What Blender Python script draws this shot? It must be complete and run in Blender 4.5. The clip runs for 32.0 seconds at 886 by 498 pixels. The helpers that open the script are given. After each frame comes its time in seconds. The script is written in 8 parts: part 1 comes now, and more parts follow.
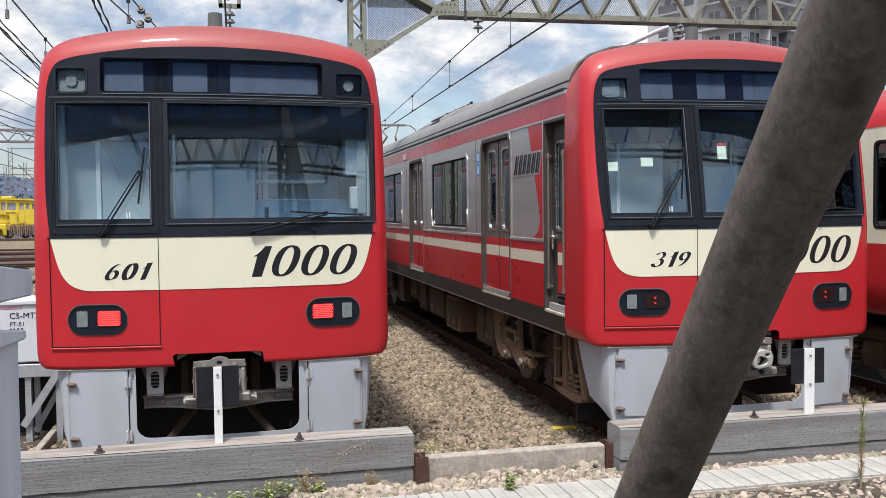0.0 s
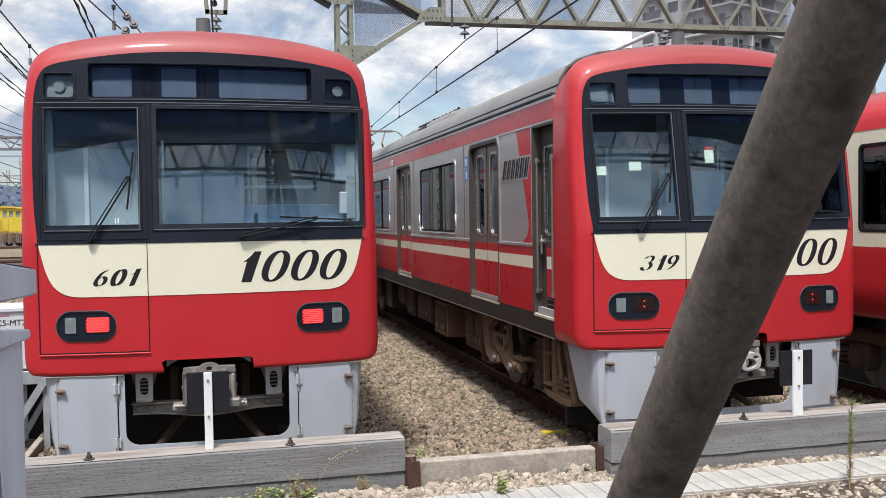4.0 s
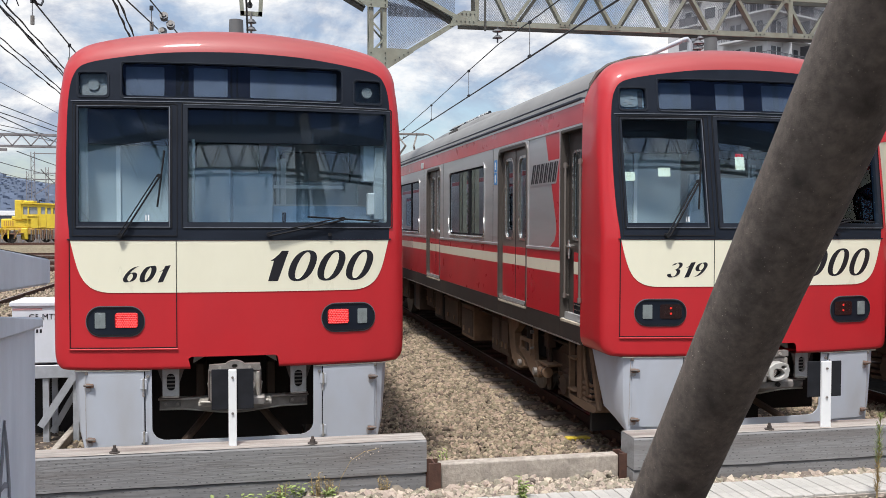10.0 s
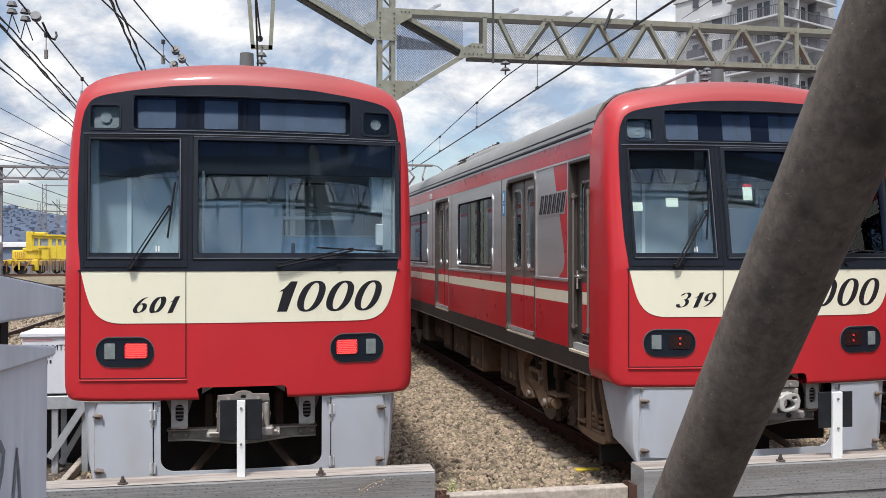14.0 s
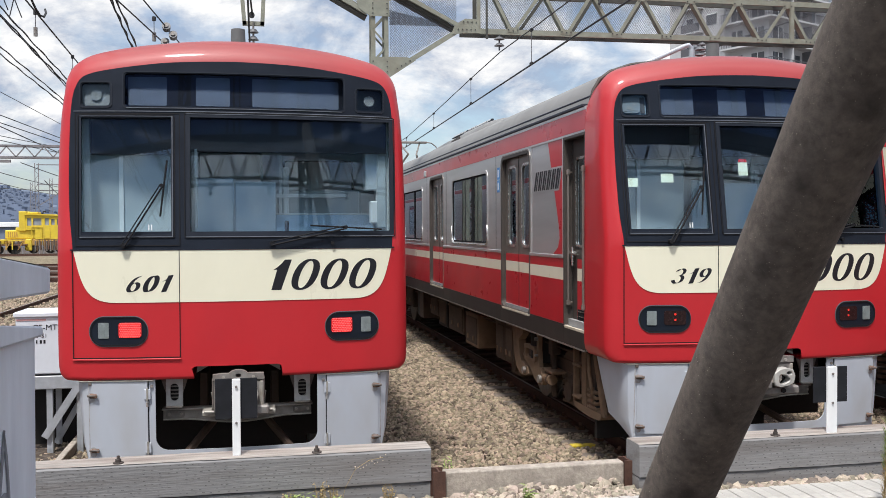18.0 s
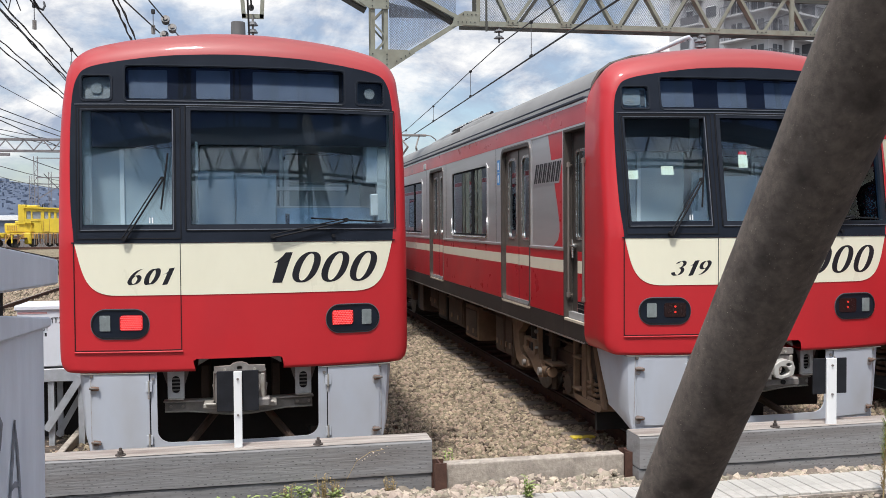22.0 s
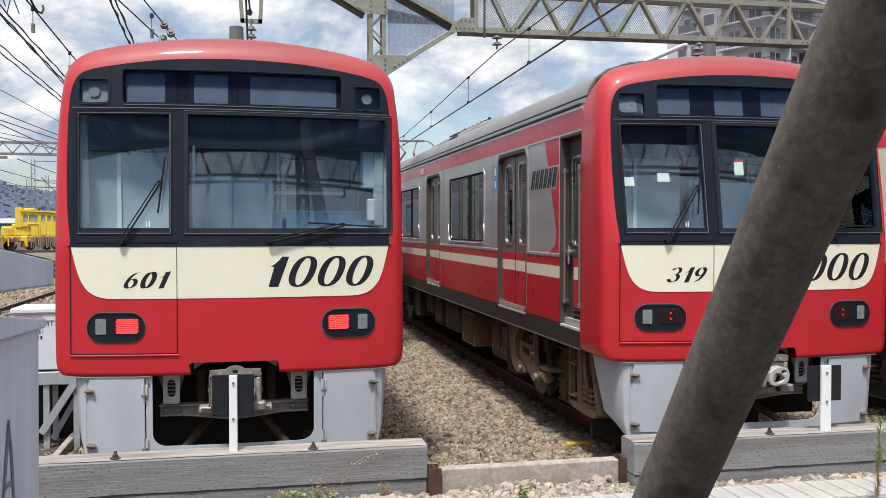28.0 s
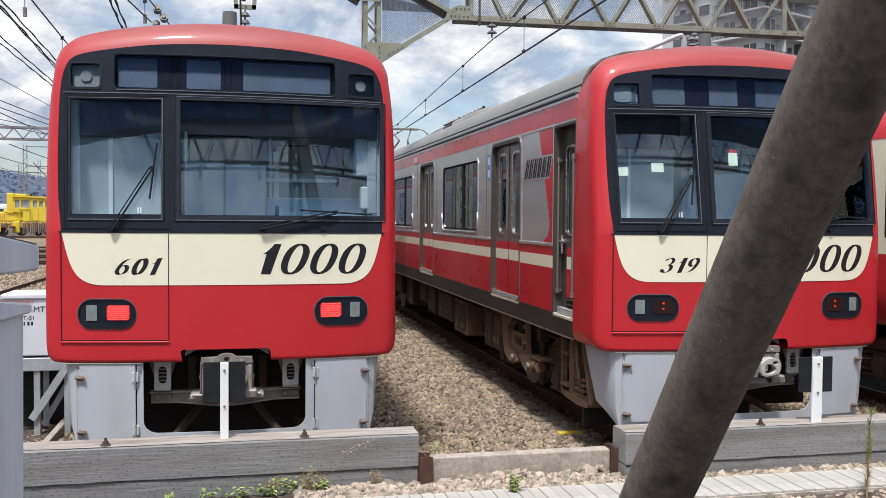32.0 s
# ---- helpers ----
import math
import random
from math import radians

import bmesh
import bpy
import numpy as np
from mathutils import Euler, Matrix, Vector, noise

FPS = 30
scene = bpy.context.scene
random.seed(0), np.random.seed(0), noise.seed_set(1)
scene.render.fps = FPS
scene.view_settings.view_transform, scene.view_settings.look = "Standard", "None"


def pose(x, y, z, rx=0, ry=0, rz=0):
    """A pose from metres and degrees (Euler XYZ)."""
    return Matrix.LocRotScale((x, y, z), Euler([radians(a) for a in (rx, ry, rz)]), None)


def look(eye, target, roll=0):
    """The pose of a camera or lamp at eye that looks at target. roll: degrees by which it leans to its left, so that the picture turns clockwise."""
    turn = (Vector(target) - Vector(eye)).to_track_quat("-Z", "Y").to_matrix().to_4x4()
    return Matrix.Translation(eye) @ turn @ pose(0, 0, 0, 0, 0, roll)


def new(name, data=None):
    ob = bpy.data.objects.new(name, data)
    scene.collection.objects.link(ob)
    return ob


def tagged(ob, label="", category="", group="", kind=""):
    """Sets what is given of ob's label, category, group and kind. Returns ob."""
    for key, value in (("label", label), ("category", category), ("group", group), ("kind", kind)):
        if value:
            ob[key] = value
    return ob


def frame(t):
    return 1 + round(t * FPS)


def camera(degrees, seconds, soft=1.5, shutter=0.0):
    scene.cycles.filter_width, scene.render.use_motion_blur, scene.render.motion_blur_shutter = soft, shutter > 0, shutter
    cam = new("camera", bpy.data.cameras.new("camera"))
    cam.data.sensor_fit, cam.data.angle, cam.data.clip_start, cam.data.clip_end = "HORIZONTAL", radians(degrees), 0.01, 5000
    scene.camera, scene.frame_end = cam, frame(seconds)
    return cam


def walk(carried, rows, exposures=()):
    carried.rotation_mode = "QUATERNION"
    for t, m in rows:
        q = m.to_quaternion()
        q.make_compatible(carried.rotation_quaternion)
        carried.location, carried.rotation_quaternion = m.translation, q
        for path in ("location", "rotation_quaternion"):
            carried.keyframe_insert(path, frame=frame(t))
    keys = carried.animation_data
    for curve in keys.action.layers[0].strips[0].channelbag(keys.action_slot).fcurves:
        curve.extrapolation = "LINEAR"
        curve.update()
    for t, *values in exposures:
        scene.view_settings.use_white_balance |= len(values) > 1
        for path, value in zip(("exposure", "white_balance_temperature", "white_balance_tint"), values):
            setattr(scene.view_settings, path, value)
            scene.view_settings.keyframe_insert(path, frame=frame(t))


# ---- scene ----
EXPOSURE = 0.0
cam = camera(52.02, 32.0, soft=0.8)
# seconds, eye, yaw, pitch, roll
ROWS = [
    (0.0, 0.3444, 0.1418, 2.0586, -12.927, -2.432, 0.633),
    (0.5, 0.3358, 0.1364, 2.0567, -12.896, -2.395, 0.877),
    (1.0, 0.3280, 0.1331, 2.0609, -12.753, -2.337, 1.288),
    (1.5, 0.2827, 0.1496, 2.0640, -12.735, -2.145, 1.623),
    (2.0, 0.1975, 0.1217, 2.0473, -12.756, -1.826, 1.833),
    (2.5, 0.1686, 0.1304, 2.0436, -13.066, -1.763, 1.709),
    (3.0, 0.1868, 0.1196, 2.0422, -13.431, -1.777, 1.390),
    (3.5, 0.2667, 0.1404, 2.0462, -13.849, -2.019, 0.982),
    (5.5, 0.3448, 0.1324, 2.0315, -12.887, -1.921, -0.074),
    (6.0, 0.3473, 0.1168, 2.0321, -12.039, -1.732, -0.190),
    (6.5, 0.3403, 0.1108, 2.0329, -11.214, -1.719, -0.278),
    (7.0, 0.3412, 0.1025, 2.0343, -10.682, -1.819, -0.336),
    (7.5, 0.3431, 0.1181, 2.0317, -10.487, -1.978, -0.403),
    (8.0, 0.3463, 0.1190, 2.0308, -10.549, -2.121, -0.435),
    (8.5, 0.3479, 0.1163, 2.0319, -10.790, -2.163, -0.419),
    (9.0, 0.3476, 0.1157, 2.0327, -11.165, -2.090, -0.429),
    (9.5, 0.3514, 0.1150, 2.0331, -11.524, -1.972, -0.332),
    (10.0, 0.3520, 0.1217, 2.0330, -11.811, -1.788, -0.132),
    (10.5, 0.3553, 0.1286, 2.0325, -11.938, -1.607, 0.130),
    (11.0, 0.3574, 0.1278, 2.0302, -11.907, -1.363, 0.434),
    (11.5, 0.3639, 0.1389, 2.0280, -11.764, -1.032, 0.626),
    (12.0, 0.3700, 0.1313, 2.0299, -11.550, -0.586, 0.644),
    (12.5, 0.3652, 0.1174, 2.0301, -11.375, -0.158, 0.494),
    (13.0, 0.3594, 0.1100, 2.0293, -11.297, 0.121, 0.271),
    (13.5, 0.3511, 0.0994, 2.0305, -11.279, 0.195, 0.096),
    (15.5, 0.3513, 0.1061, 2.0294, -11.426, -0.376, -0.468),
    (16.0, 0.3441, 0.1235, 2.0299, -11.715, -0.597, -0.584),
    (16.5, 0.3361, 0.1198, 2.0298, -11.926, -0.801, -0.552),
    (17.0, 0.3436, 0.1226, 2.0294, -11.995, -0.968, -0.336),
    (17.5, 0.3482, 0.1272, 2.0298, -11.858, -1.140, -0.039),
    (18.0, 0.3569, 0.1325, 2.0283, -11.604, -1.271, 0.285),
    (18.5, 0.3569, 0.1293, 2.0256, -11.290, -1.375, 0.552),
    (19.0, 0.3579, 0.1298, 2.0266, -11.026, -1.393, 0.710),
    (19.5, 0.3568, 0.1241, 2.0263, -10.875, -1.361, 0.823),
    (20.0, 0.3541, 0.1271, 2.0285, -10.825, -1.357, 0.855),
    (20.5, 0.3499, 0.1247, 2.0271, -10.929, -1.348, 0.787),
    (21.0, 0.3470, 0.1224, 2.0262, -11.149, -1.402, 0.647),
    (21.5, 0.3467, 0.1168, 2.0266, -11.403, -1.543, 0.475),
    (22.0, 0.3447, 0.1214, 2.0253, -11.644, -1.718, 0.360),
    (22.5, 0.3420, 0.1281, 2.0243, -11.809, -1.840, 0.302),
    (23.0, 0.3420, 0.1325, 2.0234, -11.889, -1.895, 0.283),
    (23.5, 0.3490, 0.1257, 2.0234, -11.944, -1.896, 0.295),
    (24.0, 0.3535, 0.1292, 2.0241, -12.075, -1.867, 0.258),
    (24.5, 0.3541, 0.1306, 2.0233, -12.269, -1.822, 0.157),
    (25.0, 0.3537, 0.1304, 2.0249, -12.461, -1.799, -0.000),
    (25.5, 0.3537, 0.1277, 2.0241, -12.562, -1.751, -0.163),
    (27.5, 0.3486, 0.1070, 2.0234, -11.956, -1.401, -0.123),
    (28.0, 0.3494, 0.1062, 2.0224, -11.811, -1.358, 0.009),
    (28.5, 0.3535, 0.1146, 2.0228, -11.692, -1.449, 0.148),
    (29.0, 0.3542, 0.1152, 2.0216, -11.584, -1.586, 0.289),
    (29.5, 0.3545, 0.1189, 2.0185, -11.512, -1.783, 0.341),
    (30.0, 0.3585, 0.1289, 2.0198, -11.536, -1.923, 0.272),
    (30.5, 0.3595, 0.1298, 2.0205, -11.660, -1.974, 0.111),
    (31.0, 0.3551, 0.1311, 2.0181, -11.848, -1.932, -0.055),
    (31.5, 0.3555, 0.1312, 2.0198, -12.099, -1.922, -0.225),
    (32.0, 0.3562, 0.1266, 2.0189, -12.219, -2.055, -0.443),
]
walk(cam, [(t, pose(x, y, z, 90 + pitch, roll, yaw)) for t, x, y, z, yaw, pitch, roll in ROWS], exposures=[(0.0, EXPOSURE), (32.0, EXPOSURE)])

# ---- light: high sun before the trains and a bright, broken sky ----
SUN_DIR = Vector((-0.21, -0.42, 1.0)).normalized()
sun = new("sun", bpy.data.lights.new("sun", "SUN"))
sun.data.energy, sun.data.angle, sun.data.color = 4.3, radians(7.0), (1.0, 0.965, 0.925)
sun.matrix_world = look((0, 0, 40), Vector((0, 0, 40)) - SUN_DIR)

world = bpy.data.worlds.new("sky")
scene.world = world
world.use_nodes = True
wn, wl = world.node_tree.nodes, world.node_tree.links
wn.clear()


def wnode(kind, **kw):
    n = wn.new(kind)
    for k, v in kw.items():
        n.inputs[k].default_value = v
    return n


sky = wn.new("ShaderNodeTexSky")
sky.sky_type, sky.sun_disc = "NISHITA", False
sky.sun_elevation, sky.sun_rotation = math.asin(SUN_DIR.z), math.atan2(SUN_DIR.x, SUN_DIR.y)
sky.air_density, sky.dust_density = 1.0, 1.2
geo = wn.new("ShaderNodeTexCoord")
sep = wn.new("ShaderNodeSeparateXYZ")
wl.new(geo.outputs["Generated"], sep.inputs[0])
up = wn.new("ShaderNodeMath")
up.operation = "ADD"
up.inputs[1].default_value = 0.42
wl.new(sep.outputs["Z"], up.inputs[0])
floor_up = wn.new("ShaderNodeMath")
floor_up.operation = "MAXIMUM"
floor_up.inputs[1].default_value = 0.06
wl.new(up.outputs[0], floor_up.inputs[0])
div = wn.new("ShaderNodeVectorMath")
div.operation = "DIVIDE"
wl.new(geo.outputs["Generated"], div.inputs[0])
wl.new(floor_up.outputs[0], div.inputs[1])
flat = wn.new("ShaderNodeVectorMath")
flat.operation = "MULTIPLY_ADD"
flat.inputs[2].default_value = (3.7, 1.9, 0.0)
flat.inputs[1].default_value = (1.0, 1.0, 0.0)
wl.new(div.outputs[0], flat.inputs[0])
big = wnode("ShaderNodeTexNoise", Scale=2.6, Detail=12.0, Roughness=0.62, Distortion=0.1)
wl.new(flat.outputs[0], big.inputs["Vector"])
cover = wn.new("ShaderNodeValToRGB")
cover.color_ramp.elements[0].position, cover.color_ramp.elements[1].position = 0.36, 0.55
wl.new(big.outputs["Fac"], cover.inputs[0])
fine = wnode("ShaderNodeTexNoise", Scale=5.2, Detail=12.0, Roughness=0.62, Distortion=0.25)
wl.new(flat.outputs[0], fine.inputs["Vector"])
tone = wn.new("ShaderNodeValToRGB")
tone.color_ramp.elements[0].position, tone.color_ramp.elements[0].color = 0.43, (0.40, 0.47, 0.61, 1)
tone.color_ramp.elements[1].position, tone.color_ramp.elements[1].color = 0.60, (1.0, 1.0, 1.0, 1)
wl.new(fine.outputs["Fac"], tone.inputs[0])
# thin cloud glows round the veiled sun
dot = wn.new("ShaderNodeVectorMath")
dot.operation = "DOT_PRODUCT"
dot.inputs[1].default_value = SUN_DIR
wl.new(geo.outputs["Generated"], dot.inputs[0])
pos = wn.new("ShaderNodeMath")
pos.operation = "MAXIMUM"
pos.inputs[1].default_value = 0.0
wl.new(dot.outputs["Value"], pos.inputs[0])
power = wn.new("ShaderNodeMath")
power.operation = "POWER"
power.inputs[1].default_value = 4.0
wl.new(pos.outputs[0], power.inputs[0])
glow = wn.new("ShaderNodeMath")
glow.operation = "MULTIPLY_ADD"
glow.inputs[1].default_value, glow.inputs[2].default_value = 2.1, 1.02
wl.new(power.outputs[0], glow.inputs[0])
cloud_bg = wnode("ShaderNodeBackground", Strength=1.05)
wl.new(glow.outputs[0], cloud_bg.inputs["Strength"])
wl.new(tone.outputs[0], cloud_bg.inputs["Color"])
sky_bg = wnode("ShaderNodeBackground", Strength=0.15)
wl.new(sky.outputs[0], sky_bg.inputs["Color"])
mixbg = wn.new("ShaderNodeMixShader")
wl.new(cover.outputs[0], mixbg.inputs[0])
wl.new(sky_bg.outputs[0], mixbg.inputs[1])
wl.new(cloud_bg.outputs[0], mixbg.inputs[2])
wout = wn.new("ShaderNodeOutputWorld")
wl.new(mixbg.outputs[0], wout.inputs[0])

# ---- materials ----


def material(name, base, rough=0.5, metal=0.0, noise_scale=6.0, vary=0.15, bump=0.0, bump_scale=60.0, dirt=None, dirt_amount=0.0,
             dirt_scale=1.5, stretch=(1, 1, 1), coat=0.0, per_object=0.0, per_island=0.0, hue=0.0, crown_tint=None, emit=None, emit_strength=0.0, spec=0.5, rough_vary=0.1, coat_rough=0.13):
    """A surface with grain at two scales, optional stains, bump and variation from piece to piece."""
    m = bpy.data.materials.new(name)
    m.use_nodes = True
    n, l = m.node_tree.nodes, m.node_tree.links
    b = n["Principled BSDF"]
    tc = n.new("ShaderNodeTexCoord")
    mp = n.new("ShaderNodeMapping")
    mp.inputs["Scale"].default_value = stretch
    l.new(tc.outputs["Object"], mp.inputs[0])
    n1 = n.new("ShaderNodeTexNoise")
    n1.inputs["Scale"].default_value, n1.inputs["Detail"].default_value = noise_scale, 8.0
    n1.inputs["Roughness"].default_value = 0.62
    l.new(mp.outputs[0], n1.inputs["Vector"])
    ramp = n.new("ShaderNodeValToRGB")
    ramp.color_ramp.elements[0].position, ramp.color_ramp.elements[1].position = 0.3, 0.7
    ramp.color_ramp.elements[0].color = (*[c * (1 - vary) for c in base], 1)
    ramp.color_ramp.elements[1].color = (*[min(1, c * (1 + vary)) for c in base], 1)
    l.new(n1.outputs["Fac"], ramp.inputs[0])
    colour = ramp.outputs[0]
    if dirt:
        n2 = n.new("ShaderNodeTexNoise")
        n2.inputs["Scale"].default_value, n2.inputs["Detail"].default_value = dirt_scale, 6.0
        l.new(mp.outputs[0], n2.inputs["Vector"])
        r2 = n.new("ShaderNodeValToRGB")
        r2.color_ramp.elements[0].position, r2.color_ramp.elements[1].position = 0.48, 0.75
        r2.color_ramp.elements[1].color = (dirt_amount,) * 3 + (1,)
        l.new(n2.outputs["Fac"], r2.inputs[0])
        mx = n.new("ShaderNodeMix")
        mx.data_type = "RGBA"
        l.new(r2.outputs[0], mx.inputs[0])
        l.new(colour, mx.inputs[6])
        mx.inputs[7].default_value = (*dirt, 1)
        colour = mx.outputs[2]
    if crown_tint:
        # the paint turns to a duller, pinker red with height, above 3.18
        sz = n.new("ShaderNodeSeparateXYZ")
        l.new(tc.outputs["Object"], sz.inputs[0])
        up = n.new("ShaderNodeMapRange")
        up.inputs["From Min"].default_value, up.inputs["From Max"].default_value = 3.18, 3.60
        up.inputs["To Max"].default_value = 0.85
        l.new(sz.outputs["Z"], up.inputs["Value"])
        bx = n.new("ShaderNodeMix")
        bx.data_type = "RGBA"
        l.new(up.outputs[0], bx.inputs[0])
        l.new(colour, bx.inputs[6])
        bx.inputs[7].default_value = (*crown_tint, 1)
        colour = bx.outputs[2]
    for amount, source in ((per_object, "object"), (per_island, "island")):
        if amount:
            if source == "object":
                rnd = n.new("ShaderNodeObjectInfo").outputs["Random"]
            else:
                rnd = n.new("ShaderNodeNewGeometry").outputs["Random Per Island"]
            hs = n.new("ShaderNodeHueSaturation")
            mr = n.new("ShaderNodeMapRange")
            mr.inputs["To Min"].default_value, mr.inputs["To Max"].default_value = 1 - amount, 1 + amount
            l.new(rnd, mr.inputs["Value"])
            l.new(mr.outputs[0], hs.inputs["Value"])
            if hue:
                mh = n.new("ShaderNodeMapRange")
                mh.inputs["From Max"].default_value = 0.37
                mh.inputs["To Min"].default_value, mh.inputs["To Max"].default_value = 0.5 - hue, 0.5 + hue
                fr = n.new("ShaderNodeMath")
                fr.operation = "PINGPONG"
                fr.inputs[1].default_value = 0.37
                l.new(rnd, fr.inputs[0])
                l.new(fr.outputs[0], mh.inputs["Value"])
                l.new(mh.outputs[0], hs.inputs["Hue"])
            l.new(colour, hs.inputs["Color"])
            colour = hs.outputs[0]
    l.new(colour, b.inputs["Base Color"])
    rr = n.new("ShaderNodeMapRange")
    rr.inputs["To Min"].default_value, rr.inputs["To Max"].default_value = max(0.02, rough - rough_vary), min(1, rough + rough_vary)
    l.new(n1.outputs["Fac"], rr.inputs["Value"])
    l.new(rr.outputs[0], b.inputs["Roughness"])
    b.inputs["Metallic"].default_value = metal
    b.inputs["Specular IOR Level"].default_value = spec
    if coat:
        b.inputs["Coat Weight"].default_value, b.inputs["Coat Roughness"].default_value = coat, coat_rough
    if bump:
        n3 = n.new("ShaderNodeTexNoise")
        n3.inputs["Scale"].default_value, n3.inputs["Detail"].default_value = bump_scale, 6.0
        l.new(mp.outputs[0], n3.inputs["Vector"])
        bp = n.new("ShaderNodeBump")
        bp.inputs["Strength"].default_value, bp.inputs["Distance"].default_value = bump, 0.02
        l.new(n3.outputs["Fac"], bp.inputs["Height"])
        l.new(bp.outputs[0], b.inputs["Normal"])
    if emit:
        b.inputs["Emission Color"].default_value, b.inputs["Emission Strength"].default_value = (*emit, 1), emit_strength
    return m


def glass_material(name, tint, gloss=0.09, rough=0.01):
    """A thin pane: see-through with a tint, and a clear reflection that grows at a slant."""
    m = bpy.data.materials.new(name)
    m.use_nodes = True
    n, l = m.node_tree.nodes, m.node_tree.links
    n.clear()
    out = n.new("ShaderNodeOutputMaterial")
    tr = n.new("ShaderNodeBsdfTransparent")
    tr.inputs[0].default_value = (*tint, 1)
    gl = n.new("ShaderNodeBsdfGlossy")
    gl.inputs["Roughness"].default_value = rough
    gl.inputs["Color"].default_value = (0.80, 0.90, 1.0, 1)
    fr = n.new("ShaderNodeFresnel")
    fr.inputs["IOR"].default_value = 1.5
    ad = n.new("ShaderNodeMath")
    ad.operation = "ADD"
    ad.use_clamp = True
    ad.inputs[1].default_value = gloss - 0.04
    l.new(fr.outputs[0], ad.inputs[0])
    mx = n.new("ShaderNodeMixShader")
    l.new(ad.outputs[0], mx.inputs[0])
    l.new(tr.outputs[0], mx.inputs[1])
    l.new(gl.outputs[0], mx.inputs[2])
    l.new(mx.outputs[0], out.inputs[0])
    return m


RED = material("red_paint", (0.50, 0.017, 0.024), 0.50, noise_scale=2.2, vary=0.06, coat=0.35, spec=0.4, coat_rough=0.06, crown_tint=(0.26, 0.062, 0.056), dirt=(0.30, 0.022, 0.026), dirt_amount=0.25, stretch=(1, 1, 0.5))
FILM = material("red_film", (0.52, 0.022, 0.032), 0.30, 0.0, noise_scale=3.0, vary=0.10, spec=0.4, coat=0.25, dirt=(0.24, 0.022, 0.028), dirt_amount=0.4)
CREAM = material("cream_paint", (0.82, 0.79, 0.62), 0.30, noise_scale=2.6, vary=0.025, coat=0.4, dirt=(0.62, 0.58, 0.45), dirt_amount=0.25, dirt_scale=2.5, stretch=(1, 1, 0.4))
BLACK = material("black_mask_paint", (0.012, 0.016, 0.025), 0.42, noise_scale=4, vary=0.2, spec=0.16)
GASKET = material("rubber_gasket", (0.012, 0.012, 0.014), 0.75, spec=0.2, noise_scale=30, vary=0.2)
TRIM = material("dull_window_trim", (0.13, 0.145, 0.17), 0.45, 0.2, noise_scale=12, vary=0.15)
FRAMEGREY = material("dark_grey_frame", (0.016, 0.020, 0.029), 0.42, noise_scale=8, vary=0.15, spec=0.22)
DIGIT = material("blue_black_lettering", (0.008, 0.008, 0.012), 0.45, noise_scale=10, vary=0.2)
STEEL = material("brushed_stainless", (0.68, 0.675, 0.675), 0.32, 0.74, noise_scale=2.0, vary=0.05, stretch=(1, 0.3, 4), dirt=(0.40, 0.38, 0.36), dirt_amount=0.35, bump=0.02, bump_scale=40)
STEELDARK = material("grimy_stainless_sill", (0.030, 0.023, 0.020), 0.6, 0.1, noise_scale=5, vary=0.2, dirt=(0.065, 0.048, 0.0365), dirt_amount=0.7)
DOORSTEEL = material("door_stainless", (0.27, 0.235, 0.21), 0.36, 0.60, noise_scale=3, vary=0.12, stretch=(1, 1, 0.3))
STEPPALE = material("worn_door_step", (0.62, 0.56, 0.44), 0.55, 0.1, noise_scale=14, vary=0.15, dirt=(0.35, 0.28, 0.20), dirt_amount=0.5, dirt_scale=6)
BRIGHT = material("polished_metal_edge", (0.72, 0.70, 0.66), 0.25, 0.9, noise_scale=14, vary=0.12)
ROOF = material("roof_grey", (0.27, 0.265, 0.255), 0.55, 0.2, noise_scale=3, vary=0.15, dirt=(0.18, 0.17, 0.16), dirt_amount=0.6)
SKIRT = material("blue_grey_skirt_paint", (0.49, 0.52, 0.575), 0.42, noise_scale=3, vary=0.06, dirt=(0.33, 0.31, 0.29), dirt_amount=0.45, dirt_scale=3.0, stretch=(1, 1, 0.5), coat=0.1)
RUST = material("rusty_iron", (0.16, 0.085, 0.055), 0.8, 0.1, noise_scale=18, vary=0.45, bump=0.3, bump_scale=120)
# paler copy of the underfloor brown: dust, with daylight on outer pieces painted in
UNDERLIT = material("lit_dusty_brown", (0.20, 0.125, 0.075), 0.85, noise_scale=6, vary=0.3, dirt=(0.13, 0.09, 0.06), dirt_amount=0.7, bump=0.2)
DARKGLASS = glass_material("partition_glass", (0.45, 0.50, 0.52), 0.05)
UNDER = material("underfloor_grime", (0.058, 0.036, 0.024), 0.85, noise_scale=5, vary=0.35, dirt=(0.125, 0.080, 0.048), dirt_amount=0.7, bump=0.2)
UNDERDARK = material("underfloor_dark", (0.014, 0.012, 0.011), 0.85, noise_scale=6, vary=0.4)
IRONGREY = material("coupler_iron", (0.24, 0.225, 0.21), 0.6, 0.4, noise_scale=12, vary=0.3, dirt=(0.16, 0.11, 0.08), dirt_amount=0.7, dirt_scale=5)
WHITE = material("white_paint", (0.82, 0.83, 0.83), 0.45, noise_scale=6, vary=0.05, dirt=(0.55, 0.52, 0.46), dirt_amount=0.3)
BLACKPLATE = material("black_board", (0.016, 0.017, 0.021), 0.75, spec=0.2, noise_scale=8, vary=0.3)
GLASS = glass_material("windscreen_glass", (0.88, 0.95, 0.98), 0.046)
SIDEGLASS = glass_material("side_window_glass", (0.74, 0.84, 0.80), 0.30)
LENS = glass_material("lamp_cover_glass", (0.72, 0.76, 0.78), 0.03)
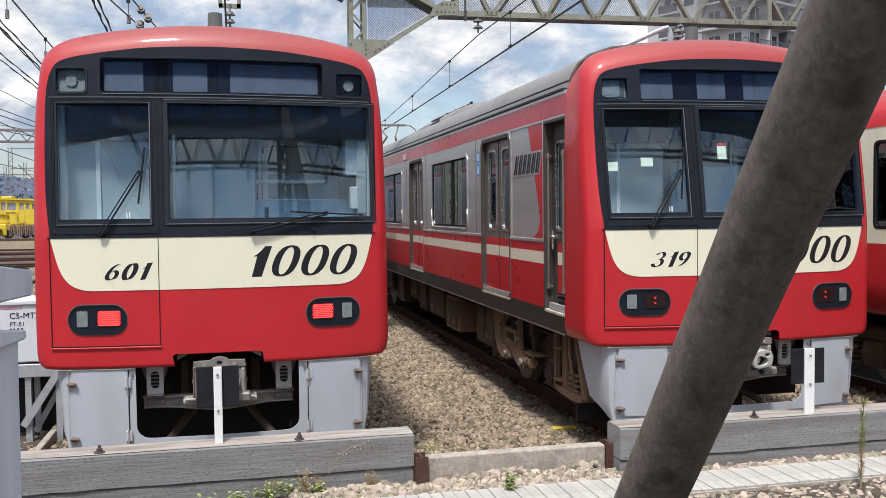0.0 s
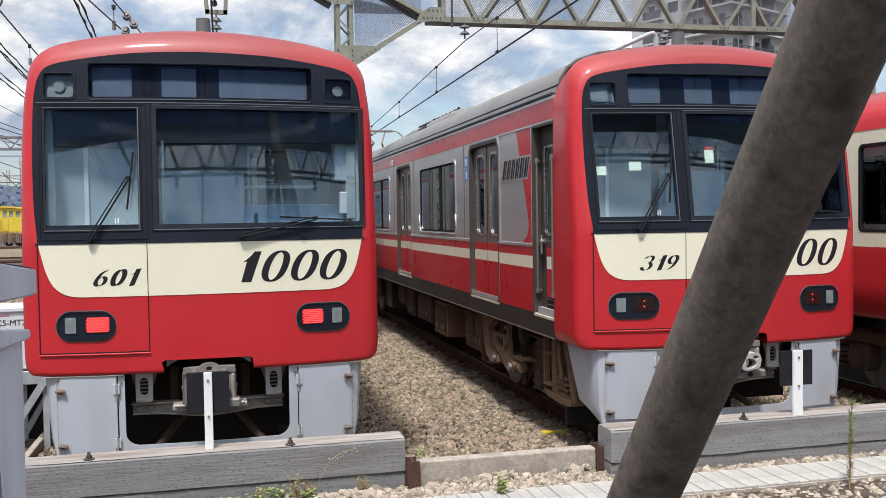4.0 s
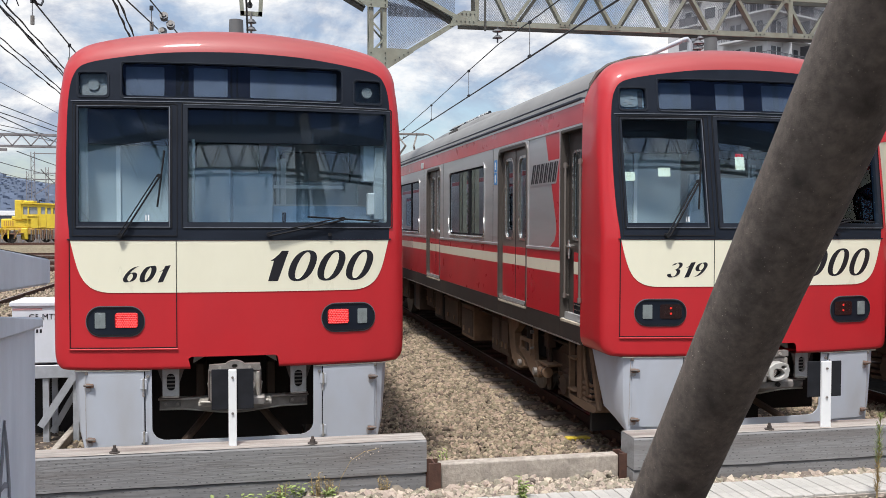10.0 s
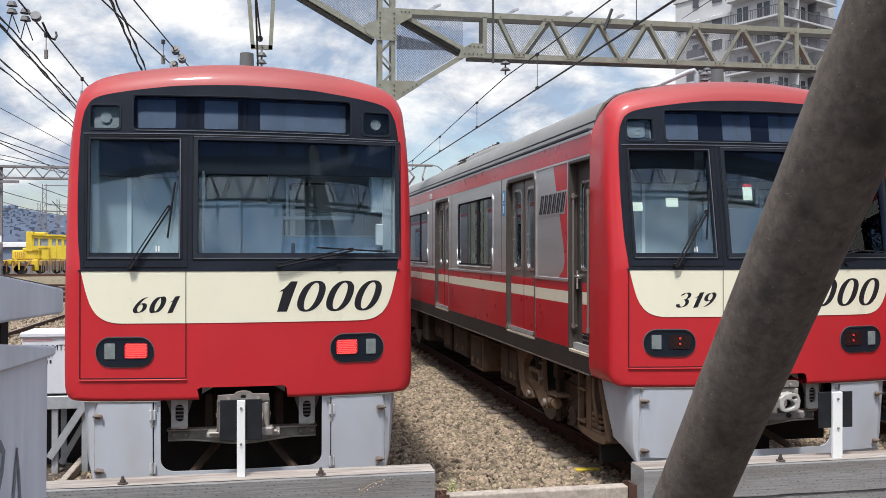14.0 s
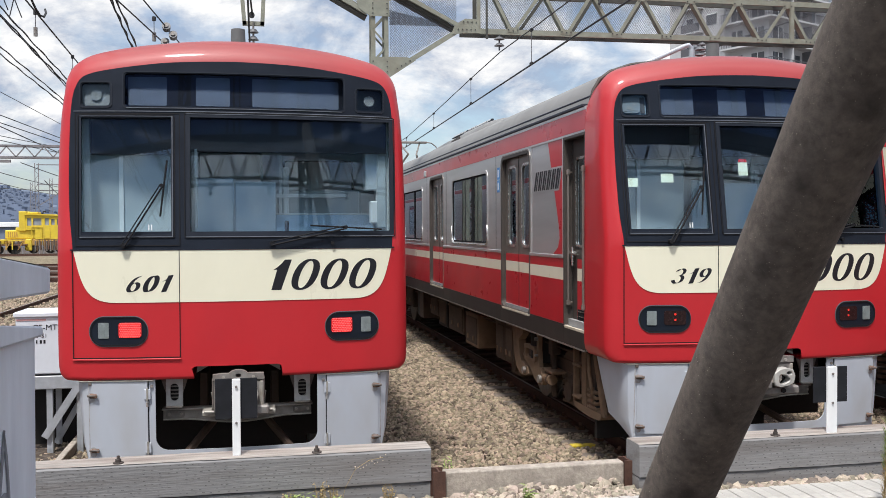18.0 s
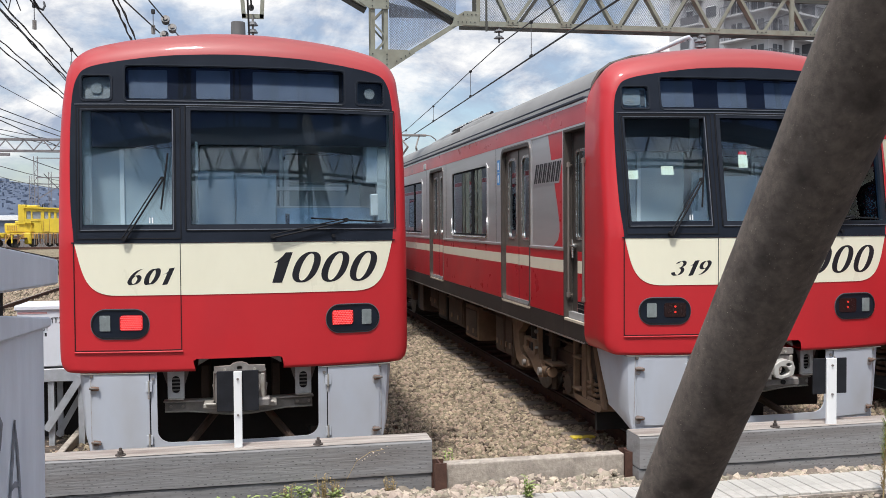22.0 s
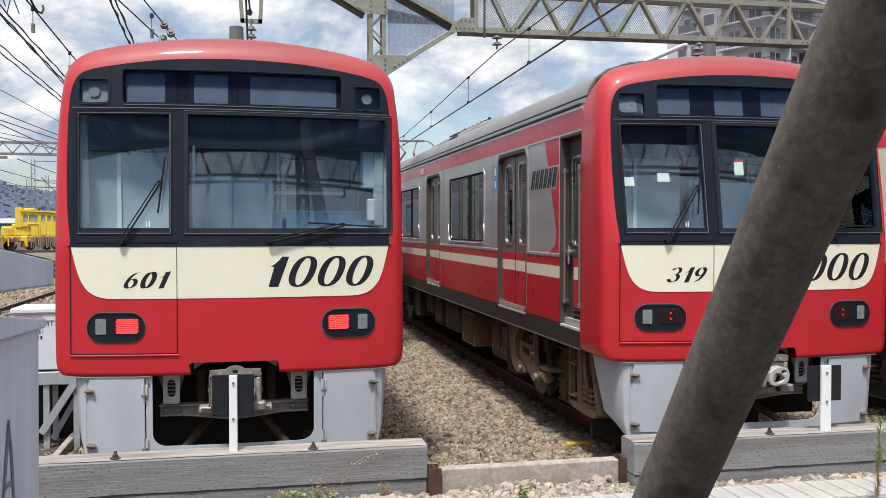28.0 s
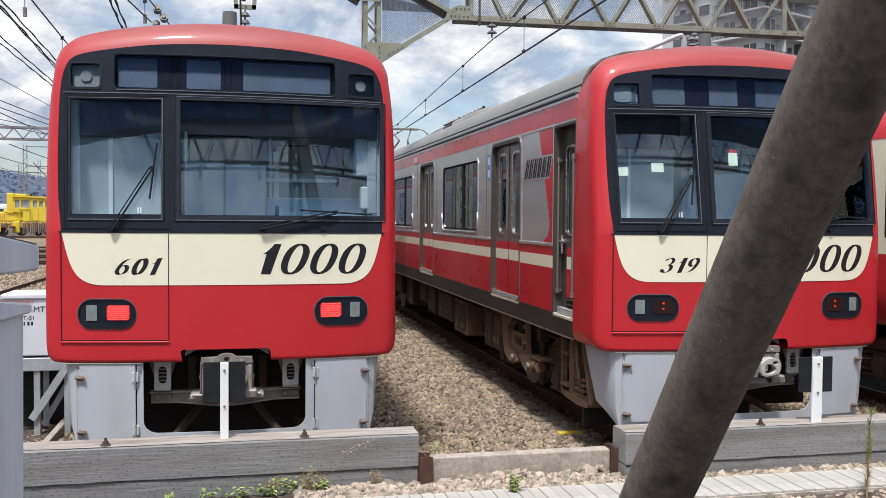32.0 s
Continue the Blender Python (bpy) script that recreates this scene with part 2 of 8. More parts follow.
REDGLOW = material("lit_red_lens", (0.60, 0.02, 0.02), 0.3, emit=(1.0, 0.10, 0.10), emit_strength=2.2, noise_scale=40, vary=0.3)
REDDIM = material("red_lamp_bead", (0.5, 0.03, 0.02), 0.3, emit=(1.0, 0.03, 0.02), emit_strength=0.5)
REFLECTOR = material("lamp_reflector", (0.55, 0.58, 0.58), 0.3, 0.4, noise_scale=30, vary=0.2)
LAMPBOX = material("lamp_housing", (0.17, 0.19, 0.22), 0.4, noise_scale=8, vary=0.2)
LAMPBOXL = material("pale_lamp_housing", (0.42, 0.45, 0.47), 0.4, noise_scale=8, vary=0.15)
CABWALL = material("cab_wall_panel", (0.46, 0.52, 0.56), 0.5, noise_scale=3, vary=0.10)
CABDARK = material("cab_dark_trim", (0.018, 0.022, 0.034), 0.6, noise_scale=5, vary=0.2)
CABLIGHT = material("cab_pale_trim", (0.53, 0.57, 0.58), 0.45, noise_scale=5, vary=0.08)
CABBLUE = material("cab_blue_seat", (0.32, 0.45, 0.58), 0.7, noise_scale=12, vary=0.15)
CABFLOOR = material("cab_floor", (0.28, 0.28, 0.28), 0.8)
SIGNGLASS = glass_material("sign_glass", (0.58, 0.63, 0.70), 0.05)
SIGNPANEL = material("sign_screen", (0.34, 0.39, 0.45), 0.5, noise_scale=5, vary=0.1)
SIGNDARK = material("sign_dark", (0.020, 0.022, 0.030), 0.5)
PAPER = material("paper_notice", (0.75, 0.78, 0.62), 0.8, vary=0.04)
BLUESIGN = material("blue_sticker", (0.08, 0.27, 0.58), 0.5, vary=0.05)

# ---- building helpers ----


def part(name, bm, mat, parent=None, label="", smooth=False):
    """Links a bmesh as one mesh object under a thing or a part."""
    me = bpy.data.meshes.new(name)
    bmesh.ops.recalc_face_normals(bm, faces=bm.faces)
    bm.to_mesh(me)
    bm.free()
    me.materials.append(mat)
    if smooth:
        for p in me.polygons:
            p.use_smooth = True
    ob = new(name, me)
    if parent is not None:
        ob.parent = parent
    if label:
        ob["label"] = label
    return ob


def thing(name, m, label, category, group="", kind=""):
    ob = new(name)
    ob.empty_display_size = 0.2
    ob.matrix_world = m
    return tagged(ob, label, category, group, kind)


def add_box(bm, x0, x1, y0, y1, z0, z1, bevel=0.0, seg=1):
    v = [bm.verts.new((x, y, z)) for x in (x0, x1) for y in (y0, y1) for z in (z0, z1)]
    f = [bm.faces.new([v[i] for i in q]) for q in ((0, 1, 3, 2), (4, 6, 7, 5), (0, 4, 5, 1), (2, 3, 7, 6), (0, 2, 6, 4), (1, 5, 7, 3))]
    if bevel:
        e = list({e for q in f for e in q.edges})
        bmesh.ops.bevel(bm, geom=e, offset=bevel, segments=seg, affect="EDGES", profile=0.5)
    return bm


def box_bm(*a, **k):
    return add_box(bmesh.new(), *a, **k)


def add_tube(bm, a, b, r, sides=8, r2=None, caps=True):
    a, b = Vector(a), Vector(b)
    q = (b - a).to_track_quat("Z", "Y")
    ring = []
    for p, rad in ((a, r), (b, r if r2 is None else r2)):
        ring.append([bm.verts.new(p + q @ Vector((rad * math.cos(2 * math.pi * i / sides), rad * math.sin(2 * math.pi * i / sides), 0))) for i in range(sides)])
    for i in range(sides):
        j = (i + 1) % sides
        bm.faces.new((ring[0][i], ring[0][j], ring[1][j], ring[1][i]))
    if caps:
        bm.faces.new(ring[0][::-1])
        bm.faces.new(ring[1])
    return bm


def tube_bm(*a, **k):
    return add_tube(bmesh.new(), *a, **k)


def add_path_tube(bm, pts, r, sides=6):
    """One continuous tube along a line of points."""
    pts = [Vector(p) for p in pts]
    rings = []
    for i, p in enumerate(pts):
        d = (pts[min(i + 1, len(pts) - 1)] - pts[max(i - 1, 0)]).normalized()
        q = d.to_track_quat("Z", "Y")
        rings.append([bm.verts.new(p + q @ Vector((r * math.cos(2 * math.pi * k / sides), r * math.sin(2 * math.pi * k / sides), 0))) for k in range(sides)])
    for a, b in zip(rings, rings[1:]):
        for k in range(sides):
            j = (k + 1) % sides
            bm.faces.new((a[k], a[j], b[j], b[k]))
    bm.faces.new(rings[0][::-1])
    bm.faces.new(rings[-1])
    return bm


def rounded(u0, v0, u1, v1, r, n=5):
    out = []
    for cx, cy, a0 in ((u1 - r, v1 - r, 0), (u0 + r, v1 - r, 90), (u0 + r, v0 + r, 180), (u1 - r, v0 + r, 270)):
        for i in range(n + 1):
            a = radians(a0 + 90 * i / n)
            out.append((cx + r * math.cos(a), cy + r * math.sin(a)))
    return out


def add_plate(bm, outer, holes, place, depth):
    """A flat plate with holes: 2D loops put into space by place(u, v), made thick along depth."""
    edges = []
    for loop in (outer, *holes):
        v = [bm.verts.new(place(*p)) for p in loop]
        edges += [bm.edges.new((v[i], v[(i + 1) % len(v)])) for i in range(len(v))]
    made = bmesh.ops.triangle_fill(bm, use_beauty=True, use_dissolve=False, edges=edges)
    faces = [g for g in made["geom"] if isinstance(g, bmesh.types.BMFace)]
    if depth is not None:
        ext = bmesh.ops.extrude_face_region(bm, geom=faces)
        bmesh.ops.translate(bm, vec=Vector(depth), verts=[g for g in ext["geom"] if isinstance(g, bmesh.types.BMVert)])
    return bm


def plate_bm(*a):
    return add_plate(bmesh.new(), *a)


def mirrored(half):
    """Closes a half outline, given from the bottom right to the top middle, to the left."""
    return list(half) + [(-x, z) for x, z in reversed(half) if x > 1e-6]


def rake(z):
    return 0.055 * max(0.0, z - 1.9)


def on_face(y):
    return lambda u, v: Vector((u, y + rake(v), v))


# strokes of a broad pen for the slanted numerals: paths in a cell 0.62 wide and 1 high
def arc(cx, cy, rx, ry, a0, a1, n=22):
    return [(cx + rx * math.cos(radians(a0 + (a1 - a0) * i / n)), cy + ry * math.sin(radians(a0 + (a1 - a0) * i / n))) for i in range(n + 1)]


NUMERALS = {
    "0": [(0.285, arc(0.41, 0.5, 0.262, 0.475, 90, 450, 40))],
    "1": [(0.30, [(0.40, 0.0), (0.40, 1.0)]), (0.10, [(0.08, 0.64), (0.18, 0.68), (0.28, 0.78), (0.36, 0.96)]), (0.18, [(0.17, 0.655), (0.27, 0.71), (0.36, 0.84)])],
    "6": [(0.24, arc(0.40, 0.30, 0.25, 0.275, 170, 530, 32)), (0.23, arc(0.66, 0.28, 0.51, 0.69, 180, 98, 18))],
    "9": [(0.24, arc(0.40, 0.70, 0.25, 0.275, -10, 350, 32)), (0.23, arc(0.14, 0.72, 0.51, 0.69, 0, -82, 18))],
    "3": [(0.21, arc(0.36, 0.755, 0.24, 0.22, 165, -80, 22)), (0.23, arc(0.36, 0.285, 0.28, 0.26, 80, -168, 26))],
}


def numerals(text, x0, z0, height, y, pitch=0.945):
    """Slanted broad-pen figures set close together."""
    bm = bmesh.new()
    at = 0.0
    for ch in text:
        for s, (w, path) in enumerate(NUMERALS[ch]):
            pts = [(x0 + height * (at + u + 0.43 * v - 0.02), z0 + height * (0.02 + 0.96 * v)) for u, v in path]
            lo = [bm.verts.new((px - height * w / 2, y - 0.0002 * s, pz - 0.022 * height)) for px, pz in pts]
            hi = [bm.verts.new((px + height * w / 2, y - 0.0002 * s, pz + 0.022 * height)) for px, pz in pts]
            for i in range(len(pts) - 1):
                bm.faces.new((lo[i], lo[i + 1], hi[i + 1], hi[i]))
        at += 0.66 if ch == "1" else pitch
    return bm


def series_figures(x0, z0, width, height, y):
    """The bold slanted figures of the series number, with thick sides and thin tops."""
    bm = bmesh.new()
    put = lambda u, v: Vector((x0 + width * u, y, z0 + height * v))
    bm.faces.new([bm.verts.new(put(u, v)) for u, v in ((0.0, 0.0), (0.333, 0.0), (0.705, 1.0), (0.47, 1.0), (0.37, 0.885), (0.23, 0.765), (0.075, 0.665), (0.262, 0.672))])
    for i in range(3):
        c = 0.686 + 1.0 * i + 0.49
        rings = []
        for a, b in ((0.432, 0.512), (0.190, 0.447)):
            ring = []
            for k in range(48):
                q = radians(7.5 * k)
                e = 0.86 if a > 0.3 else 0.95
                cu, cv = math.copysign(abs(math.cos(q)) ** e, math.cos(q)), math.copysign(abs(math.sin(q)) ** e, math.sin(q))
                ring.append(bm.verts.new(put(c + a * cu + 0.40 * b * cv, 0.5 + b * cv)))
            rings.append(ring)
        for k in range(48):
            j = (k + 1) % 48
            bm.faces.new((rings[0][k], rings[0][j], rings[1][j], rings[1][k]))
    bmesh.ops.triangulate(bm, faces=bm.faces)
    return bm


# ---- railway cars ----
SECTION = [(1.35, 0.822), (1.39, 0.845), (1.412, 0.90), (1.418, 1.00), (1.415, 1.30), (1.412, 1.60), (1.405, 2.00), (1.400, 2.30), (1.390, 2.65), (1.375, 2.95), (1.362, 3.12), (1.348, 3.23),
           (1.318, 3.350), (1.255, 3.455), (1.15, 3.535), (0.93, 3.610), (0.60, 3.655), (0.30, 3.677), (0.0, 3.686)]
MASK = [(1.31, 1.872), (1.332, 2.15), (1.338, 2.45), (1.335, 2.70), (1.328, 2.92), (1.320, 3.03), (1.308, 3.12), (1.286, 3.20), (1.236, 3.279), (1.14, 3.322), (0.97, 3.355), (0.78, 3.382), (0.55, 3.408), (0.27, 3.422), (0.0, 3.428)]


# the moulded front, half of it, from the notch outwards and up: rim (x, z), edge of the flat field (x, z), depth of the rounding, rear edge (x, z)
MOULD = (
    ((0.360, 0.800), (0.360, 0.832), 0.030, (0.360, 0.822)), ((1.000, 0.800), (1.000, 0.832), 0.030, (1.000, 0.822)),
    ((1.330, 0.800), (1.280, 0.838), 0.045, (1.330, 0.822)), ((1.415, 0.828), (1.312, 0.868), 0.075, (1.390, 0.845)),
    ((1.446, 0.890), (1.324, 0.925), 0.100, (1.412, 0.900)), ((1.454, 1.000), (1.326, 1.000), 0.110, (1.418, 1.000)),
    ((1.455, 1.300), (1.322, 1.300), 0.110, (1.418, 1.300)), ((1.453, 1.600), (1.315, 1.600), 0.110, (1.418, 1.600)),
    ((1.450, 1.872), (1.310, 1.872), 0.110, (1.418, 1.872)), ((1.447, 2.150), MASK[1], 0.110, (1.416, 2.150)),
    ((1.442, 2.450), MASK[2], 0.110, (1.412, 2.450)), ((1.434, 2.700), MASK[3], 0.110, (1.410, 2.700)),
    ((1.421, 2.920), MASK[4], 0.115, (1.406, 2.920)), ((1.408, 3.060), MASK[5], 0.120, (1.404, 3.060)),
    ((1.394, 3.170), MASK[6], 0.140, (1.395, 3.160)), ((1.378, 3.295), MASK[7], 0.180, (1.358, 3.262)),
    ((1.320, 3.410), MASK[8], 0.230, (1.296, 3.372)), ((1.192, 3.503), MASK[9], 0.280, (1.165, 3.483)),
    ((0.975, 3.563), MASK[10], 0.310, (0.970, 3.565)), ((0.780, 3.600), MASK[11], 0.330, (0.780, 3.612)),
    ((0.550, 3.630), MASK[12], 0.340, (0.550, 3.651)), ((0.270, 3.656), MASK[13], 0.345, (0.270, 3.677)),
    ((0.000, 3.664), MASK[14], 0.350, (0.000, 3.686)))


def mould_lines(steps=4):
    """The mould's lines, smoothed between its stations and mirrored to the other half."""
    flat = [(*r, *e, d, *b) for r, e, d, b in MOULD]
    out = []
    for i in range(len(flat) - 1):
        p = [flat[max(i - 1, 0)], flat[i], flat[i + 1], flat[min(i + 2, len(flat) - 1)]]
        for k in range(steps):
            t = k / steps
            q = [0.5 * (2 * b + (c - a) * t + (2 * a - 5 * b + 4 * c - d) * t * t + (3 * b - a - 3 * c + d) * t ** 3) for a, b, c, d in zip(*p)]
            out.append(tuple(q))
    out.append(flat[-1])
    left = [(-a, b, -c, d, e, -f, g) for a, b, c, d, e, f, g in reversed(out[:-1])]
    return out + left


SURROUND = [(q[2], q[3]) for q in mould_lines() if q[3] > 1.871]


def front_cap(car):
    """The red moulded front: rounded edges, and an open window field."""
    lines = mould_lines()
    bm = bmesh.new()
    rings = []
    for k in range(9):
        a = radians(90 * k / 8)
        ring = []
        for xo, zo, xi, zi, depth, xb, zb in lines:
            x, z = xi + (xo - xi) * math.sin(a), zi + (zo - zi) * math.sin(a)
            ring.append(bm.verts.new((x, rake(z) + depth * (1 - math.cos(a)), z)))
        rings.append(ring)
    for k in (0.35, 0.7, 1.0):
        ring = []
        for xo, zo, xi, zi, depth, xb, zb in lines:
            y = rake(zo) + depth
            ring.append(bm.verts.new((xo + (xb - xo) * k, y + (0.66 - y) * k, zo + (zb - zo) * k)))
        rings.append(ring)
    for a, b in zip(rings, rings[1:]):
        for i in range(len(a) - 1):
            bm.faces.new((a[i], a[i + 1], b[i + 1], b[i]))
    # flat field under the windows, with the notch over the coupler
    right = [(xi, zi) for xo, zo, xi, zi, d, xb, zb in lines[:len(lines) // 2] if zi < 1.8725]
    low = right + [(-x, z) for x, z in reversed(right)] + [(-0.375, 0.888), (-0.35, 0.905), (0.33, 0.905), (0.352, 0.888)]
    face = plate_bm(low, [], lambda u, v: Vector((u, rake(v), v)), None)
    me = bpy.data.meshes.new("tmp")
    face.to_mesh(me)
    face.free()
    bm.from_mesh(me)
    bpy.data.meshes.remove(me)
    bmesh.ops.remove_doubles(bm, verts=bm.verts, dist=0.0006)
    part("front_underside", box_bm(-1.30, -0.39, 0.09, 0.64, 0.812, 0.826), RED, car)
    part("front_underside", box_bm(0.37, 1.30, 0.09, 0.64, 0.812, 0.826), RED, car)
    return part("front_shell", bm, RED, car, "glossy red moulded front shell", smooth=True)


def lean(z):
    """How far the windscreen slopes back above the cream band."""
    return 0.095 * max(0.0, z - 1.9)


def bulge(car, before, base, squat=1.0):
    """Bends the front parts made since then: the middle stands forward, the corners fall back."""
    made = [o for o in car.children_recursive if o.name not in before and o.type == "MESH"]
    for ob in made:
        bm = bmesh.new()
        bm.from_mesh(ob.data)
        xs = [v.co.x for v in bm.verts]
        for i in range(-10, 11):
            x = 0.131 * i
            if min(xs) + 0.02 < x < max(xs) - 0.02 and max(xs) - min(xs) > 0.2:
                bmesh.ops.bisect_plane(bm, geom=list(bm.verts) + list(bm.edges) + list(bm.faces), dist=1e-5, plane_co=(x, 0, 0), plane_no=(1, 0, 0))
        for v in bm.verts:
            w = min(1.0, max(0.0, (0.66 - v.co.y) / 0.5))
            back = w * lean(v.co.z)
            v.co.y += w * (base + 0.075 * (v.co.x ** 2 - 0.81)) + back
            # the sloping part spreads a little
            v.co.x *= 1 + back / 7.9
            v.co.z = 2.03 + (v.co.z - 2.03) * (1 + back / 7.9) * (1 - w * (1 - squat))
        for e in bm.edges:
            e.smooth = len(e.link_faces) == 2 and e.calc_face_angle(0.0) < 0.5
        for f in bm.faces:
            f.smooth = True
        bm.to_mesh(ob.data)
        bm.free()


def strip_loop(bm, u0, v0, u1, v1, w, y, depth=0.006, r=0.02):
    add_plate(bm, rounded(u0, v0, u1, v1, r), [rounded(u0 + w, v0 + w, u1 - w, v1 - w, max(0.004, r - w))], on_face(y), (0, -depth, 0))
    return bm


def front_details(car, number, lit):
    # window mask with its openings
    win_l, win_r = (-1.244, 2.018, -0.522, 2.950), (-0.378, 2.016, 1.298, 2.972)
    sign = (-0.895, 3.047, 0.895, 3.318)
    heads = [(-1.238, 3.050, -1.012, 3.234), (1.012, 3.050, 1.238, 3.234)]
    holes = [rounded(*win_l, 0.012), rounded(*win_r, 0.012), rounded(*sign, 0.03)] + [rounded(*h, 0.03) for h in heads]
    mask = part("window_mask", plate_bm(SURROUND, holes, on_face(-0.004), (0, 0.045, 0)), BLACK, car, "satin black window surround")
    for (u0, v0, u1, v1), nm, g in ((win_l, "front_window", 0.020), (win_r, "front_window", 0.0)):
        bm = plate_bm(rounded(u0 - 0.004, v0 - 0.004, u1 + 0.004, v1 + 0.004, 0.012), [], on_face(0.026), (0, 0.006, 0))
        pane = part(nm, bm, GLASS, car, "clear windscreen pane")
        pane.visible_shadow = False
        bm = strip_loop(bmesh.new(), u0 - 0.045 + g, v0 - 0.052, u1 + 0.045 - g, v1 + 0.027, 0.007, -0.003, 0.008)
        part("window_trim", bm, GASKET, pane)
        # pale strips below and beside the pane: highlights of the frame edge, painted on
        for v, h in ((v0 - 0.046, 0.006), (v1 + 0.012, 0.004)):
            part("worn_edge", box_bm(u0 - 0.03 + g, u1 + 0.03 - g, rake(v) - 0.0125, rake(v) - 0.009, v, v + h), TRIM, pane)
        if u1 < 0:
            bm = box_bm(u1 + 0.002, u1 + 0.008, -0.0135, -0.009, v0 - 0.04, v1 + 0.01)
            for v in bm.verts:
                v.co.y += rake(v.co.z)
            part("worn_edge", bm, TRIM, pane)
        bm = strip_loop(bmesh.new(), u0 - 0.032 + g, v0 - 0.040, u1 + 0.032 - g, v1 + 0.022, 0.036 - g, -0.003, 0.006)
        part("window_rim", bm, FRAMEGREY, pane)
    # front door outline and lower ridge
    bm = box_bm(-1.316, -1.309, -0.0055, 0.004, 0.985, 1.868)
    add_box(bm, -0.469, -0.462, -0.0040, 0.004, 0.985, 1.437)
    add_box(bm, -1.316, -0.462, -0.0055, 0.004, 0.983, 0.990)
    door = part("front_door", bm, GASKET, car, "flush emergency door outline")
    bm = strip_loop(bmesh.new(), -1.290, 1.90, -0.455, 2.990, 0.007, -0.0045, 0.003, 0.012)
    part("door_gap", bm, GASKET, door)
    part("door_sill", box_bm(-1.318, -0.455, -0.014, 0.0, 0.966, 0.980, 0.004), RED, door)
    bm = box_bm(-1.33, 1.33, -0.009, -0.002, 1.866, 1.876)
    part("lower_trim", bm, FRAMEGREY, mask)
    bm = bmesh.new()
    for v in (3.005,):
        add_box(bm, -1.30, 1.30, -0.010 + rake(v), -0.003 + rake(v), v - 0.003, v + 0.003)
    part("upper_trim", bm, TRIM, mask)
    # cream field
    bend = ((0.97, 1.438), (1.225, 1.438), (1.245, 1.600), (1.306, 1.864))
    half = []
    for k in range(17):
        t = k / 16
        half.append(tuple((1 - t) ** 3 * a + 3 * t * (1 - t) ** 2 * b + 3 * t * t * (1 - t) * c + t ** 3 * d for a, b, c, d in zip(*bend)))
    part("cream_band", plate_bm([(-x, z) for x, z in reversed(half)] + list(half), [], on_face(-0.001), (0, -0.0035, 0)), CREAM, car, "cream painted band")
    part("door_seam", box_bm(-0.469, -0.463, -0.0062, -0.0046, 1.439, 1.862), GASKET, door)
    part("car_number", numerals(number, -0.905, 1.520, 0.143, -0.0056, 0.90), DIGIT, car, "slanted dark number " + number)
    part("series_number", series_figures(0.273, 1.524, 0.2445, 0.2535, -0.0056), DIGIT, car, "large slanted dark number 1000")
    # destination sign
    box = part("destination_sign", plate_bm(rounded(-0.905, 3.037, 0.905, 3.328, 0.03), [], on_face(0.075), (0, 0.01, 0)), SIGNDARK, car, "blank roller sign behind glass")
    for u0, u1 in ((-0.875, -0.565), (-0.33, -0.055), (0.13, 0.86)):
        part("sign_screen", plate_bm(rounded(u0, 3.062, u1, 3.300, 0.012), [], on_face(0.071), (0, 0.003, 0)), SIGNPANEL, box)
    sg = part("sign_glass", plate_bm(rounded(-0.90, 3.042, 0.90, 3.323, 0.03), [], on_face(0.012), (0, 0.005, 0)), SIGNGLASS, box)
    sg.visible_shadow = False
    part("sign_rim", strip_loop(bmesh.new(), -0.912, 3.030, 0.912, 3.335, 0.009, -0.003, 0.006, 0.035), FRAMEGREY, box)
    part("rim_edge", box_bm(-0.88, 0.88, rake(3.03) - 0.0115, rake(3.03) - 0.0085, 3.030, 3.035), TRIM, box)
    # head lamps
    for k, (u0, v0, u1, v1) in enumerate(heads):
        cx, cz = (u0 + u1) / 2, (v0 + v1) / 2
        y = rake(cz)
        pale = k == 0 or not lit
        bm = bmesh.new()
        add_plate(bm, rounded(u0 - 0.004, v0 - 0.004, u1 + 0.004, v1 + 0.004, 0.03), [], on_face(0.05 if pale else 0.10), (0, 0.01, 0))
        lamp = part("headlamp", bm, (LAMPBOXL if lit else CABBLUE) if pale else LAMPBOX, car, "square unlit headlamp")
        if lit:
            part("reflector", tube_bm((cx, y + 0.035, cz), (cx, y + 0.10, cz), 0.047, 8), REFLECTOR, lamp)
        else:
            cup = part("reflector", plate_bm(rounded(u0 + 0.012, v0 + 0.022, u1 - 0.055, v1 - 0.014, 0.04), [], on_face(0.036), (0, 0.010, 0)), CABBLUEPALE, lamp, "pale faceted reflector")
            for q0, q1, z0, z1, sh in ((0.02, 0.09, 0.118, 0.128, 0.006), (0.05, 0.10, 0.062, 0.088, -0.008), (0.07, 0.12, 0.040, 0.058, 0.010), (0.03, 0.055, 0.040, 0.052, 0.0), (0.105, 0.135, 0.088, 0.125, 0.004)):
                part("lens_facet", plate_bm([(u0 + q0, v0 + z0), (u0 + q1, v0 + z0 + sh), (u0 + q1 - 0.006, v0 + z1 + sh), (u0 + q0 + 0.005, v0 + z1)], [], on_face(0.033), (0, 0.003, 0)), LAMPBOXL, cup)
            part("lamp_baffle", plate_bm([(u1 - 0.05, v0 + 0.02), (u1 - 0.012, v0 + 0.02), (u1 - 0.012, v1 - 0.02), (u1 - 0.05, v1 - 0.02)], [], on_face(0.042), (0, 0.006, 0)), LAMPBOX, lamp)
        part("headlamp_rim", strip_loop(bmesh.new(), u0 - 0.018, v0 - 0.018, u1 + 0.018, v1 + 0.018, 0.011, -0.003, 0.008, 0.035), FRAMEGREY, lamp)
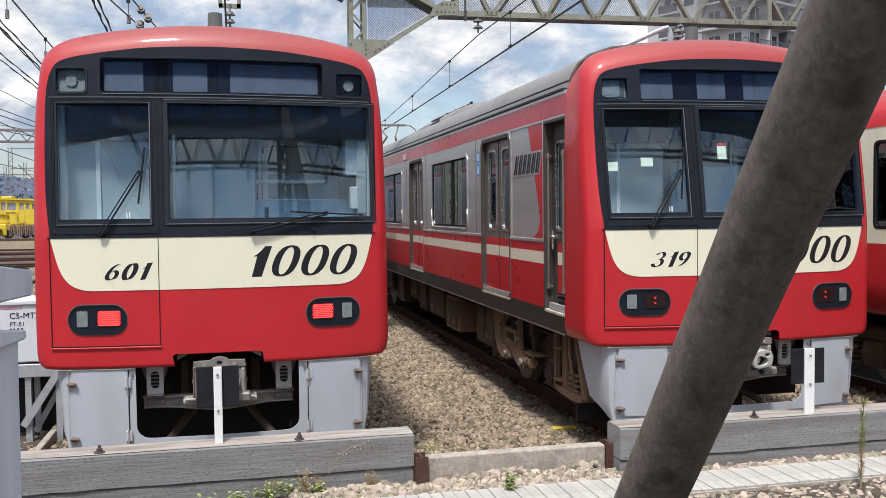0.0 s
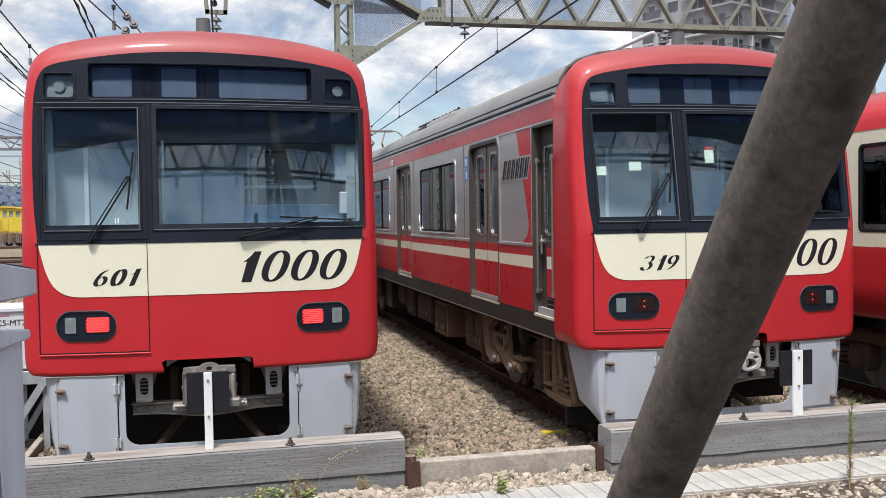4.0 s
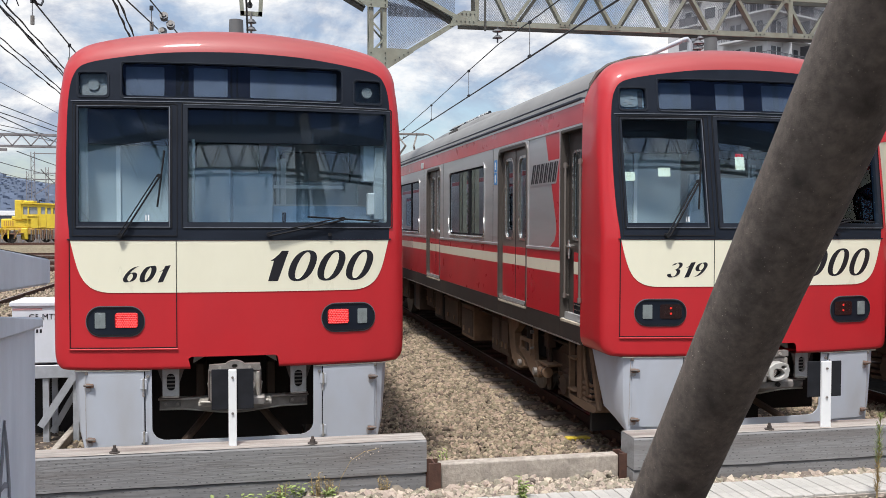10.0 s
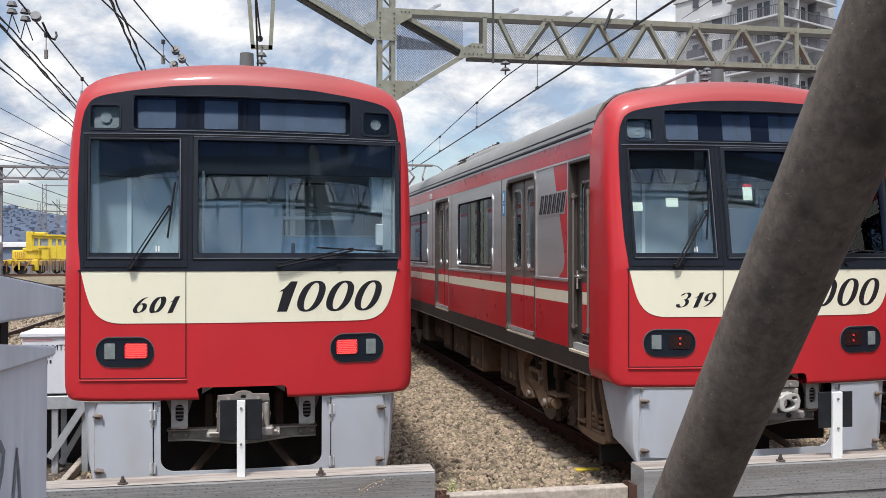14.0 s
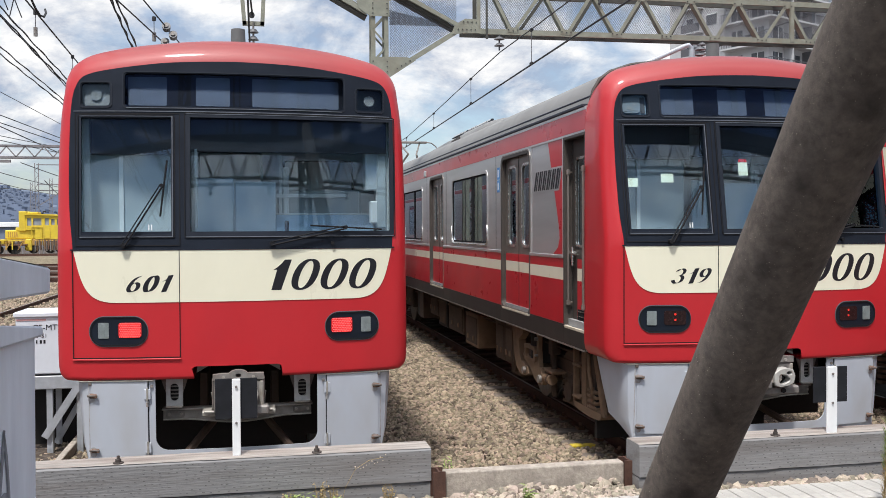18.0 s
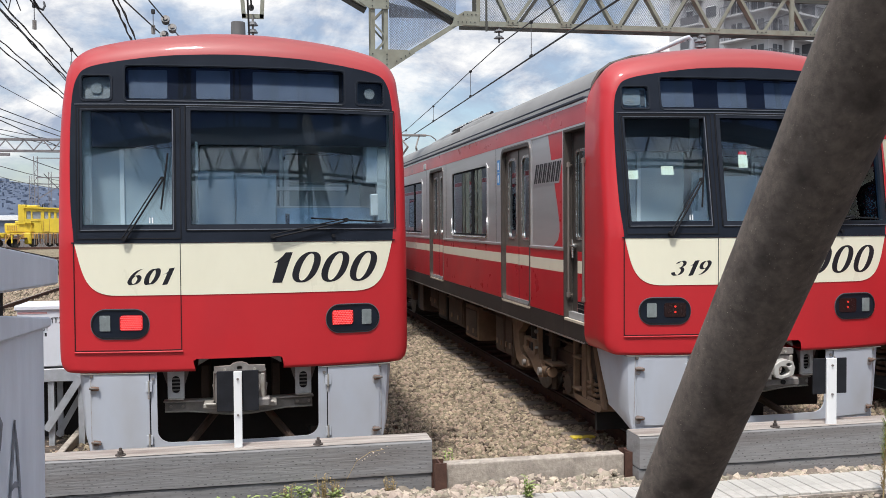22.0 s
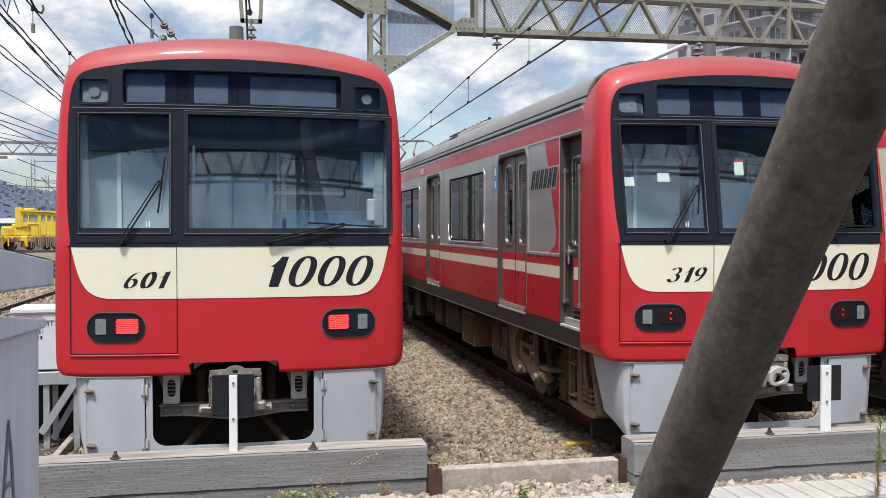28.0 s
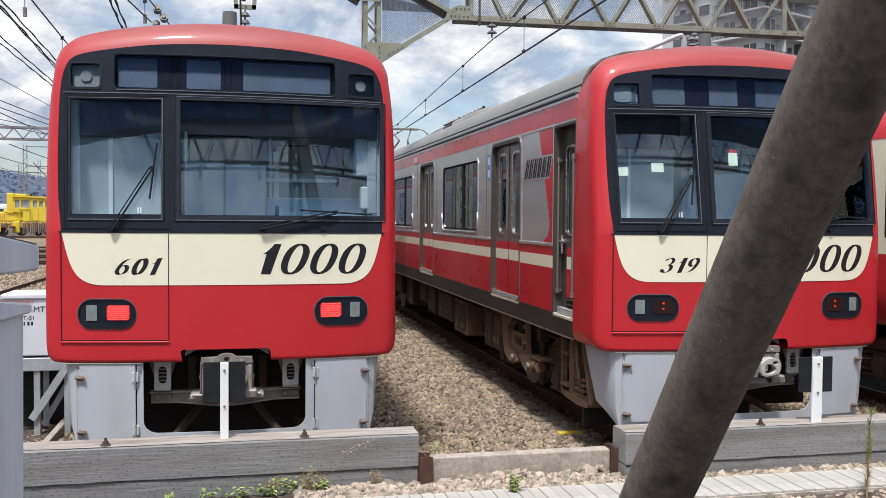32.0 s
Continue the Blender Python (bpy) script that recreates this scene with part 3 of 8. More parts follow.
        gl = part("headlamp_glass", plate_bm(rounded(u0, v0, u1, v1, 0.03), [], on_face(0.006), (0, 0.005, 0)), LENS, lamp)
        gl.visible_shadow = False
    # tail lamps
    for s in (-1, 1):
        u0, u1 = sorted((s * 0.723, s * 1.182))
        outer = rounded(u0, 1.084, u1, 1.324, 0.115, 8)
        inner = rounded(u0 + 0.012, 1.096, u1 - 0.012, 1.312, 0.104, 8)
        lamp = part("tail_lamp", plate_bm(inner, [], on_face(-0.006), (0, 0.005, 0)), BLACK, car, "oval lamp cluster, red light lit" if lit else "oval lamp cluster, two red beads lit")
        part("lamp_bezel", plate_bm(outer, [inner], on_face(-0.001), (0, -0.010, 0)), GASKET, lamp)
        part("lamp_ring", plate_bm(rounded(u0 - 0.006, 1.078, u1 + 0.006, 1.330, 0.12, 8), [outer], on_face(-0.001), (0, -0.004, 0)), TRIM, lamp)
        cx = s * 0.863
        if lit:
            bm = plate_bm(rounded(cx - 0.092, 1.152, cx + 0.092, 1.276, 0.026), [], on_face(-0.007), (0, -0.004, 0))
            red = part("red_lens", bm, RUBY, lamp, "glowing red lens")
            bm = bmesh.new()
            for i in range(12):
                for j in range(8):
                    bx, bz = cx - 0.080 + 0.014 * i + (0.007 if j % 2 else 0), 1.161 + 0.0152 * j
                    if abs(bx - cx) < 0.083:
                        add_box(bm, bx - 0.0042, bx + 0.0042, -0.015, -0.010, bz - 0.0042, bz + 0.0042)
            tagged(part("red_diode_field", bm, REDGLOW, red), kind="stuff")
        else:
            bm = plate_bm(rounded(cx - 0.098, 1.149, cx + 0.098, 1.279, 0.022), [], on_face(-0.007), (0, -0.004, 0))
            part("red_lens", bm, REDOFF, lamp, "unlit brownish red lens")
            for bz in (1.195, 1.245):
                part("red_diode", tube_bm((cx, -0.011, bz), (cx, -0.014, bz), 0.010, 10), REDDIM, lamp)
        cx = s * 1.072
        lens = part("clear_lens", plate_bm(rounded(cx - 0.042, 1.148, cx + 0.042, 1.276, 0.008), [], on_face(-0.007), (0, -0.006, 0)), CLEARLENS, lamp)
        for i in range(6):
            part("lens_rib", box_bm(cx - 0.036 + 0.0125 * i, cx - 0.029 + 0.0125 * i, -0.0150, -0.0125, 1.153, 1.271), CLEARLENS, lens)
    # wipers
    for pts, blade in ((((-0.905, 1.905), (-0.600, 2.395)), ((-0.556, 2.60), (-0.612, 2.14))), (((0.285, 1.915), (0.905, 2.048)), ((0.60, 2.063), (1.215, 2.028)))):
        (ax, az), (bx, bz) = pts
        bm = tube_bm((ax, -0.05, az), (ax, 0.0, az), 0.022, 10)
        wiper = part("wiper", bm, GASKET, car, "black windscreen wiper")
        d = Vector((bx - ax, 0, bz - az)).normalized()
        nrm = Vector((-d.z, 0, d.x))
        for off in (-0.014, 0.014):
            a, b = Vector((ax, -0.048, az)) + nrm * off, Vector((bx, -0.045 + rake(bz), bz)) + nrm * off * 0.8
            part("wiper_arm", tube_bm(a, b, 0.0085 if off < 0 else 0.006, 6), GASKET, wiper)
        (cx, cz), (ex, ez) = blade
        bm = tube_bm((cx, -0.035 + rake(cz), cz), (ex, -0.035 + rake(ez), ez), 0.008, 6)
        add_tube(bm, (bx, -0.05 + rake(bz), bz), (bx, -0.02 + rake(bz), bz), 0.016, 8)
        part("wiper_blade", bm, GASKET, wiper)
    part("washer_nozzle", tube_bm((0.79, -0.03, 1.913), (0.79, 0, 1.913), 0.016, 10), GASKET, mask)
    for u in (-0.712, -0.690):
        part("door_mark", box_bm(u, u + 0.010, 0.018, 0.024, 2.028, 2.075), WHITE, mask)


def skirt(car):
    rim = [(-0.672, 0.806)] + [(-0.672 + 0.11 - 0.11 * math.cos(radians(a)), 0.305 - 0.10 * math.sin(radians(a))) for a in range(0, 91, 15)] + \
          [(0.652 - 0.11 + 0.11 * math.sin(radians(a)), 0.305 - 0.10 * math.cos(radians(a))) for a in range(0, 91, 15)] + [(0.652, 0.806)]
    outer = [(-1.205, 0.806), (-1.205, 0.098), (1.205, 0.098), (1.205, 0.806)] + rim[::-1]
    flat = lambda u, v: Vector((u, 0.030 + 0.05 * max(0, 0.8 - v), v))
    sk = part("skirt", plate_bm(outer, [], flat, (0, 0.012, 0)), SKIRT, car, "blue-grey steel skirt with an open middle")
    part("skirt_top_seal", box_bm(-1.285, -0.68, 0.012, 0.09, 0.788, 0.799, 0.003), PALECAST, sk)
    part("skirt_top_seal", box_bm(0.66, 1.285, 0.012, 0.09, 0.788, 0.799, 0.003), PALECAST, sk)
    for s in (-1, 1):
        u0, u1 = sorted((s * 0.735, s * 1.185))
        p = [(u0, 0.150), (u1, 0.150), (u1, 0.795), (u0, 0.795)]
        panel = part("skirt_door", plate_bm(p, [], lambda u, v: flat(u, v) + Vector((0, -0.001, 0)), (0, -0.010, 0)), SKIRT, sk, "blue-grey hatch with rusty latches")
        for z in (0.680, 0.235):
            x = s * 0.735
            y = 0.05 * (0.8 - z)
            hinge = part("hinge", box_bm(x - 0.026, x + 0.026, y + 0.010, y + 0.019, z - 0.042, z + 0.042, 0.003), SKIRT, panel)
            part("hinge_pin", tube_bm((x, y + 0.008, z - 0.052), (x, y + 0.008, z + 0.052), 0.008, 8), PALECAST, hinge)
            part("hinge_stain", plate_bm(rounded(x - 0.012, z - 0.105, x + 0.010, z - 0.046, 0.009), [], lambda u, v: flat(u, v) + Vector((0, -0.0122, 0)), (0, -0.0006, 0)), STAIN, hinge)
        for z in (0.672, 0.218):
            x = s * (1.165 - (0.65 - z) * 0.02)
            y = 0.05 * (0.8 - z)
            latch = part("latch", box_bm(x - 0.030, x + 0.030, y + 0.002, y + 0.020, z - 0.017, z + 0.017, 0.005), RUST, panel)
            part("latch_bolt", tube_bm((x - s * 0.035, y - 0.002, z + 0.004), (x + s * 0.045, y - 0.002, z + 0.004), 0.010, 8), OLDGREY, latch)
            part("latch_nut", tube_bm((x - s * 0.022, y - 0.010, z), (x - s * 0.022, y + 0.004, z), 0.014, 6), RUST, latch)
            part("rust_stain", plate_bm(rounded(x - 0.042, z - 0.055, x + 0.012, z + 0.028, 0.025), [], lambda u, v: flat(u, v) + Vector((0, -0.0120, 0)), (0, -0.0006, 0)), STAIN, latch)
        part("door_stop", box_bm(s * 1.19 - 0.012, s * 1.19 + 0.012, 0.012, 0.030, 0.762, 0.792, 0.003), OLDGREY, panel)
        part("door_gap", plate_bm([(s * 0.724, 0.16), (s * 0.732, 0.16), (s * 0.732, 0.79), (s * 0.724, 0.79)], [], lambda u, v: flat(u, v) + Vector((0, -0.0006, 0)), (0, -0.0008, 0)), GASKET, panel)
        # rounded side return: flares out towards the top, cut slanting below
        rows = (((1.205, 0.030, 0.806), (1.262, 0.048, 0.806), (1.297, 0.100, 0.806), (1.312, 0.300, 0.806), (1.316, 0.600, 0.806)), ((1.205, 0.046, 0.560), (1.252, 0.062, 0.560), (1.281, 0.105, 0.560), (1.294, 0.270, 0.560), (1.298, 0.520, 0.560)),
                ((1.205, 0.060, 0.285), (1.242, 0.074, 0.285), (1.260, 0.105, 0.285), (1.270, 0.230, 0.285), (1.274, 0.430, 0.285)), ((1.205, 0.066, 0.200), (1.226, 0.076, 0.200), (1.238, 0.096, 0.200), (1.244, 0.150, 0.200), (1.247, 0.250, 0.200)),
                ((1.205, 0.065, 0.098), (1.209, 0.068, 0.098), (1.211, 0.072, 0.098), (1.213, 0.078, 0.098), (1.214, 0.084, 0.098)))
        bm = bmesh.new()
        grid = [[bm.verts.new((s * x, y, z)) for x, y, z in row] for row in rows]
        for a, b in zip(grid, grid[1:]):
            for i in range(4):
                bm.faces.new((a[i], a[i + 1], b[i + 1], b[i]))
        side = part("skirt_side", bm, SKIRT, sk, "rounded blue-grey side plate", smooth=True)
        side.modifiers.new("plate", "SOLIDIFY").thickness = 0.006
        part("seam_stain", plate_bm([(s * 1.199, 0.16), (s * 1.205, 0.16), (s * 1.205, 0.77), (s * 1.199, 0.77)], [], lambda u, v: flat(u, v) + Vector((0, -0.0008, 0)), (0, -0.0006, 0)), STAIN, sk)
    # buffer beam with a bowed lower edge, steps and coupler
    low = [(-0.63 + 1.24 * i / 16, 0.425 - 0.040 * math.sin(math.pi * min(1, max(0, (i - 2) / 12))) ** 2) for i in range(17)]
    beam = part("buffer_beam", plate_bm(low + [(0.61, 0.505), (-0.63, 0.520)], [], lambda u, v: Vector((u, 0.235, v)), (0, 0.05, 0)), BEAM, car, "worn brown-grey iron beam")
    part("beam_flange", box_bm(-0.64, 0.62, 0.205, 0.30, 0.508, 0.522, 0.003), PALECAST, beam)
    part("beam_lip", add_path_tube(bmesh.new(), [(u, 0.232, v) for u, v in low], 0.007, 6), PALECAST, beam)
    for s in (-1, 1):
        x = s * 0.53
        part("end_plate", box_bm(x - 0.075, x + 0.075, 0.220, 0.235, 0.448, 0.500, 0.004), IRONGREY, beam)
        for e in (-0.05, 0.05):
            part("bolt_head", tube_bm((x + e, 0.208, 0.474), (x + e, 0.222, 0.474), 0.013, 6), PALECAST, beam)
        bm = plate_bm(rounded(x - 0.068, 0.545, x + 0.068, 0.80, 0.014), [rounded(x - 0.034, 0.597, x + 0.034, 0.742, 0.033)], lambda u, v: Vector((u, 0.16, v)), (0, 0.02, 0))
        step = part("step_bracket", bm, STEPGREY, car, "dirty pale grey slotted step bracket")
        part("step_tread", box_bm(x - 0.066, x + 0.066, 0.135, 0.185, 0.540, 0.556, 0.005), PALECAST, step)
        for i in range(4):
            part("tread_bar", box_bm(x - 0.036, x + 0.036, 0.172, 0.182, 0.618 + 0.031 * i, 0.628 + 0.031 * i), IRONGREY, step)
        # near-black block paints the shade behind the slots
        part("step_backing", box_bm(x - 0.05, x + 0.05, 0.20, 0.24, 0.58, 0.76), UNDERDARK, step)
        for e in (-1, 1):
            part("bracket_gusset", plate_bm([(x + e * 0.069, 0.80), (x + e * 0.115, 0.80), (x + e * 0.069, 0.66)], [], lambda u, v: Vector((u, 0.165, v)), (0, 0.012, 0)), OLDGREY, step)
        # release levers beside the coupler
        lever = part("release_lever", add_path_tube(bmesh.new(), [(s * 0.185, -0.02, 0.70), (s * 0.215, -0.04, 0.69), (s * 0.205, -0.04, 0.60), (s * 0.210, -0.04, 0.545)], 0.010, 8), PALECAST, car, "pale cast release lever")
        part("lever_foot", box_bm(s * 0.235 - 0.045, s * 0.235 + 0.045, -0.06, -0.01, 0.524, 0.544, 0.006), PALECAST, lever)
        part("guard_brace", tube_bm((s * 0.20, 0.62, 0.36), (s * 0.45, 0.24, 0.12), 0.034, 8), UNDER, car)
        part("centre_sill", box_bm(s * 0.30 - 0.035, s * 0.30 + 0.035, 0.34, 0.80, 0.50, 0.80, 0.01), UNDER, car)
        part("notch_corner", plate_bm([(s * 0.345, 0.835), (s * 0.338, 0.893), (s * 0.272, 0.900), (s * 0.252, 0.888)], [], lambda u, v: Vector((u, 0.11, v)), (0, 0.05, 0)), PALECAST, car)
        for z in (0.745,):
            part("skirt_bolt", tube_bm((s * 0.702, 0.020, z), (s * 0.702, 0.040, z), 0.014, 8), IRONGREY, sk)
    part("notch_lip", box_bm(-0.35, 0.33, 0.02, 0.06, 0.905, 0.913, 0.002), PALECAST, car)
    bm = box_bm(-0.20, 0.20, -0.10, 0.30, 0.53, 0.80, 0.02)
    coupler = part("coupler", bm, IRONGREY, car, "greasy iron automatic coupler")
    ring = [(-0.040, 0.640), (-0.028, 0.602), (0.020, 0.590), (0.100, 0.604), (0.148, 0.626), (0.160, 0.690), (0.142, 0.744), (0.080, 0.764), (0.010, 0.752), (-0.036, 0.716)]
    hole = [(0.000, 0.640), (0.012, 0.622), (0.055, 0.618), (0.098, 0.640), (0.110, 0.664), (0.070, 0.700), (0.020, 0.706), (0.002, 0.690)]
    eye = [(0.100 + 0.026 * math.cos(radians(q)), 0.716 + 0.015 * math.sin(radians(q))) for q in range(0, 360, 30)]
    jaw = part("coupler_jaw", plate_bm(ring, [hole, eye], lambda u, v: Vector((u, -0.21, v)), (0, 0.09, 0)), JAWPALE, coupler, "pale worn coupler jaw with openings")
    jaw.modifiers.new("soft", "BEVEL").width = 0.008
    # near-black block paints the shade inside the jaw's openings
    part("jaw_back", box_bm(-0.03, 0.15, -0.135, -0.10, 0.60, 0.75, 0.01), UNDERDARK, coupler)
    part("coupler_post", box_bm(0.168, 0.205, -0.11, -0.03, 0.53, 0.79, 0.010), PALECAST, coupler, "pale cast upright beside the jaw")
    foot = part("coupler_foot", box_bm(-0.12, 0.245, -0.15, -0.02, 0.512, 0.588, 0.014), IRONGREY, coupler)
    part("foot_bolt", tube_bm((0.075, -0.165, 0.552), (0.075, -0.145, 0.552), 0.022, 10), UNDERDARK, foot)
    part("coupler_jaw", box_bm(-0.17, -0.05, -0.20, -0.10, 0.57, 0.78, 0.02), IRONGREY, coupler)
    part("coupler_cone", tube_bm((-0.02, -0.19, 0.68), (-0.02, -0.09, 0.68), 0.06, 14, 0.075), BRIGHT, coupler, "bright worn metal cone")
    part("coupler_plate", plate_bm([(-0.205, 0.80), (0.205, 0.80), (0.205, 0.852), (0.075, 0.855), (0.055, 0.872), (0.02, 0.882), (-0.02, 0.882), (-0.055, 0.872), (-0.075, 0.855), (-0.205, 0.848)], [rounded(-0.022, 0.822, 0.022, 0.852, 0.012)], lambda u, v: Vector((u, -0.11, v)), (0, 0.05, 0)), IRONGREY, coupler)
    for e in (-0.12, 0.12):
        part("plate_bolt", tube_bm((e, -0.125, 0.825), (e, -0.108, 0.825), 0.013, 6), PALECAST, coupler)
    part("coupler_cheek", box_bm(0.202, 0.214, -0.06, 0.10, 0.56, 0.80, 0.004), OLDGREY, coupler)
    part("coupler_cheek", box_bm(-0.214, -0.202, -0.06, 0.10, 0.56, 0.80, 0.004), OLDGREY, coupler)
    part("coupler_carrier", box_bm(-0.30, 0.30, 0.0, 0.20, 0.485, 0.528, 0.01), PALECAST, coupler)
    # near-black sheets added behind the skirt opening in place of deep shade
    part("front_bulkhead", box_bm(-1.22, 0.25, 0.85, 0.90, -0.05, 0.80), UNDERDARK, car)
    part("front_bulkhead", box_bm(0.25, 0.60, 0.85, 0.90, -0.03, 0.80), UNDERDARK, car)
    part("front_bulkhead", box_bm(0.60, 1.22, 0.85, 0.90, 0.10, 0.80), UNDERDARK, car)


def cab(car, seed):
    rnd = random.Random(seed)
    part("cab_floor", box_bm(-1.36, 1.36, 0.10, 2.3, 1.02, 1.10), CABFLOOR, car)
    part("cab_ceiling", box_bm(-1.30, 1.30, 0.38, 2.3, 3.02, 3.05), CABLIGHT, car)
    bm = plate_bm([(-1.36, 1.1), (1.36, 1.1), (1.36, 3.02), (-1.36, 3.02)], [rounded(-1.12, 1.95, -0.62, 2.72, 0.04), rounded(-0.40, 1.35, 0.22, 2.80, 0.04), rounded(0.42, 2.0, 1.12, 2.72, 0.04)], lambda u, v: Vector((u, 1.42, v)), (0, 0.05, 0))
    back = part("cab_partition", bm, CABWALL, car, "grey-blue cab partition")
    for u0, u1, v0, v1 in ((-1.12, -0.62, 1.95, 2.72), (-0.40, 0.22, 1.35, 2.80), (0.42, 1.12, 2.0, 2.72)):
        # pale boards added over the partition windows to brighten the cab
        part("partition_blind", plate_bm(rounded(u0 + 0.02, v0 + 0.02, u1 - 0.02, v1 - 0.02, 0.02), [], lambda u, v: Vector((u, 1.405, v)), (0, 0.004, 0)), CABLIGHT, back, "pale grey-green board added over the partition window")
        g = part("partition_glass", plate_bm(rounded(u0, v0, u1, v1, 0.03), [], lambda u, v: Vector((u, 1.44, v)), (0, 0.006, 0)), DARKGLASS, back)
        g.visible_shadow = False
    for s in (-1, 1):
        part("cab_side_lining", plate_bm([(1.31, 1.1), (2.0, 1.1), (2.0, 3.02), (1.31, 3.02)], [], lambda u, v, s=s: Vector((s * 1.355, u, v)), (-s * 0.02, 0, 0)), CABWALL, car)
        part("cab_side_lining", plate_bm([(0.24, 1.1), (0.64, 1.1), (0.64, 3.02), (0.24, 3.02)], [], lambda u, v, s=s: Vector((s * 1.345, u, v)), (-s * 0.02, 0, 0)), CABLIGHT, car)
        part("corner_pillar", box_bm(min(s * 1.33, s * 1.22), max(s * 1.33, s * 1.22), 0.37, 0.44, 1.1, 3.0, 0.01), CABLIGHT, car)
    part("sun_blind", box_bm(-1.20, -0.50, 0.31, 0.33, 2.67, 3.02, 0.005), CABDARK, car)
    part("sun_blind", box_bm(-0.40, 1.30, 0.31, 0.33, 2.70, 3.02, 0.005), CABDARK, car)
    # desk and its fittings
    bm = box_bm(-0.10, 1.28, 0.14, 0.62, 1.10, 1.94, 0.02)
    desk = part("driving_desk", bm, CABDARK, car, "dark driving desk")
    bm = plate_bm(rounded(0.24, 1.90, 1.22, 2.165, 0.05), [], lambda u, v: Vector((u, 0.50 + (v - 1.9) * 0.5, v)), (0, 0.05, 0))
    part("instrument_hood", bm, CABBLUE, desk, "slate-blue instrument hood")
    part("hood_edge", add_path_tube(bmesh.new(), [(0.24, 0.495, 1.92), (0.25, 0.61, 2.15), (0.30, 0.63, 2.17), (1.16, 0.63, 2.17), (1.21, 0.61, 2.15), (1.22, 0.495, 1.92)], 0.008, 6), CABLIGHT, desk)
    part("master_handle", tube_bm((0.42, 0.40, 1.94), (0.42, 0.36, 2.10), 0.018, 8), CABDARK, desk)
    part("desk_left_cabinet", box_bm(-1.20, -0.52, 0.16, 0.40, 1.10, 1.98, 0.01), CABLIGHT, car)
    part("cab_inner_door", box_bm(-1.24, -0.50, 0.42, 0.45, 1.99, 2.68, 0.01), CABPALE, car, "pale grey folding cab door")
    part("inner_door_post", box_bm(-0.99, -0.955, 0.40, 0.419, 1.99, 2.67), CABLIGHT, car)
    # pale panels, also standing in for bright sky mirrored low in the windscreen
    part("passage_door", box_bm(-0.37, -0.035, 0.52, 0.55, 1.10, 2.49, 0.012), CABBLUEPALE, car, "pale blue passage door")
    part("passage_panel", box_bm(-0.03, 0.33, 0.53, 0.56, 1.10, 2.46, 0.012), CABBLUEPALE, car, "pale blue panel beside the passage door")
    part("driver_panel", box_bm(0.34, 1.12, 0.78, 0.80, 1.10, 2.40, 0.02), CABPALE, car, "grey panel behind the driver's seat")
    part("cross_rail", box_bm(0.33, 0.98, 0.66, 0.69, 2.32, 2.355, 0.006), CABLIGHT, car)
    for x, w, z1 in ((0.375, 0.028, 2.72), (0.425, 0.05, 2.60)):
        part("upright_rail", box_bm(x - w / 2, x + w / 2, 0.70, 0.73, 1.10, z1, 0.004), CABLIGHT, car)
    part("grab_rail", tube_bm((-0.345, 0.25, 2.05), (-0.345, 0.25, 2.72), 0.012, 8), CABLIGHT, car)
    part("cab_fuse_box", box_bm(1.12, 1.30, 0.38, 0.60, 2.38, 2.78, 0.01), CABWALL, car)
    part("cab_switch_box", box_bm(1.16, 1.29, 0.35, 0.45, 2.08, 2.28, 0.01), CABLIGHT, car)
    bm = box_bm(0.50, 1.00, 1.10, 1.22, 1.55, 2.28, 0.05, 2)
    seat = part("driver_seat", bm, CABBLUE, car, "slate-blue driver's seat")
    part("seat_cushion", box_bm(0.50, 1.00, 0.75, 1.15, 1.42, 1.55, 0.04, 2), CABBLUE, seat)
    part("seat_post", tube_bm((0.75, 0.98, 1.10), (0.75, 0.98, 1.43), 0.06, 10), CABDARK, seat)
    for i in range(4):
        x = -1.15 + 0.17 * i + rnd.uniform(-0.02, 0.02)
        part("cab_locker", box_bm(x, x + 0.15, 1.28, 1.41, 1.10, 1.9 + 0.2 * rnd.random(), 0.006), CABLIGHT if i % 2 else CABWALL, car)


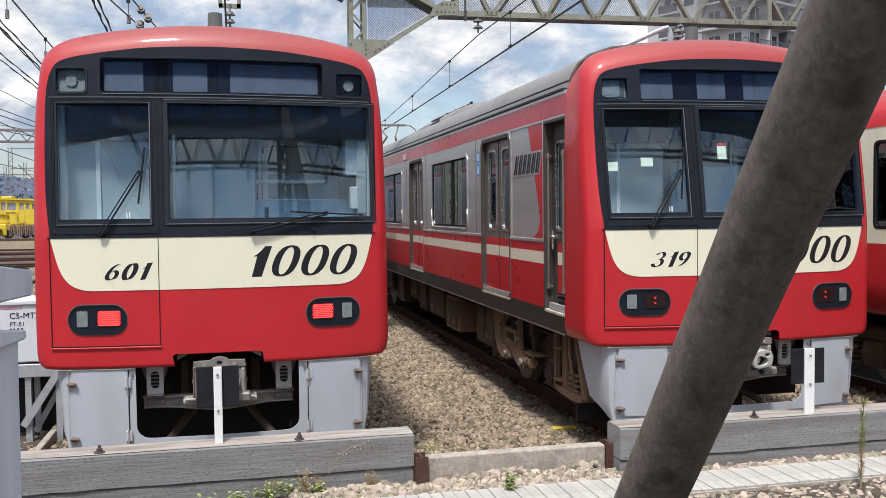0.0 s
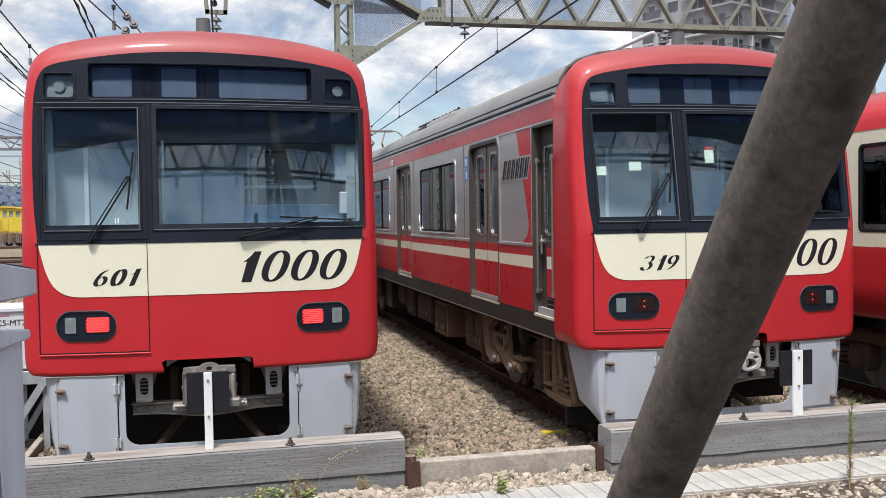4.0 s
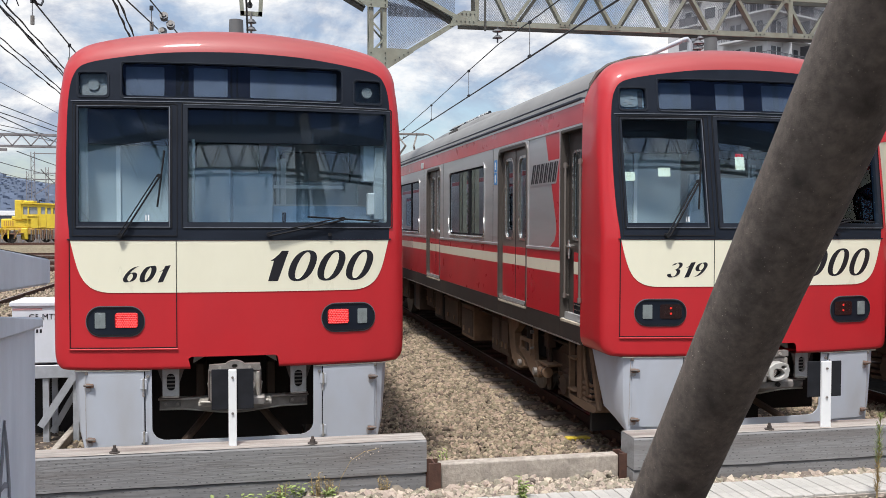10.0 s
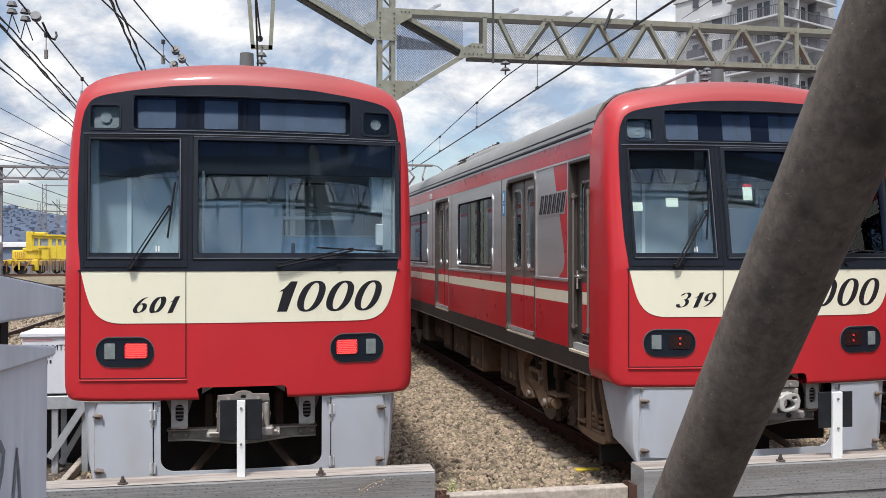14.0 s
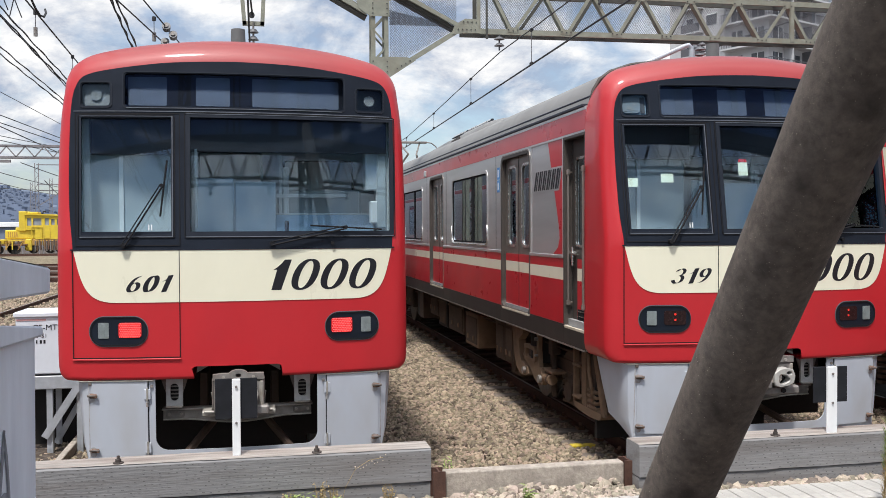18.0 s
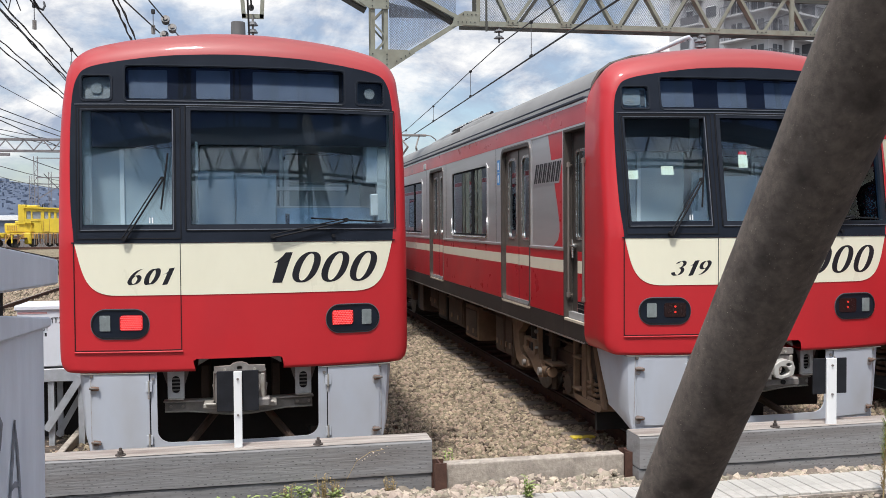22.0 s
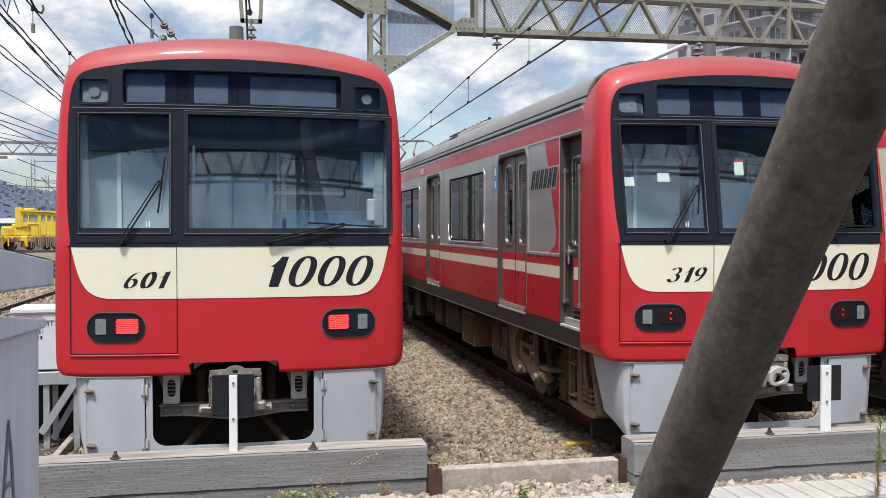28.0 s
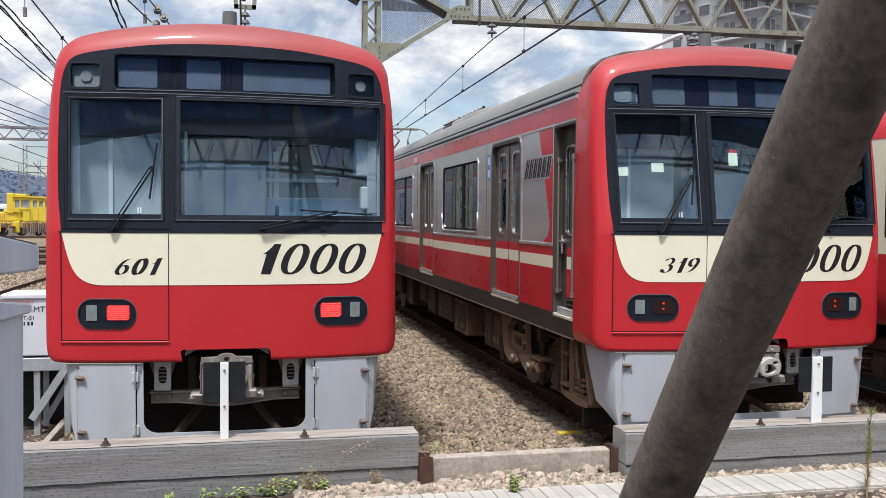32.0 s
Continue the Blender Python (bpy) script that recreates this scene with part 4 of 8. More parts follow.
def car_shell(car, length, red_to=0.66, crown=1.0):
    """Side walls (the right one plain), roof, floor and end of a car."""
    bm = bmesh.new()
    rows = []
    high = [(x, min(z, 3.2) + max(0.0, z - 3.2) * crown) for x, z in SECTION]
    for y in (red_to, length):
        rows.append([bm.verts.new((x, y, z)) for x, z in mirrored(high[9:])])
    for a, b in zip(rows, rows[1:]):
        for i in range(len(a) - 1):
            bm.faces.new((a[i], a[i + 1], b[i + 1], b[i]))
    ob = part("roof", bm, ROOF, car, "dull grey corrugated roof", smooth=True)
    ob.modifiers.new("edges", "EDGE_SPLIT").split_angle = radians(35)
    top = [(x, z) for x, z in mirrored(high[10:])]
    out = [Vector((x, red_to + 0.01, z)) for x, z in top]
    rim = part("roof_end_rim", add_path_tube(bmesh.new(), out, 0.020, 8), JAMB if red_to > 0.1 else ROOF, car, "dull metal rim where the red front meets the roof", smooth=True)
    for s in (-1, 1):
        part("roof_seam", tube_bm((s * 1.325, red_to, 3.30), (s * 1.325, length, 3.30), 0.012, 6), CABDARK, ob)
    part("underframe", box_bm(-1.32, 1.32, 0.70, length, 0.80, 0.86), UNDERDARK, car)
    part("end_wall", box_bm(-1.38, 1.38, length - 0.05, length, 0.84, 3.3), STEEL, car)
    part("interior_floor", box_bm(-1.36, 1.36, 2.2, length - 0.06, 1.02, 1.08), CABFLOOR, car)
    part("interior_ceiling", box_bm(-1.25, 1.25, 2.2, length - 0.06, 3.05, 3.08), CABLIGHT, car)
    part("interior_seats", box_bm(0.85, 1.36, 4.3, 7.0, 1.08, 1.95, 0.05), CABBLUE, car)


def plain_side(car, s, length, windows=()):
    """A side wall that is seen only through other windows: openings let the daylight into the car."""
    holes = [rounded(y0, 1.85, y1, 2.78, 0.06) for y0, y1 in windows]
    place = lambda u, v: Vector((s * 1.405, u, v))
    part("side_wall", plate_bm([(0.64, 0.84), (length - 0.05, 0.84), (length - 0.05, 3.0), (0.64, 3.0)], holes, place, (-s * 0.035, 0, 0)), STEEL, car)
    for z0, z1, mat, nm in ((1.045, 1.496, FILM, "lower_red_film"), (1.496, 1.622, CREAM, "cream_stripe"), (1.622, 1.715, FILM, "upper_red_film"), (2.90, 2.99, FILM, "cant_band")):
        part(nm, box_bm(min(s * 1.4055, s * 1.408), max(s * 1.4055, s * 1.408), 0.66, length - 0.06, z0, z1), mat, car)
    for y0, y1 in windows:
        g = part("side_window", plate_bm(rounded(y0, 1.85, y1, 2.78, 0.06), [], lambda u, v: Vector((s * 1.392, u, v)), (-s * 0.006, 0, 0)), SIDEGLASS, car)
        g.visible_shadow = False


def left_side(car, length):
    """The detailed side: doors, windows, stripes, gutter, cab door."""
    X = -1.40
    doors = [(2.50, 3.70), (7.47, 8.63), (12.45, 13.62)]
    wins = [(4.46, 6.70), (9.42, 11.66), (14.4, 16.6)]
    cabd = (0.675, 1.275)
    wall = lambda d: (lambda u, v: Vector((X - d, u, v)))
    holes = [rounded(a, 1.03, b, 2.915, 0.10) for a, b in doors] + [rounded(a, 1.825, b, 2.79, 0.09) for a, b in wins] + [rounded(*cabd[:1], 1.03, cabd[1], 2.935, 0.02)]
    part("side_wall", plate_bm([(0.64, 0.845), (length - 0.05, 0.845), (length - 0.05, 3.20), (0.64, 3.20)], holes, wall(0), (0.035, 0, 0)), STEEL, car, "brushed stainless side wall")
    # painted film between the openings
    solid, cuts = [], sorted(doors + [cabd])
    y = 0.645
    for a, b in cuts:
        if a - 0.03 > y + 0.02:
            solid.append((y, a - 0.03))
        y = b + 0.03
    solid.append((y, length - 0.06))
    bands = [(1.045, 1.496, FILM, "lower_red_film"), (1.496, 1.622, CREAM, "cream_stripe"), (1.622, 1.715, FILM, "upper_red_film")]
    for a, b in solid:
        for z0, z1, mat, nm in bands:
            part(nm, box_bm(X - 0.003, X - 0.0005, a, b, z0, z1), mat, car)
        part("belt_rail", box_bm(X - 0.012, X - 0.0005, a, b, 1.720, 1.752, 0.004), STEEL, car)
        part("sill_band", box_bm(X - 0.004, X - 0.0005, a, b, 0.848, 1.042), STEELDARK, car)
    part("cant_band", box_bm(X - 0.003, X - 0.0005, 0.645, length - 0.06, 2.977, 3.165), FILM, car, "red film band under the roof")
    for a, b in doors + [cabd]:
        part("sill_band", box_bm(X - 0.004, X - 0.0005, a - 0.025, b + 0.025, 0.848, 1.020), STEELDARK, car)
    part("front_edge_film", box_bm(X - 0.004, X - 0.0005, 0.655, 0.672, 1.045, 3.10), RED, car)
    part("gutter", box_bm(X - 0.02, X + 0.04, 0.70, length - 0.06, 3.195, 3.225, 0.006), CABDARK, car)
    part("cant_rail", box_bm(X - 0.005, X + 0.04, 0.66, length - 0.06, 3.170, 3.196), STEEL, car)
    # passenger doors
    for a, b in doors:
        door = part("door_surround", plate_bm(rounded(a - 0.025, 1.005, b + 0.025, 2.94, 0.11), [rounded(a + 0.012, 1.04, b - 0.012, 2.905, 0.09)], wall(0.004), (0.085, 0, 0)), JAMB, car, "dark dull metal door surround")
        part("surround_edge", plate_bm(rounded(a - 0.040, 1.003, b + 0.040, 2.953, 0.118), [rounded(a - 0.025, 1.005, b + 0.025, 2.94, 0.11)], wall(0.006), (0.012, 0, 0)), DOORSTEEL, door)
        part("door_step", box_bm(X - 0.006, X + 0.06, a - 0.005, b + 0.005, 1.008, 1.036, 0.003), STEPPALE, door, "pale worn door step")
        mid = (a + b) / 2
        for l0, l1 in ((a + 0.01, mid - 0.004), (mid + 0.004, b - 0.01)):
            g0, g1 = l0 + 0.13, l1 - 0.13
            leaf = part("door_leaf", plate_bm([(l0, 1.03), (l1, 1.03), (l1, 2.91), (l0, 2.91)], [rounded(g0, 1.83, g1, 2.78, 0.07)], wall(-0.055), (0.03, 0, 0)), DOORSTEEL, car, "sliding door leaf, red below")
            for z0, z1, mat, nm in bands:
                part(nm, box_bm(X + 0.050, X + 0.054, l0 + 0.004, l1 - 0.004, z0, z1), mat, leaf)
            part("door_glass_rim", plate_bm(rounded(g0 - 0.032, 1.798, g1 + 0.032, 2.812, 0.10), [rounded(g0, 1.83, g1, 2.78, 0.07)], wall(-0.050), (0.008, 0, 0)), BRIGHT, leaf)
            g = part("door_glass", plate_bm(rounded(g0, 1.83, g1, 2.78, 0.07), [], wall(-0.066), (0.006, 0, 0)), SIDEGLASS, leaf)
            g.visible_shadow = False
            for q0, q1, z0, z1, mat in ((0.02, 0.16, 2.36, 2.52, PAPERGREEN), (0.03, 0.17, 2.06, 2.15, BLUESIGN), (0.03, 0.17, 1.88, 2.056, PAPERGREEN)):
                part("door_sticker", box_bm(X + 0.073, X + 0.076, g0 + q0, g0 + q1, z0, z1), mat, leaf)
            part("leaf_seam", box_bm(X + 0.049, X + 0.0535, l0, l0 + 0.006, 1.04, 2.90), GASKET, leaf)
    # windows
    for a, b in wins:
        w = part("side_window", plate_bm(rounded(a - 0.045, 1.78, b + 0.045, 2.835, 0.12), [rounded(a, 1.825, b, 2.79, 0.08)], wall(0.008), (0.03, 0, 0)), STEEL, car, "wide two-pane side window")
        bm = add_path_tube(bmesh.new(), [(X - 0.008, a - 0.022, 2.08), (X - 0.008, a - 0.022, 1.90), (X - 0.008, a - 0.005, 1.83), (X - 0.008, a + 0.06, 1.803), (X - 0.008, b - 0.06, 1.803), (X - 0.008, b + 0.005, 1.83), (X - 0.008, b + 0.022, 1.90), (X - 0.008, b + 0.022, 2.08)], 0.011, 6)
        part("window_sill", bm, BRIGHT, w, "bright worn lower edge", smooth=True)
        mid = a + 0.40 * (b - a)
        part("window_post", box_bm(X + 0.005, X + 0.04, mid - 0.045, mid + 0.045, 1.825, 2.79), GASKET, w)
        for p0, p1 in ((a, mid - 0.045), (mid + 0.045, b)):
            g = part("window_pane", plate_bm(rounded(p0, 1.825, p1, 2.79, 0.05), [], wall(-0.015), (0.006, 0, 0)), SIDEGLASS, w)
            g.visible_shadow = False
            part("pane_gasket", plate_bm(rounded(p0, 1.825, p1, 2.79, 0.06), [rounded(p0 + 0.025, 1.85, p1 - 0.025, 2.765, 0.05)], wall(-0.008), (0.006, 0, 0)), GASKET, w)
    # recessed cab door
    a, b = cabd
    cd = part("cab_door", plate_bm([(a, 1.03), (b, 1.03), (b, 2.93), (a, 2.93)], [rounded(a + 0.05, 1.86, b - 0.12, 2.72, 0.04)], wall(-0.085), (0.03, 0, 0)), JAMB, car, "recessed narrow cab door")
    bm = box_bm(X - 0.006, X + 0.082, b - 0.004, b + 0.025, 1.033, 2.928)
    add_box(bm, X - 0.006, X + 0.082, a - 0.02, a + 0.004, 1.033, 2.928)
    add_box(bm, X - 0.006, X + 0.082, a - 0.02, b + 0.025, 2.929, 2.955)
    part("cab_door_frame", bm, JAMB, cd)
    part("window_rim", plate_bm(rounded(a + 0.025, 1.835, b - 0.095, 2.745, 0.06), [rounded(a + 0.05, 1.86, b - 0.12, 2.72, 0.04)], wall(-0.079), (0.008, 0, 0)), BRIGHT, cd)
    part("cab_door_step", box_bm(X - 0.006, X + 0.020, a, b, 1.008, 1.036, 0.003), STEPPALE, cd)
    g = part("cab_door_glass", plate_bm(rounded(a + 0.05, 1.86, b - 0.12, 2.72, 0.04), [], wall(-0.095), (0.006, 0, 0)), SIDEGLASS, cd)
    g.visible_shadow = False
    for z0, z1, mat, nm in bands:
        part(nm, box_bm(X + 0.080, X + 0.084, a + 0.006, b - 0.16, z0, z1), mat, cd)
    part("door_handle", tube_bm((X + 0.045, b - 0.03, 1.775), (X + 0.045, b - 0.20, 1.770), 0.014, 8), BRIGHT, cd)
    bm = tube_bm((X + 0.050, b - 0.10, 1.84), (X + 0.050, b - 0.10, 1.65), 0.013, 8)
    add_tube(bm, (X + 0.084, b - 0.10, 1.775), (X + 0.040, b - 0.10, 1.775), 0.024, 10)
    part("door_lock", bm, BRIGHT, cd)
    part("door_blind", box_bm(X + 0.105, X + 0.112, a + 0.05, b - 0.12, 2.60, 2.74), CABLIGHT, cd, "pale half-drawn blind")
    vent = part("door_vent", box_bm(X + 0.074, X + 0.0795, a + 0.04, b - 0.18, 1.07, 1.21), GASKET, cd, "dark slotted vent")
    for z in (1.085, 1.135, 1.185):
        part("vent_slat", box_bm(X + 0.070, X + 0.074, a + 0.05, b - 0.19, z, z + 0.010), BRIGHT, vent)
    for yy, rx in ((a - 0.035, X - 0.035), (b - 0.030, X + 0.030)):
        bm = tube_bm((rx, yy, 1.24), (rx, yy, 2.63), 0.013, 8)
        for z in (1.27, 2.60):
            add_tube(bm, (rx, yy, z), (rx + 0.045, yy, z), 0.009, 6)
            add_tube(bm, (rx, yy, z - 0.022), (rx, yy, z + 0.022), 0.022, 10)
        part("grab_rail", bm, DOORSTEEL, car, "dull vertical grab rail")
    # red swoosh and the operator's mark, drawn as plain slanted bars
    edge = [(1.80, 2.955), (1.72, 2.75), (1.62, 2.50), (1.52, 2.25), (1.43, 2.02), (1.42, 1.92), (1.47, 1.83), (1.62, 1.76)]
    part("red_swoosh", plate_bm([(b + 0.03, 2.955)] + edge + [(b + 0.03, 1.76)], [], wall(0.0005), (-0.003, 0, 0)), FILM, car, "curved red film patch")
    panel = part("mark_panel", plate_bm([(2.335, 2.425), (1.43, 2.425), (1.335, 2.675), (2.24, 2.675)], [], wall(0.0036), (-0.0012, 0, 0)), STEEL, car, "plain steel field behind the operator's mark")
    for i in range(6):
        y0 = 2.305 - 0.148 * i
        bm = bmesh.new()
        for q0, q1 in ((0.0, 0.058), (0.074, 0.112)):
            bm.faces.new([bm.verts.new((X - 0.0062, y0 - q + d, z)) for q, d, z in ((q0, 0, 2.445), (q1, 0, 2.445), (q1, -0.085, 2.655), (q0, -0.085, 2.655))])
        part("operator_mark", bm, DIGIT, panel, "dark slanted bars of an operator's mark")
    # raised edges of the flat panel before the cab door, and seams beside the other doors
    for y0, y1, z0, z1 in ((2.395, 2.418, 1.754, 2.965), (1.305, 2.418, 2.950, 2.966), (1.302, 1.318, 1.754, 2.950)):
        part("panel_edge", box_bm(X - 0.010, X - 0.0005, y0, y1, z0, z1, 0.003), STEEL, car)
    for y in (3.98, 7.18, 8.92, 12.16, 13.9):
        part("panel_seam", box_bm(X - 0.0028, X - 0.0005, y, y + 0.010, 1.754, 2.975), JAMB, car)
    for z in (2.50, 2.665):
        part("blue_sticker", box_bm(X - 0.004, X - 0.0005, 3.80, 3.92, z, z + 0.155), BLUESIGN, car)
        part("sticker_mark", box_bm(X - 0.0055, X - 0.004, 3.835, 3.885, z + 0.03, z + 0.125), WHITE, car)
    part("side_lamp", box_bm(X - 0.03, X + 0.01, 8.95, 9.10, 2.99, 3.10, 0.01), REFLECTOR, car)


def bogie(car, yc):
    bm = bmesh.new()
    for s in (-1, 1):
        add_box(bm, min(s * 0.98, s * 1.14), max(s * 0.98, s * 1.14), yc - 1.45, yc + 1.45, 0.42, 0.60, 0.03)
        add_box(bm, min(s * 0.98, s * 1.14), max(s * 0.98, s * 1.14), yc - 0.45, yc + 0.45, 0.28, 0.45, 0.03)
    add_box(bm, -1.0, 1.0, yc - 0.3, yc + 0.3, 0.40, 0.66, 0.02)
    b = part("bogie", bm, UNDER, car, "brown dusty bogie")
    for ya in (yc - 1.05, yc + 1.05):
        for s in (-1, 1):
            w = part("wheel", tube_bm((s * 0.68, ya, 0.26), (s * 0.80, ya, 0.26), 0.43, 28), IRONGREY, b)
            part("flange", tube_bm((s * 0.655, ya, 0.26), (s * 0.69, ya, 0.26), 0.455, 28), IRONGREY, w)
            bm = box_bm(min(s * 0.95, s * 1.17), max(s * 0.95, s * 1.17), ya - 0.17, ya + 0.17, 0.10, 0.42, 0.03)
            add_tube(bm, (s * 1.17, ya, 0.26), (s * 1.22, ya, 0.26), 0.11, 14)
            part("axle_box", bm, UNDER, b)
            bm = bmesh.new()
            for i in range(5):
                add_tube(bm, (s * 1.06, ya + 0.32, 0.10 + 0.07 * i), (s * 1.06, ya + 0.32, 0.14 + 0.07 * i), 0.10, 12)
            part("coil_spring", bm, UNDER, b)
        part("axle", tube_bm((-0.75, ya, 0.26), (0.75, ya, 0.26), 0.08, 12), UNDERDARK, b)
    for s in (-1, 1):
        bm = tube_bm((s * 1.06, yc, 0.45), (s * 1.06, yc, 0.86), 0.24, 18)
        part("air_spring", bm, UNDERDARK, b)
        bm = tube_bm((s * 1.20, yc - 0.55, 0.62), (s * 1.20, yc - 0.55, 0.12), 0.035, 8)
        add_box(bm, min(s * 1.15, s * 1.25), max(s * 1.15, s * 1.25), yc - 0.62, yc - 0.48, 0.60, 0.84, 0.01)
        part("damper", bm, UNDER, b)


def underfloor(car, y0, y1, seed):
    rnd = random.Random(seed)
    y = y0
    k = 0
    while y < y1:
        w = rnd.uniform(0.45, 1.25)
        z0 = rnd.uniform(0.18, 0.42)
        for s in (-1, 1):
            d = rnd.uniform(1.18, 1.34)
            bx = part("equipment_box", box_bm(min(s * d, s * 0.55), max(s * d, s * 0.55), y, y + w - 0.08, z0, 0.80, 0.015), UNDER if k % 3 else UNDERDARK, car, "dusty brown underfloor equipment box")
            if w > 0.7:
                part("box_lid", box_bm(min(s * (d + 0.012), s * d), max(s * (d + 0.012), s * d), y + 0.08, y + w - 0.16, z0 + 0.06, 0.74, 0.004), UNDER, bx)
                for q in (0.25, 0.7):
                    part("lid_clasp", box_bm(min(s * (d + 0.03), s * d), max(s * (d + 0.03), s * d), y + q * w, y + q * w + 0.04, z0 + 0.10, z0 + 0.18), UNDERLIT, bx)
        y += w + rnd.uniform(0.03, 0.25)
        k += 1


def side_gear(car):
    """Brackets, links and boxes hung under the visible side."""
    flat = lambda x: (lambda u, v: Vector((x, u, v)))
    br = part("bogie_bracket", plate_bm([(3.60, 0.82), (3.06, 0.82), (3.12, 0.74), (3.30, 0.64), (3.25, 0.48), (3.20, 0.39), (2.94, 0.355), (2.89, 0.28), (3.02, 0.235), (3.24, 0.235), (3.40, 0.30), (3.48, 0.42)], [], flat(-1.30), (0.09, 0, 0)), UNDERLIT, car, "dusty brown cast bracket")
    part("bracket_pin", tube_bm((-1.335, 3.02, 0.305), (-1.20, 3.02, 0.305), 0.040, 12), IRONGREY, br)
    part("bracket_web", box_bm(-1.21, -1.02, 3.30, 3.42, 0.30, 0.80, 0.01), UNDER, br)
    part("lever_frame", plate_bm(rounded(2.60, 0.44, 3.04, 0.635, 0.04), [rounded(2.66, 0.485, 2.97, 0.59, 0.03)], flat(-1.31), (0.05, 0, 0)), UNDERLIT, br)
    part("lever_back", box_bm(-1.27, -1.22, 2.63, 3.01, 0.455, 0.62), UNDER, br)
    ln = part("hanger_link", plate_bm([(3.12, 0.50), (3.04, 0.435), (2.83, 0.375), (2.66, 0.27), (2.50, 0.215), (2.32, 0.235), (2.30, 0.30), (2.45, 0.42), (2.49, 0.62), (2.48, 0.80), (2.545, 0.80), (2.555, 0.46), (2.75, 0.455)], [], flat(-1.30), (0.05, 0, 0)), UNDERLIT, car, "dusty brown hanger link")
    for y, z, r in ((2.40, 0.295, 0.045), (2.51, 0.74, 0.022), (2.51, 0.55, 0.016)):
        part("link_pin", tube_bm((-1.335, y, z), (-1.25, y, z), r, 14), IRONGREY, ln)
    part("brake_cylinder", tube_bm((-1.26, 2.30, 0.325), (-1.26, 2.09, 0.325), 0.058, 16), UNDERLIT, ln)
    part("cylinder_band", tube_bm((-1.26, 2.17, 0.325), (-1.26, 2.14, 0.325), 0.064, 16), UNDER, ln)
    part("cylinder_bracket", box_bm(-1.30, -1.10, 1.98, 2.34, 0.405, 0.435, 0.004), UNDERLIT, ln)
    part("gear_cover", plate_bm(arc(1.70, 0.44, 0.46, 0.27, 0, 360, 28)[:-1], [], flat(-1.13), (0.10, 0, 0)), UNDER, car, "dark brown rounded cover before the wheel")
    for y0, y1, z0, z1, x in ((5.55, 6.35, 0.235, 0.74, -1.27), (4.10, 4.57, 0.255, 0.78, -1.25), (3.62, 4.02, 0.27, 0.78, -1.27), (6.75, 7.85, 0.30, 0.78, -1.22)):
        # the box at 5.55 takes the paler brown, its sunlit side painted in
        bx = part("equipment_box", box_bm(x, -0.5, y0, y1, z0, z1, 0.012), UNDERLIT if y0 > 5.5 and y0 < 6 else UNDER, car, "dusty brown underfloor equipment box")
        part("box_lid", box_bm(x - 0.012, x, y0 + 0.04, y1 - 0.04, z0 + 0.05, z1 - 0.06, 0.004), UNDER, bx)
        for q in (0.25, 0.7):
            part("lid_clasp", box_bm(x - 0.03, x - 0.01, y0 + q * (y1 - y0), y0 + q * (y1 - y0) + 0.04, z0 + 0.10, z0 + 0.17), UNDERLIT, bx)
    # near-black sheet paints the shade of the deep gap between boxes
    part("recess_back", box_bm(-0.60, -0.50, 4.6, 5.7, 0.20, 0.80), UNDERDARK, car)
    for z, r in ((0.76, 0.022), (0.70, 0.016)):
        part("brake_pipe", tube_bm((-1.18, 1.5, z), (-1.18, 13.0, z), r, 8), UNDER, car)
    part("sill_lip", box_bm(-1.405, -1.36, 0.70, 17.9, 0.828, 0.842, 0.004), OLDGREY, car)


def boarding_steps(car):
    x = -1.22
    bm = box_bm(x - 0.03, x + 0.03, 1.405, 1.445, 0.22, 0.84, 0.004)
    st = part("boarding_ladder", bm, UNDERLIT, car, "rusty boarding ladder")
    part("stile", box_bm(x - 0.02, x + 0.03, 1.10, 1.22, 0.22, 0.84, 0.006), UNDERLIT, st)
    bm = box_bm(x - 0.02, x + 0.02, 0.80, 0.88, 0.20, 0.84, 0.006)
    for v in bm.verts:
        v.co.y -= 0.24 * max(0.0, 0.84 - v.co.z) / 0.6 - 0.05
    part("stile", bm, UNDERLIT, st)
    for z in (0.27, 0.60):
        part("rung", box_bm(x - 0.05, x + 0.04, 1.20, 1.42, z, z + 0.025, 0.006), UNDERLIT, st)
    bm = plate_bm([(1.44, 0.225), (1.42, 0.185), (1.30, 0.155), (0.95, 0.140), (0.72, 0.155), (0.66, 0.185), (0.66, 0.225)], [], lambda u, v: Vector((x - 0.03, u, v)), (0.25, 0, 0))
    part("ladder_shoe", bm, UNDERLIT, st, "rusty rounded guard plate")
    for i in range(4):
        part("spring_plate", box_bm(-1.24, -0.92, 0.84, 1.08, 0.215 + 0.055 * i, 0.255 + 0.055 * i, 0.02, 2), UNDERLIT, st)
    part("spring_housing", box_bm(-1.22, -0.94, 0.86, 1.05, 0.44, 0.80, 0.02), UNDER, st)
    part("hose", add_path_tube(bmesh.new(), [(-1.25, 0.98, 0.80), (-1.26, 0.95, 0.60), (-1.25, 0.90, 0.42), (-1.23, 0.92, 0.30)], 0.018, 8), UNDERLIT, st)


def roof_gear(car, antenna_x):
    bm = tube_bm((antenna_x, 1.0, 3.66), (antenna_x, 1.0, 3.905), 0.072, 18, 0.064)
    an = part("antenna", bm, ROOFDARK, car, "grey stub antenna", smooth=True)
    an.modifiers.new("edges", "EDGE_SPLIT").split_angle = radians(40)
    bm = tube_bm((antenna_x, 1.0, 3.66), (antenna_x, 1.0, 3.71), 0.11, 18)
    part("antenna_base", bm, ROOFDARK, an)


